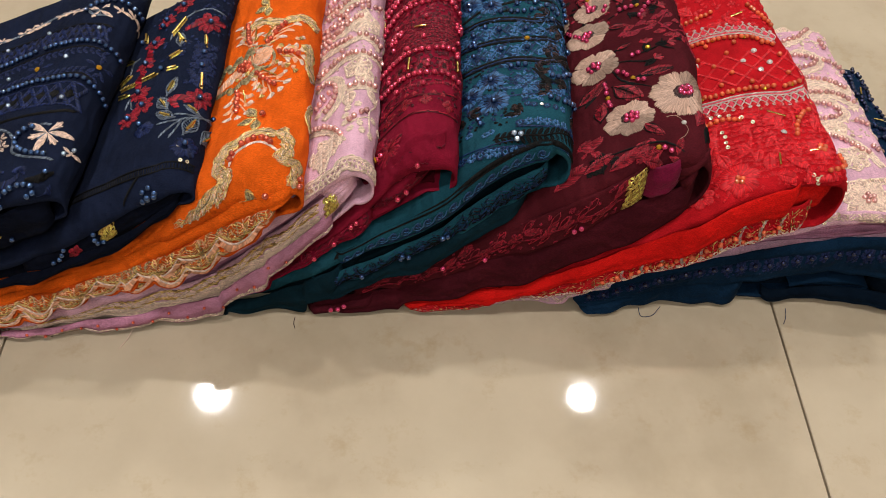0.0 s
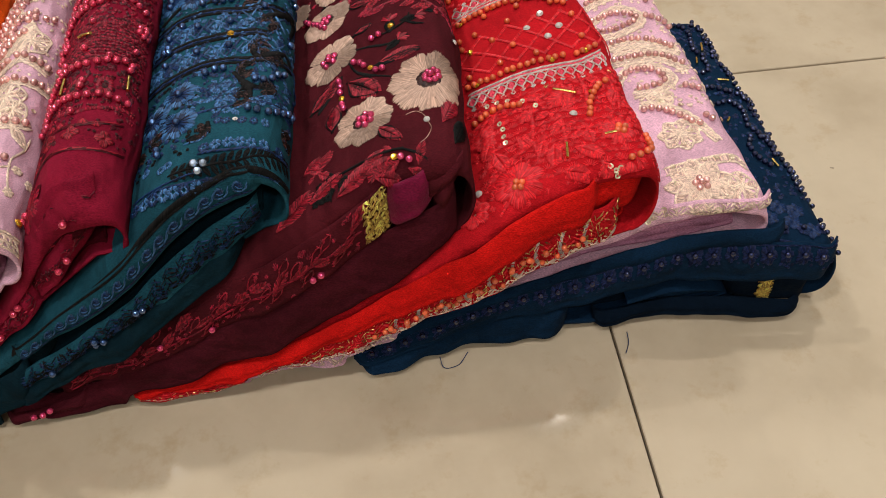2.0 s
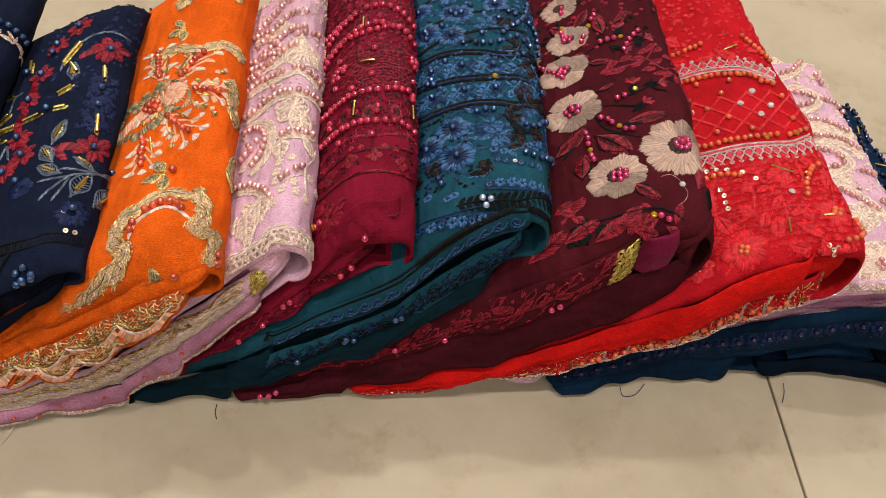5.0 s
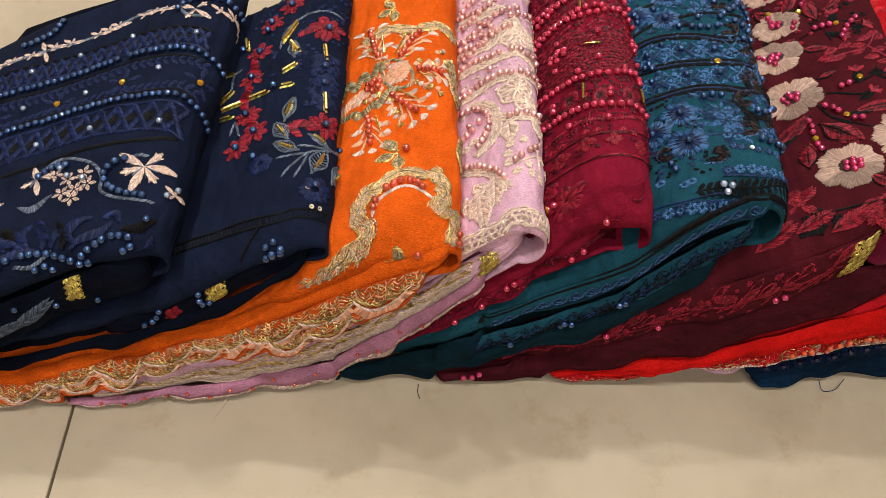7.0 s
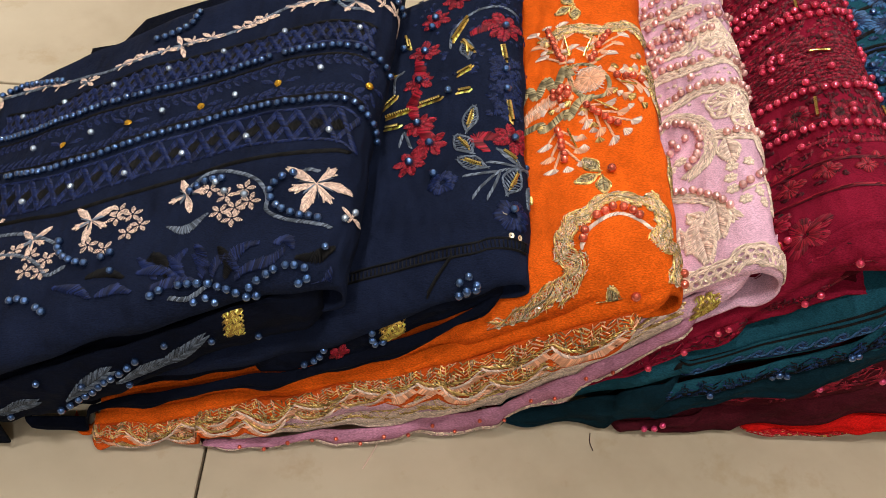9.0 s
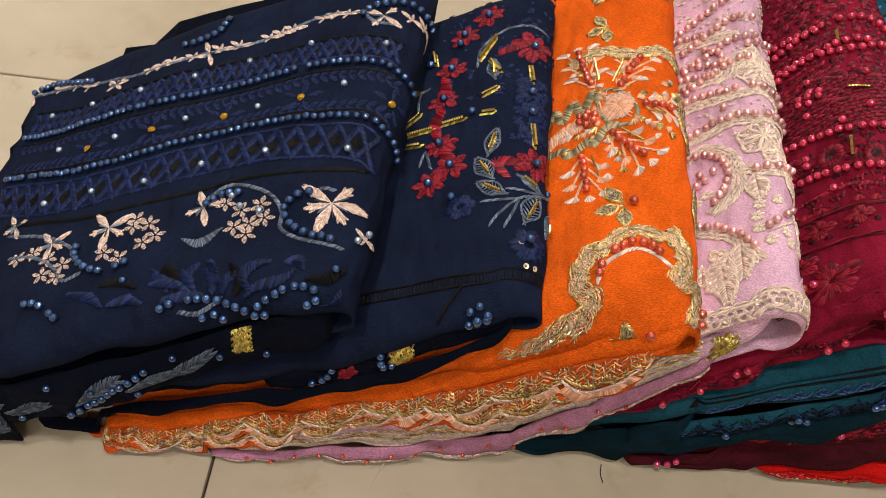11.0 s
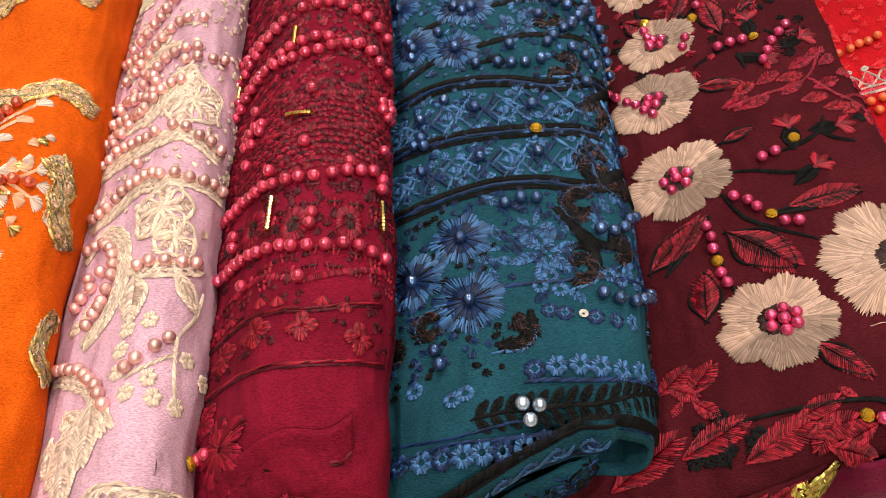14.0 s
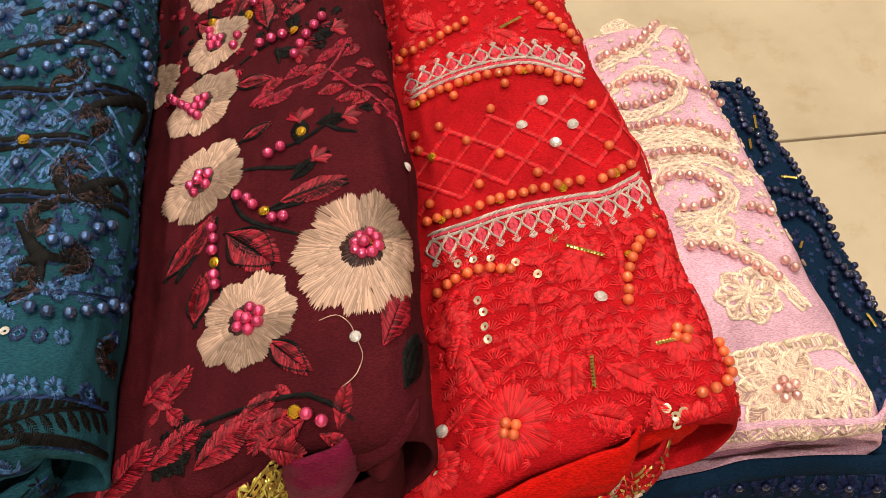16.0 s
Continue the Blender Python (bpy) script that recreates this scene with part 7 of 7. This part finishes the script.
Drape("blue", 0.30, 1.0, 0.140, 0.272, -0.003, -0.013, 2, 0.0022).build("hanging_hem", BLUE)
Drape("blue", 0.80, 1.0, 0.288, 0.420, -0.008, -0.016, 3, 0.0014, 0.003, 0.19).build("lower_hem", BLUE_SHADED)
d = Drape("blue", 0.40, 0.86, 0.375, 0.425, 0.001, -0.006, 4, 0.0008).build("inner_panel", BLUE_SHADED)
lace(d, 0.396, 0.001, d.deep - 0.002, 0.006)
ROLL = float(S["blue"].F(0.34)) - 0.010
for k in range(4):
    pr = [(0.31 + 0.006 * k, 0.017 + 0.0015 * k), (0.335, 0.024 - 0.003 * k), (0.36, 0.022 - 0.002 * k), (0.375 - 0.004 * k, 0.016), (0.36, 0.0105 + 0.0015 * k), (0.325 + 0.004 * k, 0.010 + 0.0015 * k)]
    c = curve(pr, 0.002)
    P = np.stack([np.stack([c[:, 0], np.full(len(c), y), c[:, 1]], 1) for y in (ROLL + 0.001 * k, ROLL + 0.012, ROLL + 0.03)], 1)
    t = np.gradient(c, axis=0)
    N = np.stack([-t[:, 1], np.zeros(len(c)), t[:, 0]], 1)
    N = np.repeat((N / np.linalg.norm(N, axis=1, keepdims=True))[:, None], 3, 1)
    shell("rolled_cloth", P, N, 0.0013, BLUE, THING["blue"])
# pale
d = Drape("pale", 0.02, 0.26, 0.08, 0.388, 0.001, -0.003, 5, 0.0009).build("front_fold", PINK)
hem(d, (T_IVORY, T_CREAM), d.deep * 0.6, size=0.009, n=1700)
d = Drape("pale", 0.74, 1.0, 0.055, 0.168, -0.004, -0.011, 6, 0.0012).build("hanging_hem", PINK)
hem(d, (T_IVORY, T_CREAM), d.deep * 0.3, size=0.004, n=160)
# red
Drape("red", 0.08, 0.46, 0.0, 0.278, -0.002, -0.009, 7, 0.0016).build("plain_panel", RED_BRIGHT)
Drape("red", 0.12, 0.62, 0.264, 0.306, 0.006, 0.003, 8, 0.0020).build("plain_panel", RED_BRIGHT)
d = Drape("red", 0.42, 0.84, 0.0, 0.292, -0.002, -0.008, 9, 0.0012).build("beaded_hem", RED)
hem(d, (T_RED, T_GOLD, T_RED), d.deep * 0.45, size=0.012, n=900)
hem(d, (T_IVORY, T_CREAM), d.deep * 0.93, size=0.003, n=320)
string_v = [(0.15 + 0.0062 * k + rng.uniform(-0.0015, 0.0015), d.deep * rng.uniform(0.45, 0.8)) for k in range(20)]
dots("red", string_v, P_BEAD, 0.0016, place=d)
for k in range(9):
    w = Work("red", 0.0003, d)
    x = 0.165 + 0.0135 * k
    w.band(T_SILVER, [(x, d.deep * 0.15), (x - 0.002, d.deep * 0.5), (x + 0.001, d.deep * 0.85)], 0.0022, 0.0009, 0.0010)
    w.done("embroidered_bar", "grey satin-stitched bar")
for k in range(12):
    dots("red", [(0.16 + 0.010 * k, d.deep * 0.5)], P_BEAD, 0.0018, place=d)
# maroon
d = Drape("maroon", 0.10, 0.52, -0.04, 0.168, 0.002, -0.006, 10, 0.0018).build("embroidered_panel", MAROON)
w = Work("maroon", 0.0001, d)
for k in range(16):
    x = -0.03 + 0.0117 * k
    v = d.deep * (0.25 + 0.5 * rng.rand())
    w.leaf(T_CRIMSON, (x, v), (x + 0.010, v - d.deep * rng.uniform(-0.2, 0.4)), 0.5)
for k in range(30):
    x = -0.03 + 0.0061 * k
    v = d.deep * (0.5 + 0.28 * math.sin(k * 1.9))
    w.line(T_CRIMSON, [(x, v + 0.002), (x + 0.002, v - 0.0025), (x + 0.006, v - 0.004), (x + 0.0055, v - 0.0005), (x, v + 0.002)], 0.0007)
w.line(T_WINE, [(-0.03, d.deep * 0.8), (0.05, d.deep * 0.6), (0.15, d.deep * 0.5)], 0.0012)
w.spray(T_WINE, (-0.03, 0.155, 0.002, d.deep - 0.002), 200, 0.005)
w.done("embroidery", stuff=True)
lace(d, 0.160, 0.001, d.deep - 0.001, 0.0115)
dots("maroon", [(0.122, d.deep * 0.85), (0.127, d.deep * 0.84), (0.06, d.deep * 0.8), (0.03, d.deep * 0.5)], P_PINK, 0.0021, place=d)
Drape("maroon", 0.10, 0.44, 0.166, 0.190, 0.000, -0.006, 11, 0.0022).build("silk_panel", MAGENTA)
for k in range(3):
    Drape("maroon", 0.14 + 0.09 * k, 0.36 + 0.10 * k, 0.184 + 0.003 * k, 0.207 - 0.003 * k, 0.003 - 0.003 * k, -0.001 - 0.003 * k, 50 + k, 0.0030).build("crumpled_fold", MAROON_SHADED if k % 2 else MAROON, nx=40)
Drape("maroon", 0.50, 1.0, -0.075, 0.202, -0.003, -0.012, 12, 0.0018).build("hanging_hem", MAROON_SHADED)
d = Drape("maroon", 0.55, 1.0, -0.074, -0.02, -0.009, -0.012, 13, 0.0014).build("hem_corner", MAROON_SHADED)
dots("maroon", [(-0.055, d.deep * 0.3), (-0.05, d.deep * 0.32), (-0.045, d.deep * 0.25)], P_PINK, 0.0020, place=d)
# teal
w = Work("teal", 0.0002)
fx = np.linspace(-0.05, 0.128, 60)
w.line(T_BLACK, np.stack([fx, S["teal"].F(np.minimum(fx, 0.1)) + 0.0040], 1), 0.0015, 0.0012, 0.8)
w.done("black_piping", "black corded front edge")
d = Drape("teal", 0.10, 0.38, -0.05, 0.106, -0.003, -0.006, 14, 0.0012).build("embroidered_panel", TEAL)
for k in range(17):
    w = Work("teal", 0.0002, d)
    c = (-0.040 + 0.0083 * k + rng.uniform(-0.0010, 0.0010), d.deep * 0.45)
    q = np.linspace(0, 8.5, 18)
    w.line(T_BLUE, np.stack([c[0] + 0.0040 * (1 - q / 10) * np.cos(q), c[1] + 0.0040 * (1 - q / 10) * np.sin(q)], 1), 0.0008)
    w.bloom(T_DKBLUE, c, 0.0022, 6, 0.4 + k, 14, 0.1, 0.2)
    w.done("embroidered_rosette")
w = Work("teal", 0.0002, d)
w.line(T_DKBLUE, [(-0.048, d.deep * 0.85), (0.098, d.deep * 0.85)], 0.0014)
w.line(T_BLACK, [(-0.048, d.deep * 0.08), (0.098, d.deep * 0.08)], 0.0016)
w.done("stitched_line")
d = Drape("teal", 0.52, 0.80, -0.07, 0.100, -0.006, -0.010, 15, 0.0018).build("inner_panel", TEAL)
hem(d, (T_BLACK, T_DKBLUE), d.deep * 0.5, size=0.010, n=700)
dots("teal", [(0.0, d.deep * 0.5), (-0.002, d.deep * 0.75), (0.004, d.deep * 0.7), (0.028, d.deep * 0.4), (0.031, d.deep * 0.5), (-0.03, d.deep * 0.6)], P_BLUE, 0.0021, place=d)
Drape("teal", 0.30, 0.68, -0.148, -0.03, 0.004, 0.001, 35, 0.0012).build("inner_panel", TEAL_SHADED)
Drape("teal", 0.40, 1.0, -0.150, -0.045, -0.002, -0.009, 37, 0.0016).build("hem_corner", TEAL_SHADED)
Drape("teal", 0.74, 1.0, -0.060, 0.088, -0.002, -0.010, 16, 0.0018).build("hanging_hem", TEAL_SHADED)
# wine
d = Drape("wine", 0.42, 1.0, -0.150, -0.022, 0.005, -0.006, 17, 0.0018).build("hanging_hem", WINE)
hem(d, (T_WINE, T_DKWINE), d.deep * 0.5, size=0.012, n=260)
dots("wine", [(-0.032, d.deep * 0.35), (-0.036, d.deep * 0.38), (-0.05, d.deep * 0.6), (-0.065, d.deep * 0.8)], P_WINE, 0.0021, place=d)
for k in range(3):
    d = Drape("wine", 0.08 + 0.17 * k, 0.40 + 0.22 * k, -0.034 + 0.004 * k, 0.028 - 0.005 * k, 0.008 - 0.002 * k, 0.002 - 0.002 * k, 60 + k, 0.0030).build("tucked_fold", WINE if k % 2 == 0 else WINE_SHADED, nx=60)
    hem(d, (T_WINE, T_DKWINE), d.deep * 0.6, size=0.005, n=60)
dots("wine", [(-0.004, d.deep * 0.7), (0.001, d.deep * 0.66)], P_WINE, 0.0021, place=d)
# pink
for k in range(5):
    Drape("pink", 0.14 + 0.05 * k, 0.34 + 0.05 * k, -0.060 + 0.002 * k, -0.026 - 0.0015 * k, 0.004 - 0.0012 * k, 0.001 - 0.0012 * k, 20 + k, 0.0006).build("pleat", PINK, nx=30)
d = Drape("pink", 0.36, 0.74, -0.29, -0.032, 0.000, -0.006, 18, 0.0014).build("lace_panel", PINK)
w = Work("pink", 0.0002, d)
for q in (0.25, 0.55, 0.85):
    xs = np.linspace(-0.285, -0.06, 60)
    w.lacework(T_IVORY if q > 0.3 else T_GOLD, T_CREAM, np.stack([xs, d.deep * (q + 0.06 * np.sin(xs * 160 + q * 9))], 1), 0.0042)
w.done("hem_embroidery", stuff=True)
lace(d, -0.050, 0.001, d.deep * 0.8, 0.007)
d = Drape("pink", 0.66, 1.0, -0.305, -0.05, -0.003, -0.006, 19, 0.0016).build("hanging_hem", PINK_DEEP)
hem(d, (T_CREAM, T_IVORY), d.deep * 0.85, size=0.003, n=420)
sequins_v = [(-0.28 + 0.013 * k, d.deep * (0.3 + 0.3 * (k % 2))) for k in range(16)]
dots("pink", sequins_v, P_CORAL, 0.0012, place=d)
# orange
Drape("orange", 0.30, 0.62, -0.375, -0.070, 0.002, -0.004, 26, 0.0016).build("plain_panel", ORANGE)


def scalloped(f0, f1, x0, x1, y0, y1, seed, pitch):
    d = Drape("orange", f0, f1, x0, x1, y0, y1, seed, 0.0026, 0.010, pitch).build("scalloped_hem", ORANGE_DEEP, nx=140)
    hem(d, (T_GOLD, T_SAGE, T_GOLD, T_PEACH), d.deep * 0.32, size=d.deep * 0.5, n=1500)
    for x in np.arange(math.ceil(x0 / pitch) * pitch, x1 - pitch, pitch):
        w = Work("orange", 0.0011, d)
        t = np.linspace(0.03, 0.97, 14)
        u = t * pitch + x
        arch = np.sin(t * math.pi)
        w.band(T_PEACH, np.stack([u, d.deep * (0.56 + 0.36 * arch)], 1), 0.0066, 0.0007, 0.0008)
        w.line(T_CREAM, np.stack([u, d.deep * (0.40 + 0.30 * arch)], 1), 0.0013)
        w.line(T_GOLD, np.stack([u, d.deep * (0.30 + 0.22 * arch)], 1), 0.0011)
        w.done("scallop_stitching", "peach scallop edge")


scalloped(0.52, 0.90, -0.36, -0.085, -0.002, -0.012, 27, 0.031)
scalloped(0.70, 1.0, -0.355, -0.10, -0.006, -0.014, 28, 0.025)
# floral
d = Drape("floral", 0.40, 0.82, -0.27, -0.145, 0.002, -0.006, 29, 0.0012).build("inner_panel", NAVY_SHADED)
lace(d, -0.200, 0.001, d.deep - 0.001, 0.0085)
dots("floral", [(-0.209, d.deep * 0.3), (-0.209, d.deep * 0.5), (-0.208, d.deep * 0.7), (-0.204, d.deep * 0.9), (-0.232, d.deep * 0.4), (-0.234, d.deep * 0.6), (-0.237, d.deep * 0.75), (-0.242, d.deep * 0.85)], P_BLUE, 0.0020, place=d)
w = Work("floral", 0.0002, d)
w.bloom(T_CRIMSON, (-0.225, d.deep * 0.7), 0.0055, 5, 0.2, 50, 0.1, 0.5)
w.done("embroidered_flower", "crimson satin-stitched flower")
Drape("floral", 0.80, 1.0, -0.40, -0.150, -0.002, -0.006, 30, 0.0014).build("hanging_hem", NAVY_SHADED)
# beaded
d = Drape("beaded", 0.42, 1.0, -0.455, -0.232, 0.002, -0.004, 31, 0.0016).build("embroidered_panel", NAVY_SHADED)
for k, x in enumerate((-0.41, -0.385, -0.345, -0.318, -0.30)):
    w = Work("beaded", 0.0002, d)
    w.leaf(T_GREY, (x - 0.012, d.deep * (0.75 - 0.1 * (k % 2))), (x + 0.014, d.deep * (0.35 + 0.25 * (k % 2))), 0.4, w=0.0007)
    w.done("embroidered_leaf", "grey feather-stitched leaf")
pts = curve([(-0.36, d.deep * 0.9), (-0.345, d.deep * 0.75), (-0.33, d.deep * 0.45), (-0.318, d.deep * 0.3)], 0.0046)
dots("beaded", pts, P_BLUE, 0.0020, place=d)
dots("beaded", [(-0.43 + 0.021 * k, d.deep * (0.5 + 0.3 * (k % 3 - 1))) for k in range(9)], P_BLUE, 0.0019, place=d)
lace(d, -0.272, 0.001, d.deep * 0.55, 0.0065)


def loose_thread(pts, label, mat):
    """A thin bent end of thread lying on the floor."""
    cu = bpy.data.curves.new("loose_thread", "CURVE")
    cu.dimensions, cu.bevel_depth, cu.bevel_resolution = "3D", 0.00028, 1
    sp = cu.splines.new("POLY")
    c = np.array(pts, float)
    xy = curve(c[:, :2], 0.0012)
    zz = np.interp(np.linspace(0, 1, len(xy)), np.linspace(0, 1, len(c)), c[:, 2])
    sp.points.add(len(xy) - 1)
    for q, p, z in zip(sp.points, xy, zz):
        q.co = (p[0], p[1], z, 1)
    cu.materials.append(mat)
    tagged(new("loose_thread", cu), label, "thread", "loose threads on the floor")


loose_thread([(0.3085, 0.4800, 0.003), (0.3080, 0.4730, 0.0006), (0.3045, 0.4660, 0.0006)], "short dark thread end lying on the beige tile", T_DKBLUE)
loose_thread([(0.188, 0.478, 0.004), (0.190, 0.4715, 0.0006), (0.199, 0.4725, 0.0006), (0.206, 0.479, 0.004)], "loop of dark thread hanging from the blue hem", T_DKBLUE)
loose_thread([(-0.084, 0.4665, 0.0006), (-0.0845, 0.461, 0.0006), (-0.083, 0.456, 0.0006)], "fine dark hair of thread on the beige tile", T_BROWN)
loose_thread([(-0.205, 0.452, 0.004), (-0.209, 0.444, 0.0008), (-0.2125, 0.437, 0.0006)], "short cream thread end lying on the beige tile", T_CREAM)
loose_thread([(0.496, 0.599, 0.0006), (0.4985, 0.5985, 0.0006)], "tiny dark speck of thread on the beige tile", T_BROWN)


# ---- floor: polished tiles 60 cm wide on brown grout ----
tagged(box("floor", (-3.2, -3.2, -0.25), (3.2, 4.2, -0.004), GROUT), "glossy beige marble-look floor tiles with thin brown joints", "floor", kind="structure")
FLOOR = bpy.data.objects["floor"]
bm = bmesh.new()
bmesh.ops.create_cube(bm, size=1)
for v in bm.verts:
    v.co = Vector((v.co.x * 0.5983, v.co.y * 0.5983, v.co.z * 0.012 - 0.006))
bmesh.ops.bevel(bm, geom=[e for e in bm.edges if all(v.co.z > -0.001 for v in e.verts)], offset=0.0006, segments=1, affect="EDGES")
TILE_MESH = bpy.data.meshes.new("floor_tile")
bm.to_mesh(TILE_MESH)
bm.free()
TILE_MESH.materials.append(TILE)
for i in range(-5, 5):
    for j in range(-5, 6):
        t = new("floor_tile", TILE_MESH)
        t.location = (i * 0.6, 0.413 + j * 0.6, 0)
        t.parent = FLOOR
